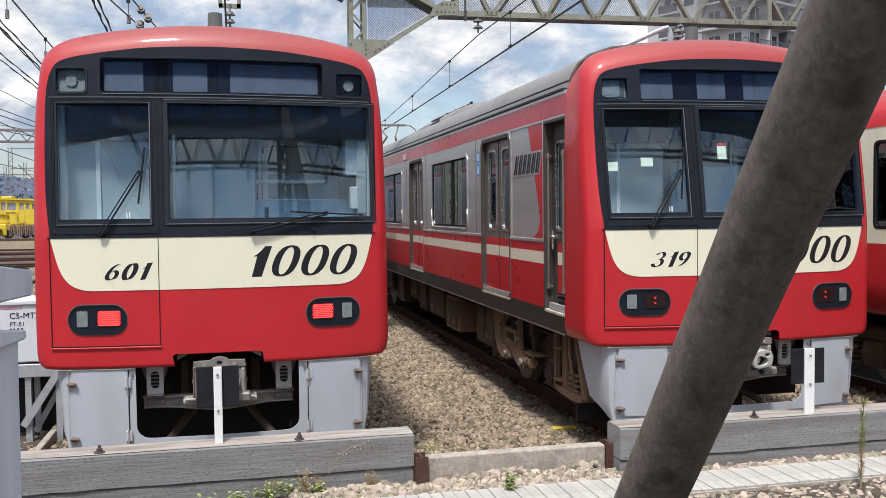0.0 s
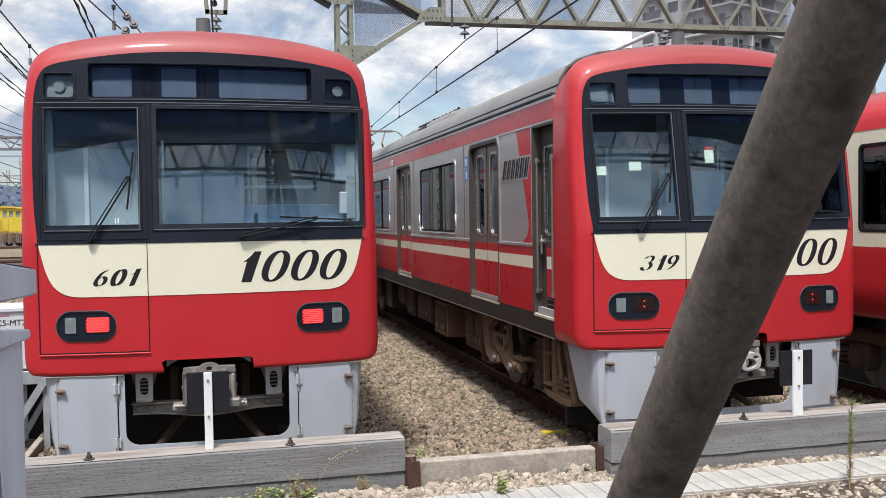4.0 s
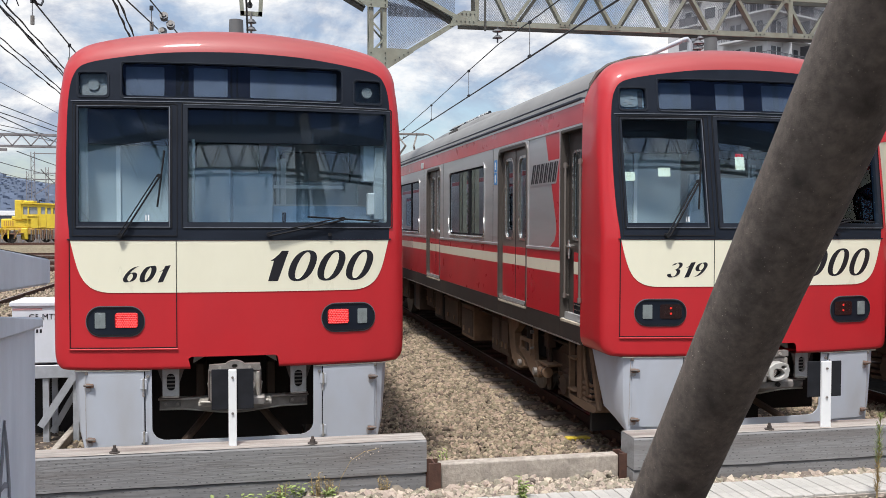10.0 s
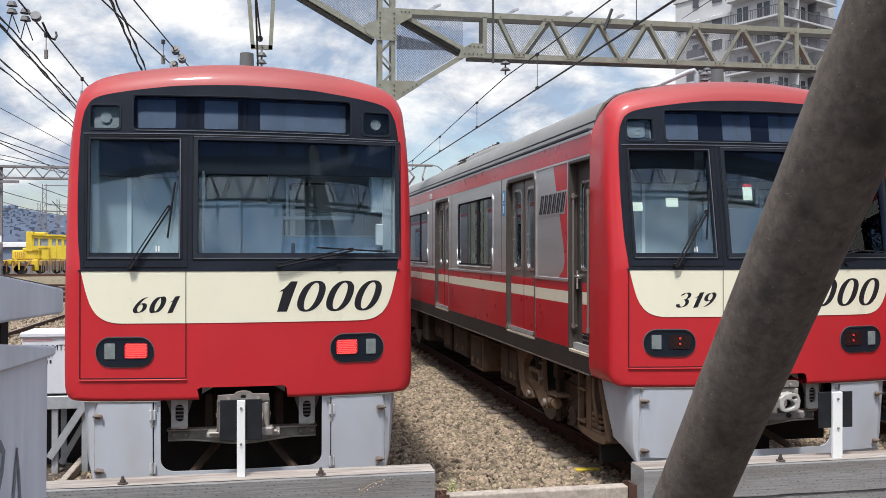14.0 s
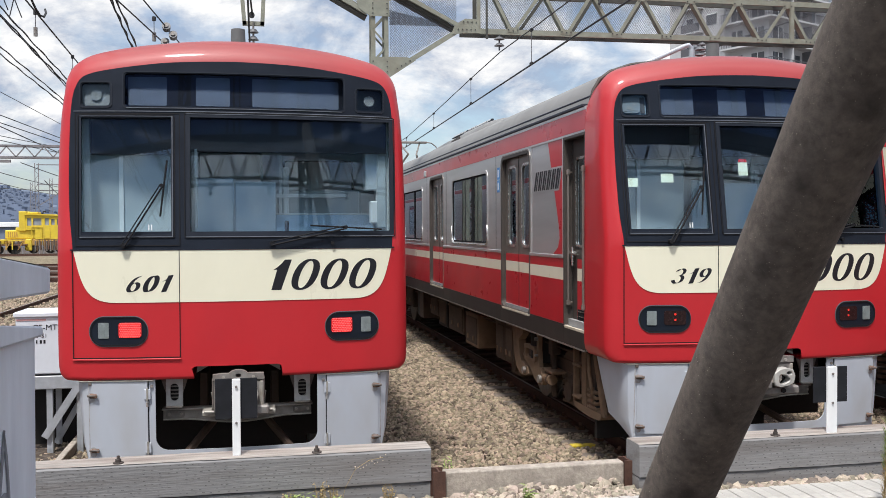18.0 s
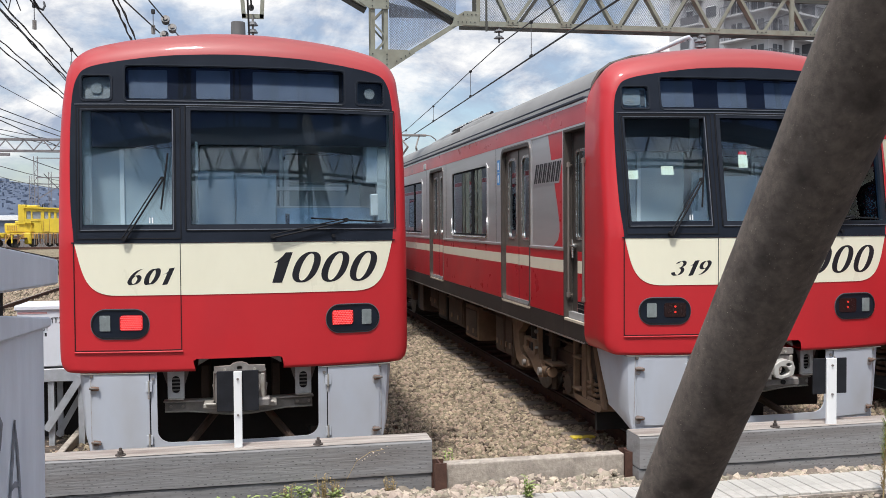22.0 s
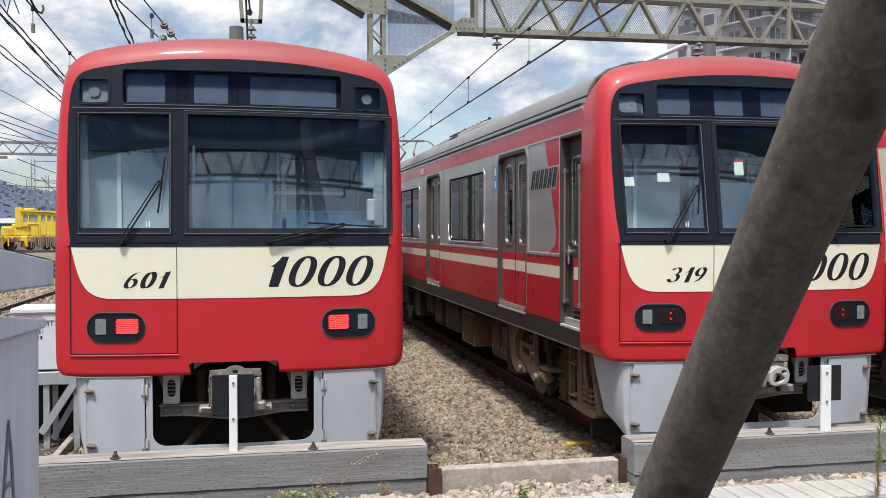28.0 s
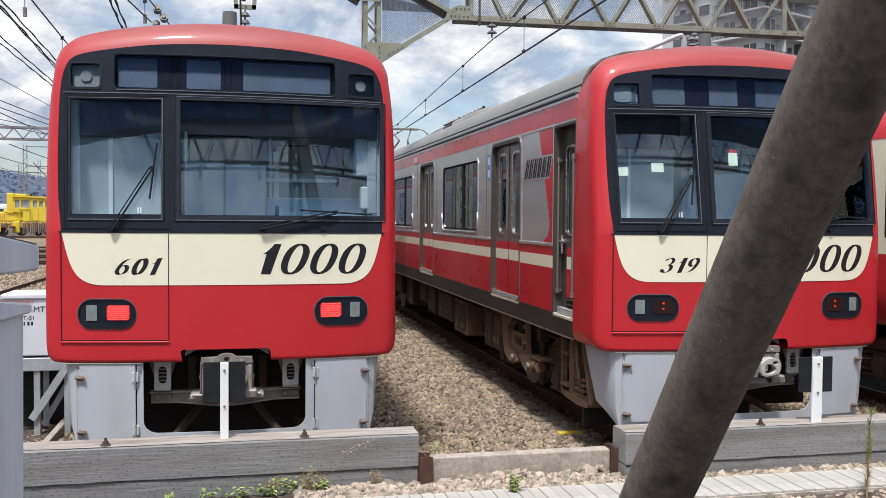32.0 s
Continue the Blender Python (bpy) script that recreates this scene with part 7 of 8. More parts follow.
# bundles and single wires over the yard
for label, a, b, r in (
        ("black feeder cable in a bundle", (-4.69, 19.41, 6.6), (-5.21, 29.42, 6.6), 0.030), ("black feeder cable in a bundle", (-4.86, 20.05, 6.6), (-5.41, 30.11, 6.6), 0.034),
        ("black feeder cable in a bundle", (-4.79, 20.0, 6.5), (-5.38, 30.14, 6.5), 0.026), ("thin carrying wire with droppers", (-4.43, 20.36, 7.0), (-4.79, 28.98, 7.0), 0.020),
        ("black cable over the yard", (-4.99, 20.53, 6.0), (-5.35, 29.46, 6.0), 0.024), ("black cable over the yard", (-5.22, 21.41, 6.0), (-5.56, 30.52, 6.0), 0.024),
        ("thin wire across the yard", (-8.57, 34.19, 7.0), (-8.54, 45.3, 7.0), 0.012), ("thin wire across the yard", (-10.41, 41.2, 7.0), (-9.95, 51.05, 7.0), 0.020),
        ("thin wire across the yard", (-10.26, 40.6, 6.6), (-9.66, 49.62, 6.6), 0.020), ("thin wire across the yard", (-10.06, 39.85, 6.4), (-10.47, 54.32, 6.4), 0.022),
        ("twisted black cable over the yard", (-2.83, 20.41, 7.4), (-3.16, 28.3, 7.4), 0.042), ("twisted black cable over the yard", (-2.72, 20.39, 7.4), (-3.02, 28.19, 7.4), 0.036),
        ("thin carrying wire with insulators", (-2.52, 17.42, 6.6), (-1.80, 23.46, 6.6), 0.016), ("thin carrying wire with insulators", (-2.03, 18.3, 6.8), (-1.51, 24.41, 6.8), 0.016)):
    d = Vector(b) - Vector(a)
    before = (a[1] - (9 if "twisted" in label else -22)) / d.y
    if r > 0.023:
        twisted_cable(label, Vector(a) - d * before, Vector(b) + d * 4.0, r)
    else:
        wire("overhead_wire", label, a, b, r, before=before, after=4.0)
wire("overhead_wire", "thin black wire to the far building", (24.17, 45.0, 15.68), (49.05, 100.0, 29.57), 0.03, before=0.4)
wire("overhead_wire", "thin black wire past the gantry", (8.9, 16.6, 5.45), (15.23, 22.00, 7.82), 0.014, after=1.0)
wire("overhead_wire", "slack black cable hanging from the gantry", (6.95, 16.6, 6.7), (6.80, 16.6, 6.30), 0.03)
for x, y, z in ((-1.66, 22.3, 6.76), (-1.51, 22.3, 6.57), (-1.70, 22.4, 6.42)):
    d = tagged(part("disc_insulator", tube_bm((x, y - 0.06, z + 0.03), (x, y + 0.06, z - 0.03), 0.10, 18, 0.085), PORCELAIN), "round grey disc insulator strung on a wire", "insulator", "disc insulators")
    part("insulator_cap", tube_bm((x, y - 0.10, z + 0.04), (x, y - 0.05, z + 0.03), 0.05, 10), IRONGREY, d)
for x, y, z, h in ((-1.94, 22.34, 6.60, 0.36), (-4.53, 22.35, 6.62, 0.38), (-4.75, 27.8, 6.62, 0.38)):
    c = tagged(part("dropper", tube_bm((x, y, z), (x, y, z + h), 0.010, 5), THINWIRE), "short dropper with a dark clamp", "dropper", "droppers")
    part("dropper_clamp", tube_bm((x, y, z - 0.16), (x, y, z + 0.04), 0.045, 8), IRONGREY, c)
    part("dropper_clamp", tube_bm((x, y, z + h - 0.05), (x, y, z + h + 0.05), 0.045, 8), WIRE, c)
# insulators where the bundle is tied
iso = thing("tie_insulators", pose(-4.72, 20.2, 7.18), "two porcelain insulators holding the cable bundle", "insulator")
for dx, dz in ((0, 0), (0.26, -0.14)):
    for i in range(2):
        part("insulator_disc", tube_bm((dx, 0, dz - 0.15 * i), (dx, 0, dz - 0.15 * i - 0.09), 0.07, 12, 0.11), PORCELAIN, iso)
    for k in (-1, 1):
        part("tie_wire", tube_bm((dx, 0, dz - 0.24), (dx + 0.12 * k, 0.1, dz - 0.62), 0.012, 5), THINWIRE, iso)
part("tie_disc", tube_bm((0.46, -0.04, -0.26), (0.46, 0.06, -0.30), 0.10, 14), PORCELAIN, iso)
part("tie_loop", add_path_tube(bmesh.new(), [(0.50, 0.4, -0.30), (0.55, 0.55, -0.46), (0.60, 0.7, -0.56), (0.65, 0.85, -0.56), (0.66, 1.0, -0.44), (0.62, 1.1, -0.34)], 0.024, 8), WIRE, iso)

# hanging frame under the left arm
hf = thing("hanging_frame", pose(0, 16.5, 0), "pale U-shaped steel frame hanging over the first train", "wire hanger")
for a, b in (((0.06, 7.25), (0.185, 5.62)), ((0.575, 7.25), (0.49, 5.62)), ((0.15, 5.655), (0.525, 5.655))):
    bar(hf, "frame_bar", a, b, 0.07, 0.07, GREEN)
for i in range(3):
    part("insulator_disc", tube_bm((0.335, 0.0, 5.55 - 0.13 * i), (0.335, 0.0, 5.49 - 0.13 * i), 0.05, 14, 0.095), PORCELAIN, hf)
part("insulator_pin", tube_bm((0.335, 0, 5.66), (0.335, 0, 5.0), 0.018, 8), IRONGREY, hf)
part("clamp", tube_bm((0.31, -0.03, 5.80), (0.31, 0.05, 5.80), 0.05, 10), WIRE, hf)
wire("overhead_wire", "black wire held by the hanging frame", (0.32, 16.5, 5.80), (0.16, 13.5, 6.6), 0.016, after=0.6)
wire("overhead_wire", "black wire held by the hanging frame", (0.28, 16.5, 5.05), (0.22, 12.5, 6.6), 0.016, after=0.3)
wire("contact_wire", "black contact wire over the first track", (0.30, 16.5, 5.0), (0.30, 50.0, 4.7), 0.012)

# coach behind the second train, with its current collector
car_d = thing("train_car", pose(BX, BY + 18.35, 0), "stainless train car coupled behind, with a raised current collector", "train", "parked trains")
car_shell(car_d, 18.0, 0.02)
plain_side(car_d, -1, 18.0)
plain_side(car_d, 1, 18.0)
part("near_end_wall", box_bm(-1.38, 1.38, 0.02, 0.06, 0.84, 3.3), STEEL, car_d)
bogie(car_d, 2.6)
bogie(car_d, 15.0)
pan = part("collector_base", box_bm(-0.6, 0.6, 0.3, 1.6, 3.62, 3.70, 0.01), IRONGREY, car_d, "current collector base")
for s in (-1, 1):
    part("collector_arm", tube_bm((s * 0.40, 1.2, 3.70), (s * 0.12, 0.35, 4.22), 0.03, 8), IRONGREY, pan)
    part("collector_arm", tube_bm((s * 0.12, 0.35, 4.22), (s * 0.30, 0.85, 4.58), 0.025, 8), IRONGREY, pan)
    part("collector_horn", add_path_tube(bmesh.new(), [(s * 0.50, 0.85, 4.62), (s * 0.66, 0.85, 4.60), (s * 0.80, 0.85, 4.50), (s * 0.86, 0.85, 4.36)], 0.018, 6), IRONGREY, pan)
part("collector_shoe", box_bm(-0.52, 0.52, 0.78, 0.92, 4.58, 4.64, 0.01), IRONGREY, pan)

# roof units of the second train
def roof_unit(stations, label):
    """A low streamlined housing: one rounded section drawn along the roof, its height given by stations (y, top)."""
    bm = bmesh.new()
    rows = []
    for y, top in stations:
        half = [(0.96, 3.30), (0.93, 3.52), (0.86, top - 0.12), (0.78, top - 0.05), (0.66, top - 0.012), (0.40, top)]
        rows.append([bm.verts.new((x, y, z)) for x, z in [(-x, z) for x, z in half] + half[::-1]])
    for a, b in zip(rows, rows[1:]):
        for k in range(len(a) - 1):
            bm.faces.new((a[k], a[k + 1], b[k + 1], b[k]))
    bm.faces.new(rows[0])
    bm.faces.new(rows[-1][::-1])
    ob = part("air_conditioner", bm, ROOF, car_b, label, smooth=True)
    ob.modifiers.new("edges", "EDGE_SPLIT").split_angle = radians(40)
    return ob


ac = roof_unit([(5.15, 3.60), (5.6, 3.715), (6.15, 3.775), (6.6, 3.805), (6.9, 3.818), (7.6, 3.82), (8.54, 3.815)], "rounded grey roof unit with a studded edge")
ac2 = roof_unit([(8.58, 3.80), (9.94, 3.795), (11.35, 3.765), (12.05, 3.745), (12.12, 3.70)], "long grey roof unit behind the rounded one")
part("end_duct", plate_bm([(8.62, 3.50), (9.12, 3.50), (9.24, 3.69), (8.62, 3.72)], [], lambda u, v: Vector((-0.985, u - 0.55, v - 0.06)), (0.03, 0, 0)), JAMB, ac2)
for unit, y0, y1 in ((ac, 6.88, 8.5), (ac2, 8.62, 9.96)):
    part("stud_rail", box_bm(-0.70, -0.66, y0, y1, 3.80, 3.816), CABDARK, unit)
    for k in range(int((y1 - y0) / 0.27)):
        y = y0 + 0.27 * k
        part("rail_stud", box_bm(-0.70, -0.66, y, y + 0.07, 3.812, 3.838, 0.008), CABDARK, unit)
        part("rail_pad", box_bm(-0.71, -0.67, y + 0.08, y + 0.26, 3.812, 3.832), WHITE, unit)
part("roof_step", box_bm(-0.85, 0.85, 12.2, 14.2, 3.40, 3.68, 0.06, 3), ROOF, car_b, "low grey roof box")

# bent pipe rail between the second and the third track
ip = thing("pipe_bracket", pose(6.94, 13.1, 0), "pale bent pipe rail on a post between the tracks", "pipe rail")
part("post", tube_bm((0, 0, GROUND), (0, 0, 4.76), 0.045, 12), GALV, ip)
part("bent_rail", add_path_tube(bmesh.new(), [(0, 0, 4.72), (-0.01, 0, 4.79), (-0.05, 0, 4.83), (-0.11, 0, 4.815), (-0.78, 0, 4.52), (-1.0, 0, 4.425)], 0.036, 12), GALV, ip)
part("lower_rail", tube_bm((-0.02, 0, 4.60), (-0.86, 0, 4.33), 0.012, 8), GALV, ip)
insulator(ip, 0.13, 0.0, 4.86, 3, 0.075, 0.085)

# equipment box on a stand beside the first train


def lettering(name, text, size, m, mat, owner, label=""):
    cu = bpy.data.curves.new(name, "FONT")
    cu.body, cu.size, cu.extrude = text, size, 0.001
    tmp = bpy.data.objects.new(name, cu)
    me = bpy.data.meshes.new_from_object(tmp)
    bpy.data.objects.remove(tmp)
    me.name = name
    me.materials.append(mat)
    ob = new(name, me)
    ob.parent = owner
    ob.matrix_basis = m
    if label:
        ob["label"] = label
    return ob


eb = thing("equipment_box", pose(-1.80, 10.3, 0), "bluish white equipment box on a grey steel stand", "equipment box")
part("box_body", box_bm(-0.32, 0.32, 0.0, 0.55, 0.52, 1.13, 0.012), BOXWHITE, eb)
part("box_lid", box_bm(-0.34, 0.34, -0.02, 0.57, 1.12, 1.175, 0.012), BOXWHITE, eb)
part("warning_strip", box_bm(-0.31, -0.02, -0.004, -0.0005, 1.085, 1.105), material("faded_red_print", (0.55, 0.30, 0.30), 0.7, vary=0.2), eb)
lettering("box_lettering", "C5-MT2", 0.085, pose(-0.155, -0.003, 0.985, 90, 0, 0), DIGIT, eb, "black letters C5-MT2")
lettering("box_lettering", "FT-51", 0.062, pose(-0.155, -0.003, 0.905, 90, 0, 0), DIGIT, eb, "small black letters FT-51")
for k, w in enumerate((0.020, 0.012, 0.020, 0.020)):
    part("printed_bar", box_bm(-0.155 + 0.036 * k, -0.155 + w + 0.036 * k, -0.003, -0.0005, 0.845, 0.882), DIGIT, eb)
st = part("stand_top", box_bm(-0.36, 0.36, 0.0, 0.55, 0.36, 0.50, 0.006), GALV, eb)
for x in (-0.33, 0.0, 0.30):
    part("stand_leg", box_bm(x - 0.03, x + 0.03, 0.02, 0.08, GROUND, 0.40), GALV, eb)
    part("stand_leg", box_bm(x - 0.03, x + 0.03, 0.47, 0.53, GROUND, 0.40), GALV, eb)
bar(eb, "diagonal_brace", (0.30, 0.40), (-0.05, -0.15), 0.075, 0.02, GALV, -0.01)
bar(eb, "diagonal_brace", (0.36, 0.36), (0.0, -0.28), 0.06, 0.02, GALV, 0.30)
part("stand_backing", box_bm(-0.34, 0.34, 0.50, 0.53, GROUND, 0.38), UNDERDARK, eb)
ob = part("edge_board", box_bm(-1.615, -1.545, 8.3, 11.6, GROUND - 0.03, GROUND + 0.10, 0.008), CONCRETE)
tagged(ob, "narrow pale concrete edging board beside the train", "edging", kind="structure")

# faded hand-painted lettering on the cabinet, in thin brush strokes


def brush(pts, width):
    bm = bmesh.new()
    rows = []
    for i, (y, z) in enumerate(pts):
        y0, z0 = pts[max(i - 1, 0)]
        y1, z1 = pts[min(i + 1, len(pts) - 1)]
        d = Vector((y1 - y0, z1 - z0)).normalized()
        w = width * (0.55 + 0.45 * math.sin(math.pi * (i + 0.6) / len(pts))) / 2
        rows.append([bm.verts.new((-0.0106, y - d.y * w, z + d.x * w)), bm.verts.new((-0.0106, y + d.y * w, z - d.x * w))])
    for p, q in zip(rows, rows[1:]):
        bm.faces.new((p[0], p[1], q[1], q[0]))
    return bm


for pts, w in (([(-0.372, 1.690), (-0.360, 1.718), (-0.337, 1.734), (-0.313, 1.736), (-0.297, 1.720), (-0.305, 1.692), (-0.330, 1.650), (-0.352, 1.610), (-0.370, 1.572)], 0.014),
               ([(-0.370, 1.574), (-0.345, 1.580), (-0.318, 1.570), (-0.290, 1.566)], 0.012),
               ([(-0.234, 1.716), (-0.244, 1.670), (-0.256, 1.620), (-0.272, 1.560)], 0.013), ([(-0.236, 1.712), (-0.224, 1.670), (-0.214, 1.615), (-0.206, 1.556)], 0.012),
               ([(-0.262, 1.612), (-0.238, 1.616), (-0.215, 1.610)], 0.010),
               ([(-0.480, 1.738), (-0.476, 1.690), (-0.470, 1.630), (-0.466, 1.565)], 0.014), ([(-0.421, 1.736), (-0.442, 1.700), (-0.458, 1.660), (-0.466, 1.648)], 0.012), ([(-0.462, 1.655), (-0.442, 1.620), (-0.424, 1.575)], 0.011)):
    part("painted_stroke", brush(pts, w), PENCIL, cb)

# weeds


def leaf_clump(name, label, x, y, spread, height, count, mat, seed, leaf=0.03, upright=0.4):
    rng = random.Random(seed)
    th = thing(name, pose(x, y, FRONT), label, "weed", "weeds")
    bm = bmesh.new()
    lf = bmesh.new()
    for i in range(count):
        a, r = rng.uniform(0, 6.28), spread * rng.random() ** 0.6
        base = Vector((r * 0.5 * math.cos(a), r * 0.5 * math.sin(a) * 0.5, 0))
        h = height * rng.uniform(0.5, 1.0)
        tip = Vector((r * math.cos(a), r * math.sin(a) * 0.5, h))
        add_tube(bm, base, tip, 0.0025, 4, 0.001)
        for k in range(5):
            p = base.lerp(tip, 0.3 + 0.16 * k)
            b = rng.uniform(0, 6.28)
            d = Vector((math.cos(b), math.sin(b), rng.uniform(-0.1, upright + 0.4))).normalized()
            s = d.cross(Vector((0, 0, 1))).normalized()
            L = leaf * rng.uniform(0.6, 1.3)
            v = [lf.verts.new(q) for q in (p, p + d * L * 0.5 + s * L * 0.26, p + d * L + Vector((0, 0, -0.2 * L)), p + d * L * 0.5 - s * L * 0.26)]
            lf.faces.new(v)
    tagged(part("stem_tuft", bm, DRY if mat is DRY else WEED, th), kind="stuff")
    tagged(part("leaves", lf, mat, th), kind="stuff")
    return th


for k, (x, y, s, h, n) in enumerate(((0.52, 6.56, 0.13, 0.11, 12), (0.28, 6.54, 0.12, 0.08, 8), (0.08, 6.56, 0.07, 0.06, 5), (0.68, 6.60, 0.09, 0.13, 9), (-0.14, 6.50, 0.06, 0.06, 5), (0.90, 6.58, 0.08, 0.08, 6))):
    leaf_clump("weed", "low leafy green weed at the foot of the timber", x, y, s, h, n, WEED, 30 + k, 0.048)
leaf_clump("weed", "young upright green weed beside the trough", 2.215, 6.24, 0.045, 0.20, 12, WEED, 41, 0.05)
leaf_clump("weed", "small green tuft beside the steel stub", 1.72, 6.75, 0.06, 0.28, 12, WEED, 42, 0.035)
leaf_clump("weed", "small green weed before the trough lids", 2.62, 5.80, 0.09, 0.07, 10, WEED, 45, 0.04)
leaf_clump("weed", "small green weed before the trough lids", 3.05, 5.80, 0.09, 0.07, 10, WEED, 46, 0.04)
for k, (x, y, h) in enumerate(((0.88, 6.62, 0.16), (1.28, 6.62, 0.14), (0.80, 6.60, 0.20), (0.55, 6.60, 0.13))):
    leaf_clump("dry_weed", "dry brown weed against the timber", x, y, 0.06, h, 14, DRY, 50 + k, 0.022, 1.2)
sk = thing("dry_stalk", pose(0.93, 6.60, FRONT), "thin dry flowering stalk leaning over the timber", "weed", "weeds")
part("stem", add_path_tube(bmesh.new(), [(0, 0, 0), (0.03, -0.02, 0.14), (0.10, -0.03, 0.27), (0.20, -0.03, 0.33), (0.30, -0.03, 0.345)], 0.0018, 5), DRY, sk)
rnd = random.Random(8)
for i in range(12):
    t = i / 11
    p = Vector((0.10 + 0.22 * t, -0.03 + rnd.uniform(-0.01, 0.01), 0.27 + 0.075 * t + rnd.uniform(-0.02, 0.02)))
    bm = bmesh.new()
    bmesh.ops.create_icosphere(bm, subdivisions=1, radius=0.004 if i % 3 else 0.007, matrix=Matrix.Translation(p))
    part("seed_head", bm, STONEPALE, sk)
tall = thing("tall_weed", pose(4.66, 5.72, FRONT), "tall thin weed, green above and brown below", "weed", "weeds")
part("stem", tube_bm((0, 0, 0), (0.02, 0, 0.62), 0.006, 6, 0.002), DRY, tall)
for nm, mat, z0, z1, n, L in (("upper_leaves", WEED, 0.26, 0.62, 210, 0.075), ("lower_leaves", DRY, 0.06, 0.34, 150, 0.07)):
    rng = random.Random(len(nm))
    lf = bmesh.new()
    for i in range(n):
        z = rng.uniform(z0, z1)
        b = rng.uniform(0, 6.28)
        d = Vector((math.cos(b) * 0.6, math.sin(b) * 0.6, 0.8)).normalized()
        s = d.cross(Vector((0, 0, 1))).normalized()
        p = Vector((0.02 * z / 0.62, 0, z))
        l2 = L * rng.uniform(0.5, 1.1)
        lf.faces.new([lf.verts.new(q) for q in (p, p + d * l2 * 0.5 + s * 0.0022, p + d * l2, p + d * l2 * 0.5 - s * 0.0022)])
    tagged(part(nm, lf, mat, tall), kind="stuff")

# ---- the yard and the town behind ----
track(-5.65, 9.0, 60, "rusty yard track with a worn rail head", sleepers=False)
stones("ballast_stones", 16000, (-11.0, -4.4, 22.0, 46.0), (0.035, 0.065), STONE, "pale brown ballast round the yard track", 41, lambda x, y: np.full_like(x, GROUND + 0.01))


def far_track(x, y, turn, length, label):
    tr = thing("railway_track", pose(x, y, 0, 0, 0, turn), label, "track", "yard tracks", "structure")
    for s in (-1, 1):
        bm = bmesh.new()
        rail_profile(bm, s * 0.7525, 0, length, RAIL_TOP)
        part("rail", bm, RAILSIDE, tr)
    part("track_bed", box_bm(-1.3, 1.3, 0, length, GROUND, GROUND + 0.02), SLEEPER, tr)
    return tr


for y in (44, 50, 57, 64, 71):
    far_track(-60 + (y - 44) * 0.4, y + 4, -94, 62, "rusty track curving across the yard")

# low ballast bank that carries the maintenance track
bm = bmesh.new()
bank = [(65.2, GROUND - 0.05), (65.7, 0.12), (66.3, 0.26), (74.0, 0.30), (77.0, GROUND - 0.05)]
ends = [[bm.verts.new((x, y, z)) for y, z in bank] for x in (-62, -30, -8)]
for a, b in zip(ends, ends[1:]):
    for k in range(len(bank) - 1):
        bm.faces.new((a[k], b[k], b[k + 1], a[k + 1]))
tagged(part("embankment", bm, STONE), "low brown ballast bank under the maintenance track", "ground", kind="structure")
for y in (66.9, 68.3):
    tagged(part("rail", box_bm(-62, -8, y - 0.035, y + 0.035, 0.30, 0.43), RAILSIDE), "rusty rail on the ballast bank", "rail", kind="structure")
ym = thing("track_machine", pose(-14.95, 70, 0), "yellow rail maintenance machine with a boxy cab", "track machine")
part("chassis", box_bm(-2.6, 1.9, -1.0, 1.0, 0.98, 1.42, 0.05), WAGON, ym)
part("front_tank", box_bm(-0.75, -0.28, -1.08, -0.7, 0.62, 1.44, 0.06), MACHINE, ym)
hood = part("engine_hood", box_bm(-2.10, 0.35, -0.85, 0.85, 1.44, 2.10, 0.08, 2), MACHINE, ym)
part("hood_step", box_bm(-1.40, 0.30, -0.88, 0.80, 2.02, 2.28, 0.06, 2), MACHINE, hood)
for i in range(5):
    part("hood_louvre", box_bm(-1.9 + 0.14 * i, -1.83 + 0.14 * i, -0.87, -0.84, 1.58, 1.95), WAGON, hood)
part("intake_tower", box_bm(-1.16, -0.68, -0.95, 0.6, 2.0, 3.43, 0.05, 2), MACHINE, ym)
cabm = part("machine_cab", plate_bm([(-0.68, 2.1), (-0.10, 2.1), (-0.06, 1.44), (1.9, 1.44), (1.9, 3.02), (1.2, 3.14), (-0.68, 3.20)], [rounded(-0.60, 2.40, -0.30, 2.95, 0.04), rounded(-0.20, 2.42, 0.36, 2.93, 0.05), rounded(0.58, 2.42, 0.86, 2.93, 0.05), rounded(1.00, 2.44, 1.24, 2.88, 0.05), rounded(1.40, 2.44, 1.70, 2.86, 0.05)], lambda u, v: Vector((u, -1.0, v)), (0, 0.06, 0)), MACHINE, ym)
part("cab_back", box_bm(-0.68, 1.9, 0.9, 0.96, 1.44, 3.05), MACHINE, cabm)
part("cab_roof", plate_bm([(-0.78, 3.17), (1.22, 3.10), (1.98, 2.99), (1.98, 3.08), (1.22, 3.20), (-0.78, 3.27)], [], lambda u, v: Vector((u, -1.12, v)), (0, 2.15, 0)), MACHINE, ym)
part("roof_box", box_bm(-0.62, 0.10, -0.8, 0.2, 3.24, 3.38, 0.04), MACHINE, ym)
part("exhaust", add_path_tube(bmesh.new(), [(0.30, -0.3, 3.2), (0.34, -0.3, 3.42), (0.52, -0.3, 3.40)], 0.05, 8), UNDERDARK, ym)
part("cab_glass", box_bm(-0.64, 1.84, -0.93, -0.92, 2.36, 2.98), PALEGLASS, cabm)
part("cab_door_outline", strip_loop(bmesh.new(), 0.50, 1.50, 0.94, 3.02, 0.03, -1.015, 0.02), WAGON, cabm)
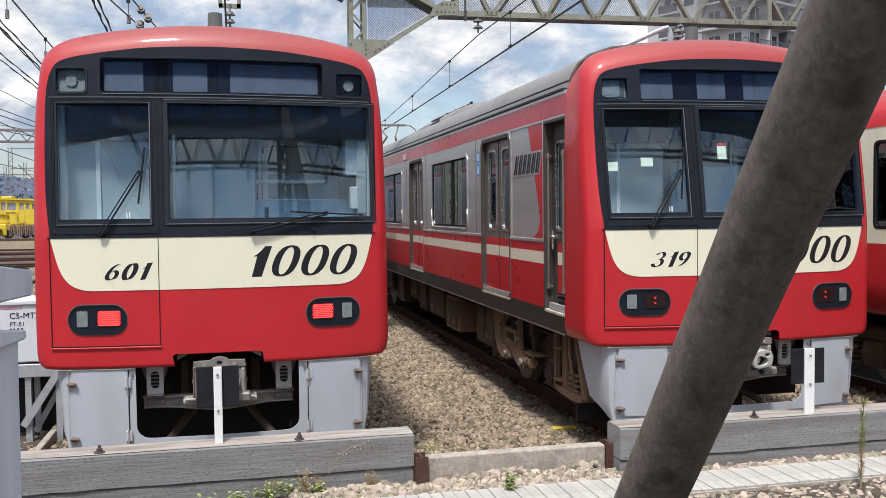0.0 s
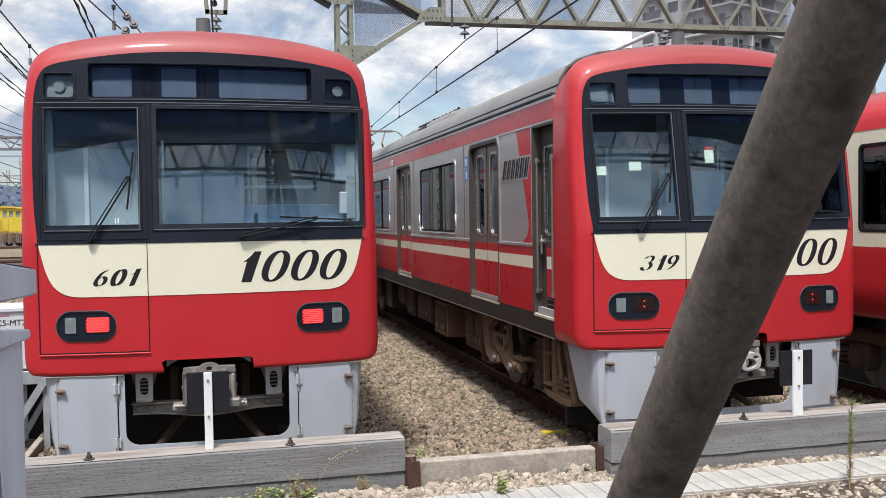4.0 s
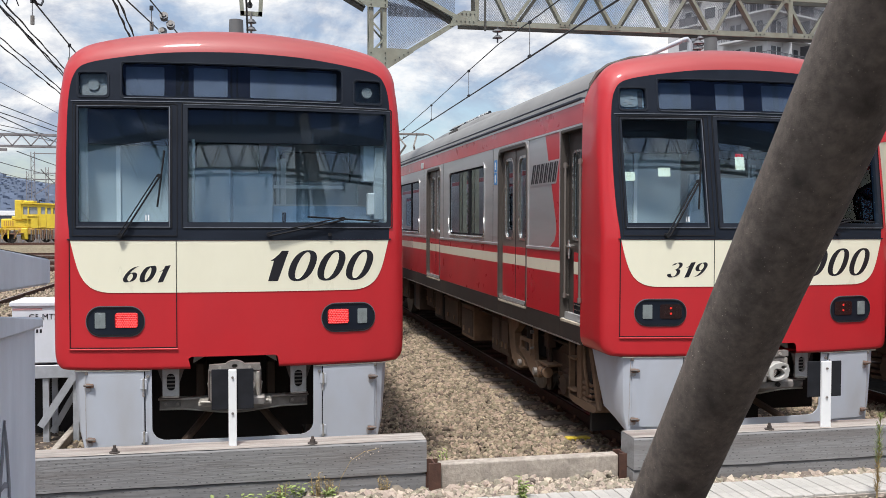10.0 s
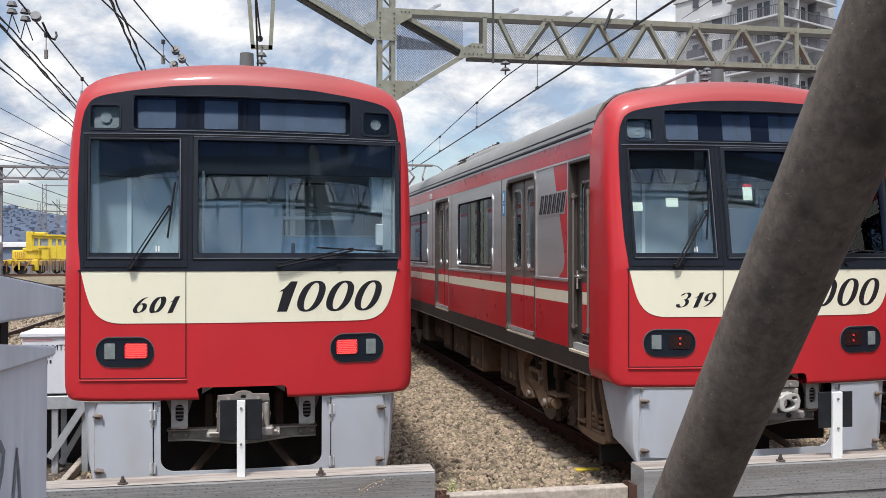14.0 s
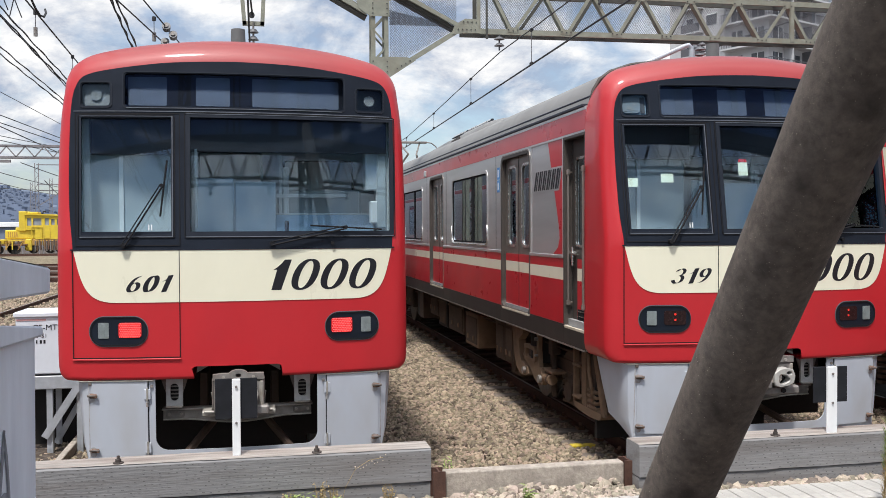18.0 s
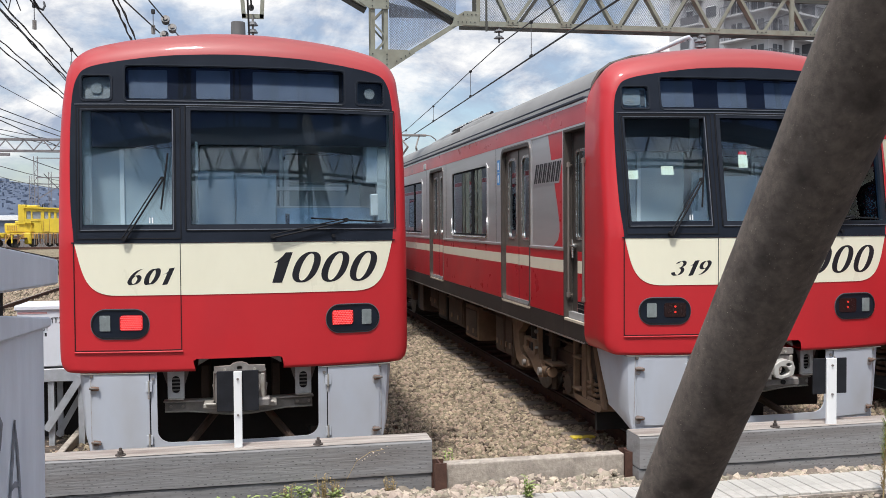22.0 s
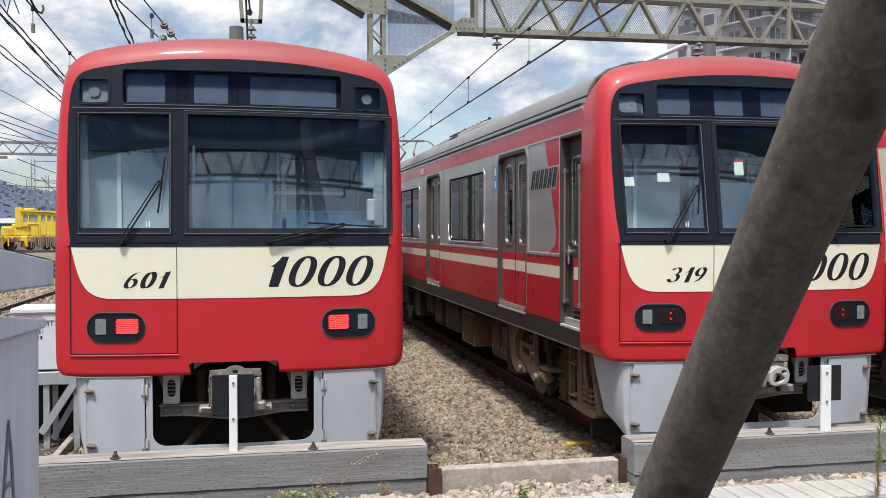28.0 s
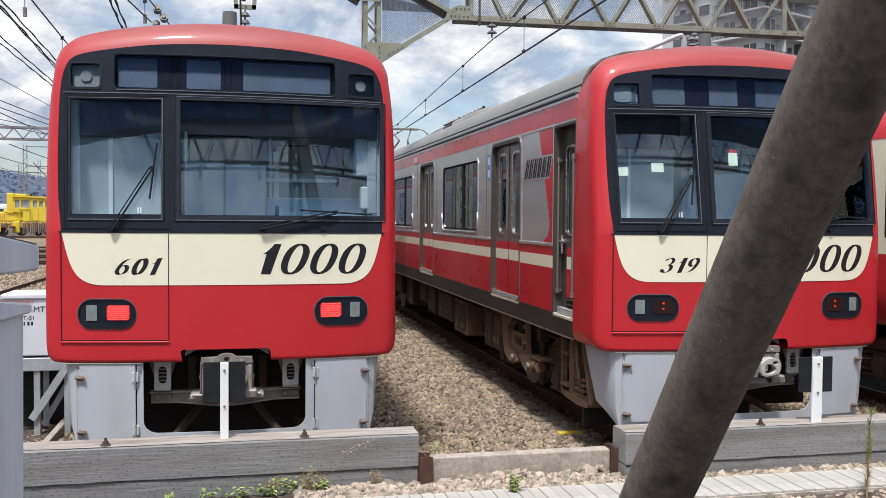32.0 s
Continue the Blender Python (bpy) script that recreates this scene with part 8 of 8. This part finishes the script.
part("handrail", add_path_tube(bmesh.new(), [(-0.30, -1.04, 1.44), (-0.30, -1.04, 2.3), (0.40, -1.04, 2.3), (0.40, -1.04, 1.44)], 0.025, 6), MACHINE, ym)
rnd = random.Random(4)
for i in range(16):
    x = -0.1 + 0.125 * i
    part("running_gear", box_bm(x, x + rnd.uniform(0.05, 0.11), -1.06, -0.9, 0.55 + 0.2 * rnd.random(), 1.30 + 0.1 * rnd.random(), 0.01), (IRONGREY, UNDERLIT, OLDGREY, RUST)[i % 4], ym)
for x in (-1.6, -0.2, 0.9, 1.6):
    part("wheel", tube_bm((x, -0.95, 0.76), (x, -0.75, 0.76), 0.34, 16), UNDERDARK, ym)
fw = thing("flat_wagon", pose(-19.5, 68.6, 0), "ochre flat wagon loaded with rusty fittings", "wagon")
part("deck", box_bm(-8.0, 4.0, -1.1, 1.1, 1.00, 1.10, 0.03), RUST, fw)
for i in range(30):
    x = -7.9 + 0.4 * i
    part("side_stake", box_bm(x, x + 0.08, -1.15, -1.08, 0.60 + 0.15 * rnd.random(), 1.42 + 0.12 * (i % 3 == 0)), (WAGON, MACHINE, RUST)[i % 3], fw)
    if i % 2:
        part("brace", tube_bm((x, -1.12, 0.72), (x + 0.36, -1.12, 1.34), 0.035, 5), WAGON, fw)
for i in range(26):
    x = -7.8 + 0.45 * i
    part("wrapped_load", box_bm(x, x + rnd.uniform(0.2, 0.45), -1.04, 0.9, 1.10, 1.22 + rnd.random() * 0.26, 0.03), (WAGON, IRONGREY, RUST, MACHINE)[i % 4], fw)
for i in range(11):
    part("wheel", tube_bm((-7.5 + 1.1 * i, -0.95, 0.72), (-7.5 + 1.1 * i, -0.75, 0.72), 0.30, 12), UNDERDARK, fw)
part("side_rail", box_bm(-8.0, 4.0, -1.18, -1.14, 1.36, 1.42), MACHINE, fw)

# far gantry and masts
fg = thing("far_gantry", pose(0, 45, 0), "grey lattice gantry across the yard", "gantry", "gantries")
for z in (5.40, 5.93):
    part("chord", box_bm(-46, -5.5, -0.15, 0.15, z - 0.05, z + 0.05), FARSTEEL, fg)
for i in range(50):
    x = -45.6 + 0.8 * i
    bar(fg, "diagonal", (x, 5.42), (x + 0.4, 5.90), 0.05, 0.03, FARSTEEL, -0.15)
    bar(fg, "diagonal", (x + 0.4, 5.90), (x + 0.8, 5.42), 0.05, 0.03, FARSTEEL, -0.15)
for x in (-11.43, -30.0, -45.5, -5.6):
    part("post", box_bm(x - 0.06, x + 0.06, -0.06, 0.06, GROUND, 5.9), FARSTEEL, fg)
part("lamp_pole", tube_bm((-11.95, -0.6, GROUND), (-11.95, -0.6, 5.2), 0.07, 8), FARSTEEL, fg)
part("cross_arm", box_bm(-12.6, -10.6, -0.3, -0.2, 5.15, 5.28), FARSTEEL, fg)
sg = thing("yard_sign", pose(-11.0, 44.6, 0), "white rectangular sign on a post in the yard", "sign")
part("sign_board", box_bm(-0.72, -0.30, -0.02, 0.02, 2.44, 2.74), WHITE, sg)
part("sign_post", box_bm(-0.54, -0.48, 0.02, 0.08, GROUND, 2.7), FARSTEEL, sg)
for k, (x, y, h) in enumerate(((-19.5, 90, 8.3), (-17.5, 92, 8.1), (-24.5, 120, 8.5), (-29.0, 130, 8.5))):
    ms = thing("lattice_mast", pose(x, y, 0), "grey lattice mast of the overhead line", "mast", "masts")
    for s in (-1, 1):
        part("mast_leg", box_bm(s * 0.16 - 0.03, s * 0.16 + 0.03, -0.03, 0.03, GROUND, h), FARSTEEL, ms)
    z, q = 0.0, 0
    while z < h - 0.4:
        bar(ms, "lacing_bar", (-0.16 if q % 2 else 0.16, z), (0.16 if q % 2 else -0.16, z + 0.4), 0.04, 0.02, FARSTEEL)
        z += 0.4
        q += 1
    if k == 0:
        for zz in (6.3, 5.7, 8.1):
            part("cross_arm", box_bm(0, 4.2, -0.05, 0.05, zz, zz + 0.08), FARSTEEL, ms)
        bar(ms, "arm_brace", (0.2, 4.4), (2.2, 5.7), 0.08, 0.05, FARSTEEL)
for a, b in (((-14, 44, 5.2), (-20, 110, 6.0)), ((-12, 44, 5.0), (-16, 110, 6.4)), ((-10, 44, 5.1), (-12, 110, 6.0)), ((-16, 44, 4.4), (-14, 110, 6.8)), ((-9, 44, 4.3), (-18, 100, 5.2)), ((-13, 44, 6.6), (-5, 90, 7.6)), ((-15, 44, 7.2), (-4, 90, 8.0))):
    wire("overhead_wire", "thin wire over the far yard tracks", a, b, 0.02, THINWIRE, sag=0.4)

# town on the horizon
rng = np.random.default_rng(11)


def town(count, xr, yr, wr, hr, base, seed, name, label):
    r = np.random.default_rng(seed)
    verts, faces = [], []
    for i in range(count):
        x, y = r.uniform(*xr), r.uniform(*yr)
        w, d, h = r.uniform(*wr), r.uniform(5, 12), r.uniform(*hr)
        zb = base(x, y)
        o = len(verts)
        verts += [(x + sx * w / 2, y + sy * d / 2, z) for z in (zb - 2, zb + h) for sx, sy in ((-1, -1), (1, -1), (1, 1), (-1, 1))]
        faces += [tuple(o + q for q in f) for f in ((0, 1, 5, 4), (1, 2, 6, 5), (2, 3, 7, 6), (3, 0, 4, 7), (4, 5, 6, 7))]
    me = bpy.data.meshes.new(name)
    me.from_pydata(verts, [], faces)
    me.materials.append(TOWN)
    return tagged(new(name, me), label, "houses", kind="stuff")


def ridge(x, y):
    return np.clip((y - 330) / 500, 0, 1) * (34 + 5 * math.sin(x * 0.021) + 4 * math.sin(x * 0.053 + 1))


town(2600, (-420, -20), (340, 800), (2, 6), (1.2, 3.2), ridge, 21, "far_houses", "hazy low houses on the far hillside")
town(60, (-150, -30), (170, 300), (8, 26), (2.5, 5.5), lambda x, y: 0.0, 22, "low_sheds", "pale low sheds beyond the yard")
bm = bmesh.new()
xs = [-700 + 20 * i for i in range(45)]
ysr = [330, 450, 600, 830, 1000]
rows = [[bm.verts.new((x, y, float(ridge(x, y)) - 1.0 + (3 * noise.noise(Vector((x * 0.03, y * 0.01, 0))) if y > 500 else 0))) for x in xs] for y in ysr]
for a, b in zip(rows, rows[1:]):
    for i in range(len(xs) - 1):
        bm.faces.new((a[i], a[i + 1], b[i + 1], b[i]))
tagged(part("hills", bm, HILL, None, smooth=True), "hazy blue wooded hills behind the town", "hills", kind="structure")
shed = thing("long_shed", pose(-33, 140, 0), "long low pale shed with a white roof", "shed")
part("shed_wall", box_bm(-14, 8, 0, 10, GROUND, 2.6), TOWN, shed)
part("shed_roof", box_bm(-14.3, 8.3, -0.4, 10.4, 2.6, 3.3, 0.05), WHITE, shed)
fc = thing("yard_fence", pose(-28, 100, 0), "pale picket fence along the far tracks", "fence")
for i in range(60):
    part("picket", box_bm(-12 + 0.4 * i, -11.88 + 0.4 * i, -0.03, 0.03, GROUND, 1.2), FARSTEEL, fc)
part("fence_rail", box_bm(-12, 12, 0.03, 0.06, 0.9, 1.0), WHITE, fc)


def tree(x, y, h, seed):
    rng = random.Random(seed)
    t = thing("tree", pose(x, y, GROUND), "dark green leafy tree at the edge of the yard", "tree", "yard trees")
    bm = tube_bm((0, 0, 0), (0, 0, h * 0.6), 0.18, 8, 0.09)
    for i in range(6):
        a = rng.uniform(0, 6.28)
        add_tube(bm, (0, 0, h * (0.3 + 0.05 * i)), (math.cos(a) * h * 0.25, math.sin(a) * h * 0.25, h * (0.55 + 0.06 * i)), 0.05, 5, 0.02)
    part("trunk", bm, SLEEPER, t)
    lf = bmesh.new()
    for i in range(1500):
        u = Vector((rng.gauss(0, 1), rng.gauss(0, 1), rng.gauss(0, 1)))
        p = u.normalized() * rng.random() ** 0.4
        p = Vector((p.x * h * 0.33, p.y * h * 0.33, h * 0.62 + p.z * h * 0.36)) * (1 + 0.15 * noise.noise(p * 3))
        d = Vector((rng.gauss(0, 1), rng.gauss(0, 1), rng.gauss(0, 0.6))).normalized() * rng.uniform(0.12, 0.26)
        s = d.cross(Vector((0.3, 0.2, 1))).normalized() * d.length * 0.5
        lf.faces.new([lf.verts.new(q) for q in (p, p + d * 0.5 + s, p + d, p + d * 0.5 - s)])
    tagged(part("crown", lf, FOLIAGE, t), kind="stuff")


tree(-41.0, 140, 7.0, 2)
tree(-38.9, 141, 6.0, 3)
tree(-22.5, 138, 4.5, 5)

# apartment house behind the third track: its corner towards the yard
ap = thing("apartment_house", pose(59.06, 96, 0, 0, 0, 24.6), "white apartment house with dark balcony rails", "apartment house")
part("wall", box_bm(1.3, 14.0, 1.3, 16.0, GROUND, 34.5), APT, ap, "white tiled wall")
part("parapet", box_bm(1.1, 14.2, 1.1, 16.2, 34.5, 35.2), APT, ap)
part("wing_wall", box_bm(2.6, 12.0, 7.6, 15.2, GROUND, 31.6), APT, ap, "white tiled wing")
part("wing_wall", box_bm(1.2, 6.0, 7.4, 15.0, GROUND, 31.2), APT, ap, "white tiled wing")
part("wing_roof", box_bm(0.9, 6.2, 7.2, 15.4, 31.2, 31.6), APT, ap)
for f in range(11):
    z = 29.75 - 3.0 * (10 - f) + 3.0
    if z < 1:
        continue
    # balconies round the corner
    for x0, x1, y0, y1, along in ((0.0, 1.3, 0.0, 7.2, "y"), (1.3, 12.5, 0.0, 1.3, "x")):
        bl = part("balcony", box_bm(x0, x1, y0, y1, z - 0.22, z), APT, ap)
        bm = bmesh.new()
        if along == "y":
            part("balcony_rail", box_bm(x0, x0 + 0.06, y0, y1, z + 1.05, z + 1.13), APTRAIL, bl)
            for i in range(int((y1 - y0) / 0.24) + 1):
                add_box(bm, x0 + 0.01, x0 + 0.05, y0 + 0.24 * i, y0 + 0.24 * i + 0.045, z, z + 1.05)
        else:
            part("balcony_rail", box_bm(x0 - 1.3, x1, y0, y0 + 0.06, z + 1.05, z + 1.13), APTRAIL, bl)
            for i in range(int((x1 - x0 + 1.3) / 0.24) + 1):
                add_box(bm, x0 - 1.3 + 0.24 * i, x0 - 1.255 + 0.24 * i, y0 + 0.01, y0 + 0.05, z, z + 1.05)
        tagged(part("railing_infill", bm, APTRAIL, bl), kind="stuff")
    for q, w in ((1.9, 1.7), (4.9, 1.5)):
        wd = part("window", box_bm(1.24, 1.32, q, q + w, z + 0.15, z + 2.1), APTGLASS, ap)
        part("window_frame", box_bm(1.20, 1.26, q + w / 2 - 0.05, q + w / 2 + 0.05, z + 0.15, z + 2.1), WHITE, wd)
    for q, w in ((2.2, 1.8), (5.4, 2.2), (9.0, 1.8)):
        wd = part("window", box_bm(q, q + w, 1.24, 1.32, z + 0.15, z + 2.1), APTGLASS, ap)
        part("window_frame", box_bm(q + w / 2 - 0.05, q + w / 2 + 0.05, 1.20, 1.26, z + 0.15, z + 2.1), WHITE, wd)
    for q in (4.4, 8.2):
        part("balcony_screen", box_bm(q, q + 0.08, 0.05, 1.3, z, z + 2.6), APTRAIL if q > 5 else APT, ap)
    for q, w, k in ((8.6, 1.5, 0.9), (12.2, 0.9, 0.9)):
        wd = part("window", box_bm(1.14, 1.22, q, q + w, z - 0.3 + k, z - 0.3 + k + 1.25), APTGLASS, ap)
        part("lintel", box_bm(1.08, 1.2, q - 0.1, q + w + 0.1, z - 0.3 + k + 1.25, z - 0.3 + k + 1.37), WHITE, wd)
    if f < 10:
        part("small_balcony", box_bm(0.3, 1.2, 10.6, 13.4, z - 0.2, z), APT, ap)
        part("small_balcony_rail", box_bm(0.3, 0.36, 10.6, 13.4, z, z + 1.0), APTRAIL, ap)

# the street side behind the camera: unseen low wall and girder bridge, added for the windscreens to mirror, and the
# mirrored gantry overhead
tagged(part("wall_behind", box_bm(-60, 60, -17, -16, GROUND, 3.4), DARKWALL), "unseen plain dark wall added behind the camera", "wall", kind="structure")
bridge = thing("girder_bridge", pose(0, -26, 0), "unseen blue steel girder bridge, added for the windscreens to mirror", "bridge", kind="structure")
part("main_girder", box_bm(-60, 80, -0.4, 0, 16.8, 23.0, 0.05), BLOCK, bridge)
part("bridge_deck", box_bm(-60, 80, -2.2, -0.4, 17.5, 17.9), BRIDGE, bridge)
part("lower_flange", box_bm(-60, 80, -0.7, 0.25, 16.7, 16.8), BRIDGE, bridge)
# dark ribs added so that the sign glass mirrors upright bars
for i in range(5):
    part("girder_rib", box_bm(4.0 + 9.0 * i, 5.1 + 9.0 * i, 0, 0.4, 16.8, 22.9), BRIDGE, bridge)
for x in (-34, 48):
    part("bridge_pier", box_bm(x - 1.0, x + 1.0, -2.2, -0.5, GROUND, 17.5, 0.2, 2), CONCRETE, bridge)
# gantry coloured near-black: its backlit silhouette is put into the steel colour
ng = thing("overhead_gantry", pose(0, 0.1, 0), "dark lattice gantry standing over the end of the tracks", "gantry", "gantries")
for y in (-0.16, 0.16):
    bar(ng, "top_chord", (-1.9, 5.93), (16.0, 6.02), 0.24, 0.05, BRIDGE, y)
    bar(ng, "bottom_chord", (-1.9, 5.26), (16.0, 5.32), 0.05, 0.04, BRIDGE, y)
    for i in range(19):
        x = -1.7 + 0.9 * i
        bar(ng, "diagonal", (x, 5.28), (x + 0.42, 5.84), 0.030, 0.016, BRIDGE, y)
        bar(ng, "diagonal", (x + 0.48, 5.84), (x + 0.9, 5.28), 0.030, 0.016, BRIDGE, y)
lattice_column(ng, 2.36, 2.80, -0.2, 0.2, FRONT, 8.2, 0.30, BRIDGE, 0.10, 0.06)
for x in (-0.35, -0.10, 0.12):
    part("mast_stub", box_bm(x, x + 0.07, -0.05, 0.05, 5.95, 8.0), BRIDGE, ng)
for x in (-0.9, 1.2, 4.2):
    insulator(ng, x, 0.2, 5.26, 3, 0.09, 0.09)
lattice_column(ng, 15.6, 16.0, -0.2, 0.2, FRONT, 6.2, 0.30, BRIDGE, 0.10, 0.06)
lattice_column(ng, -2.1, -1.7, -0.2, 0.2, FRONT, 8.0, 0.30, BRIDGE, 0.10, 0.06)
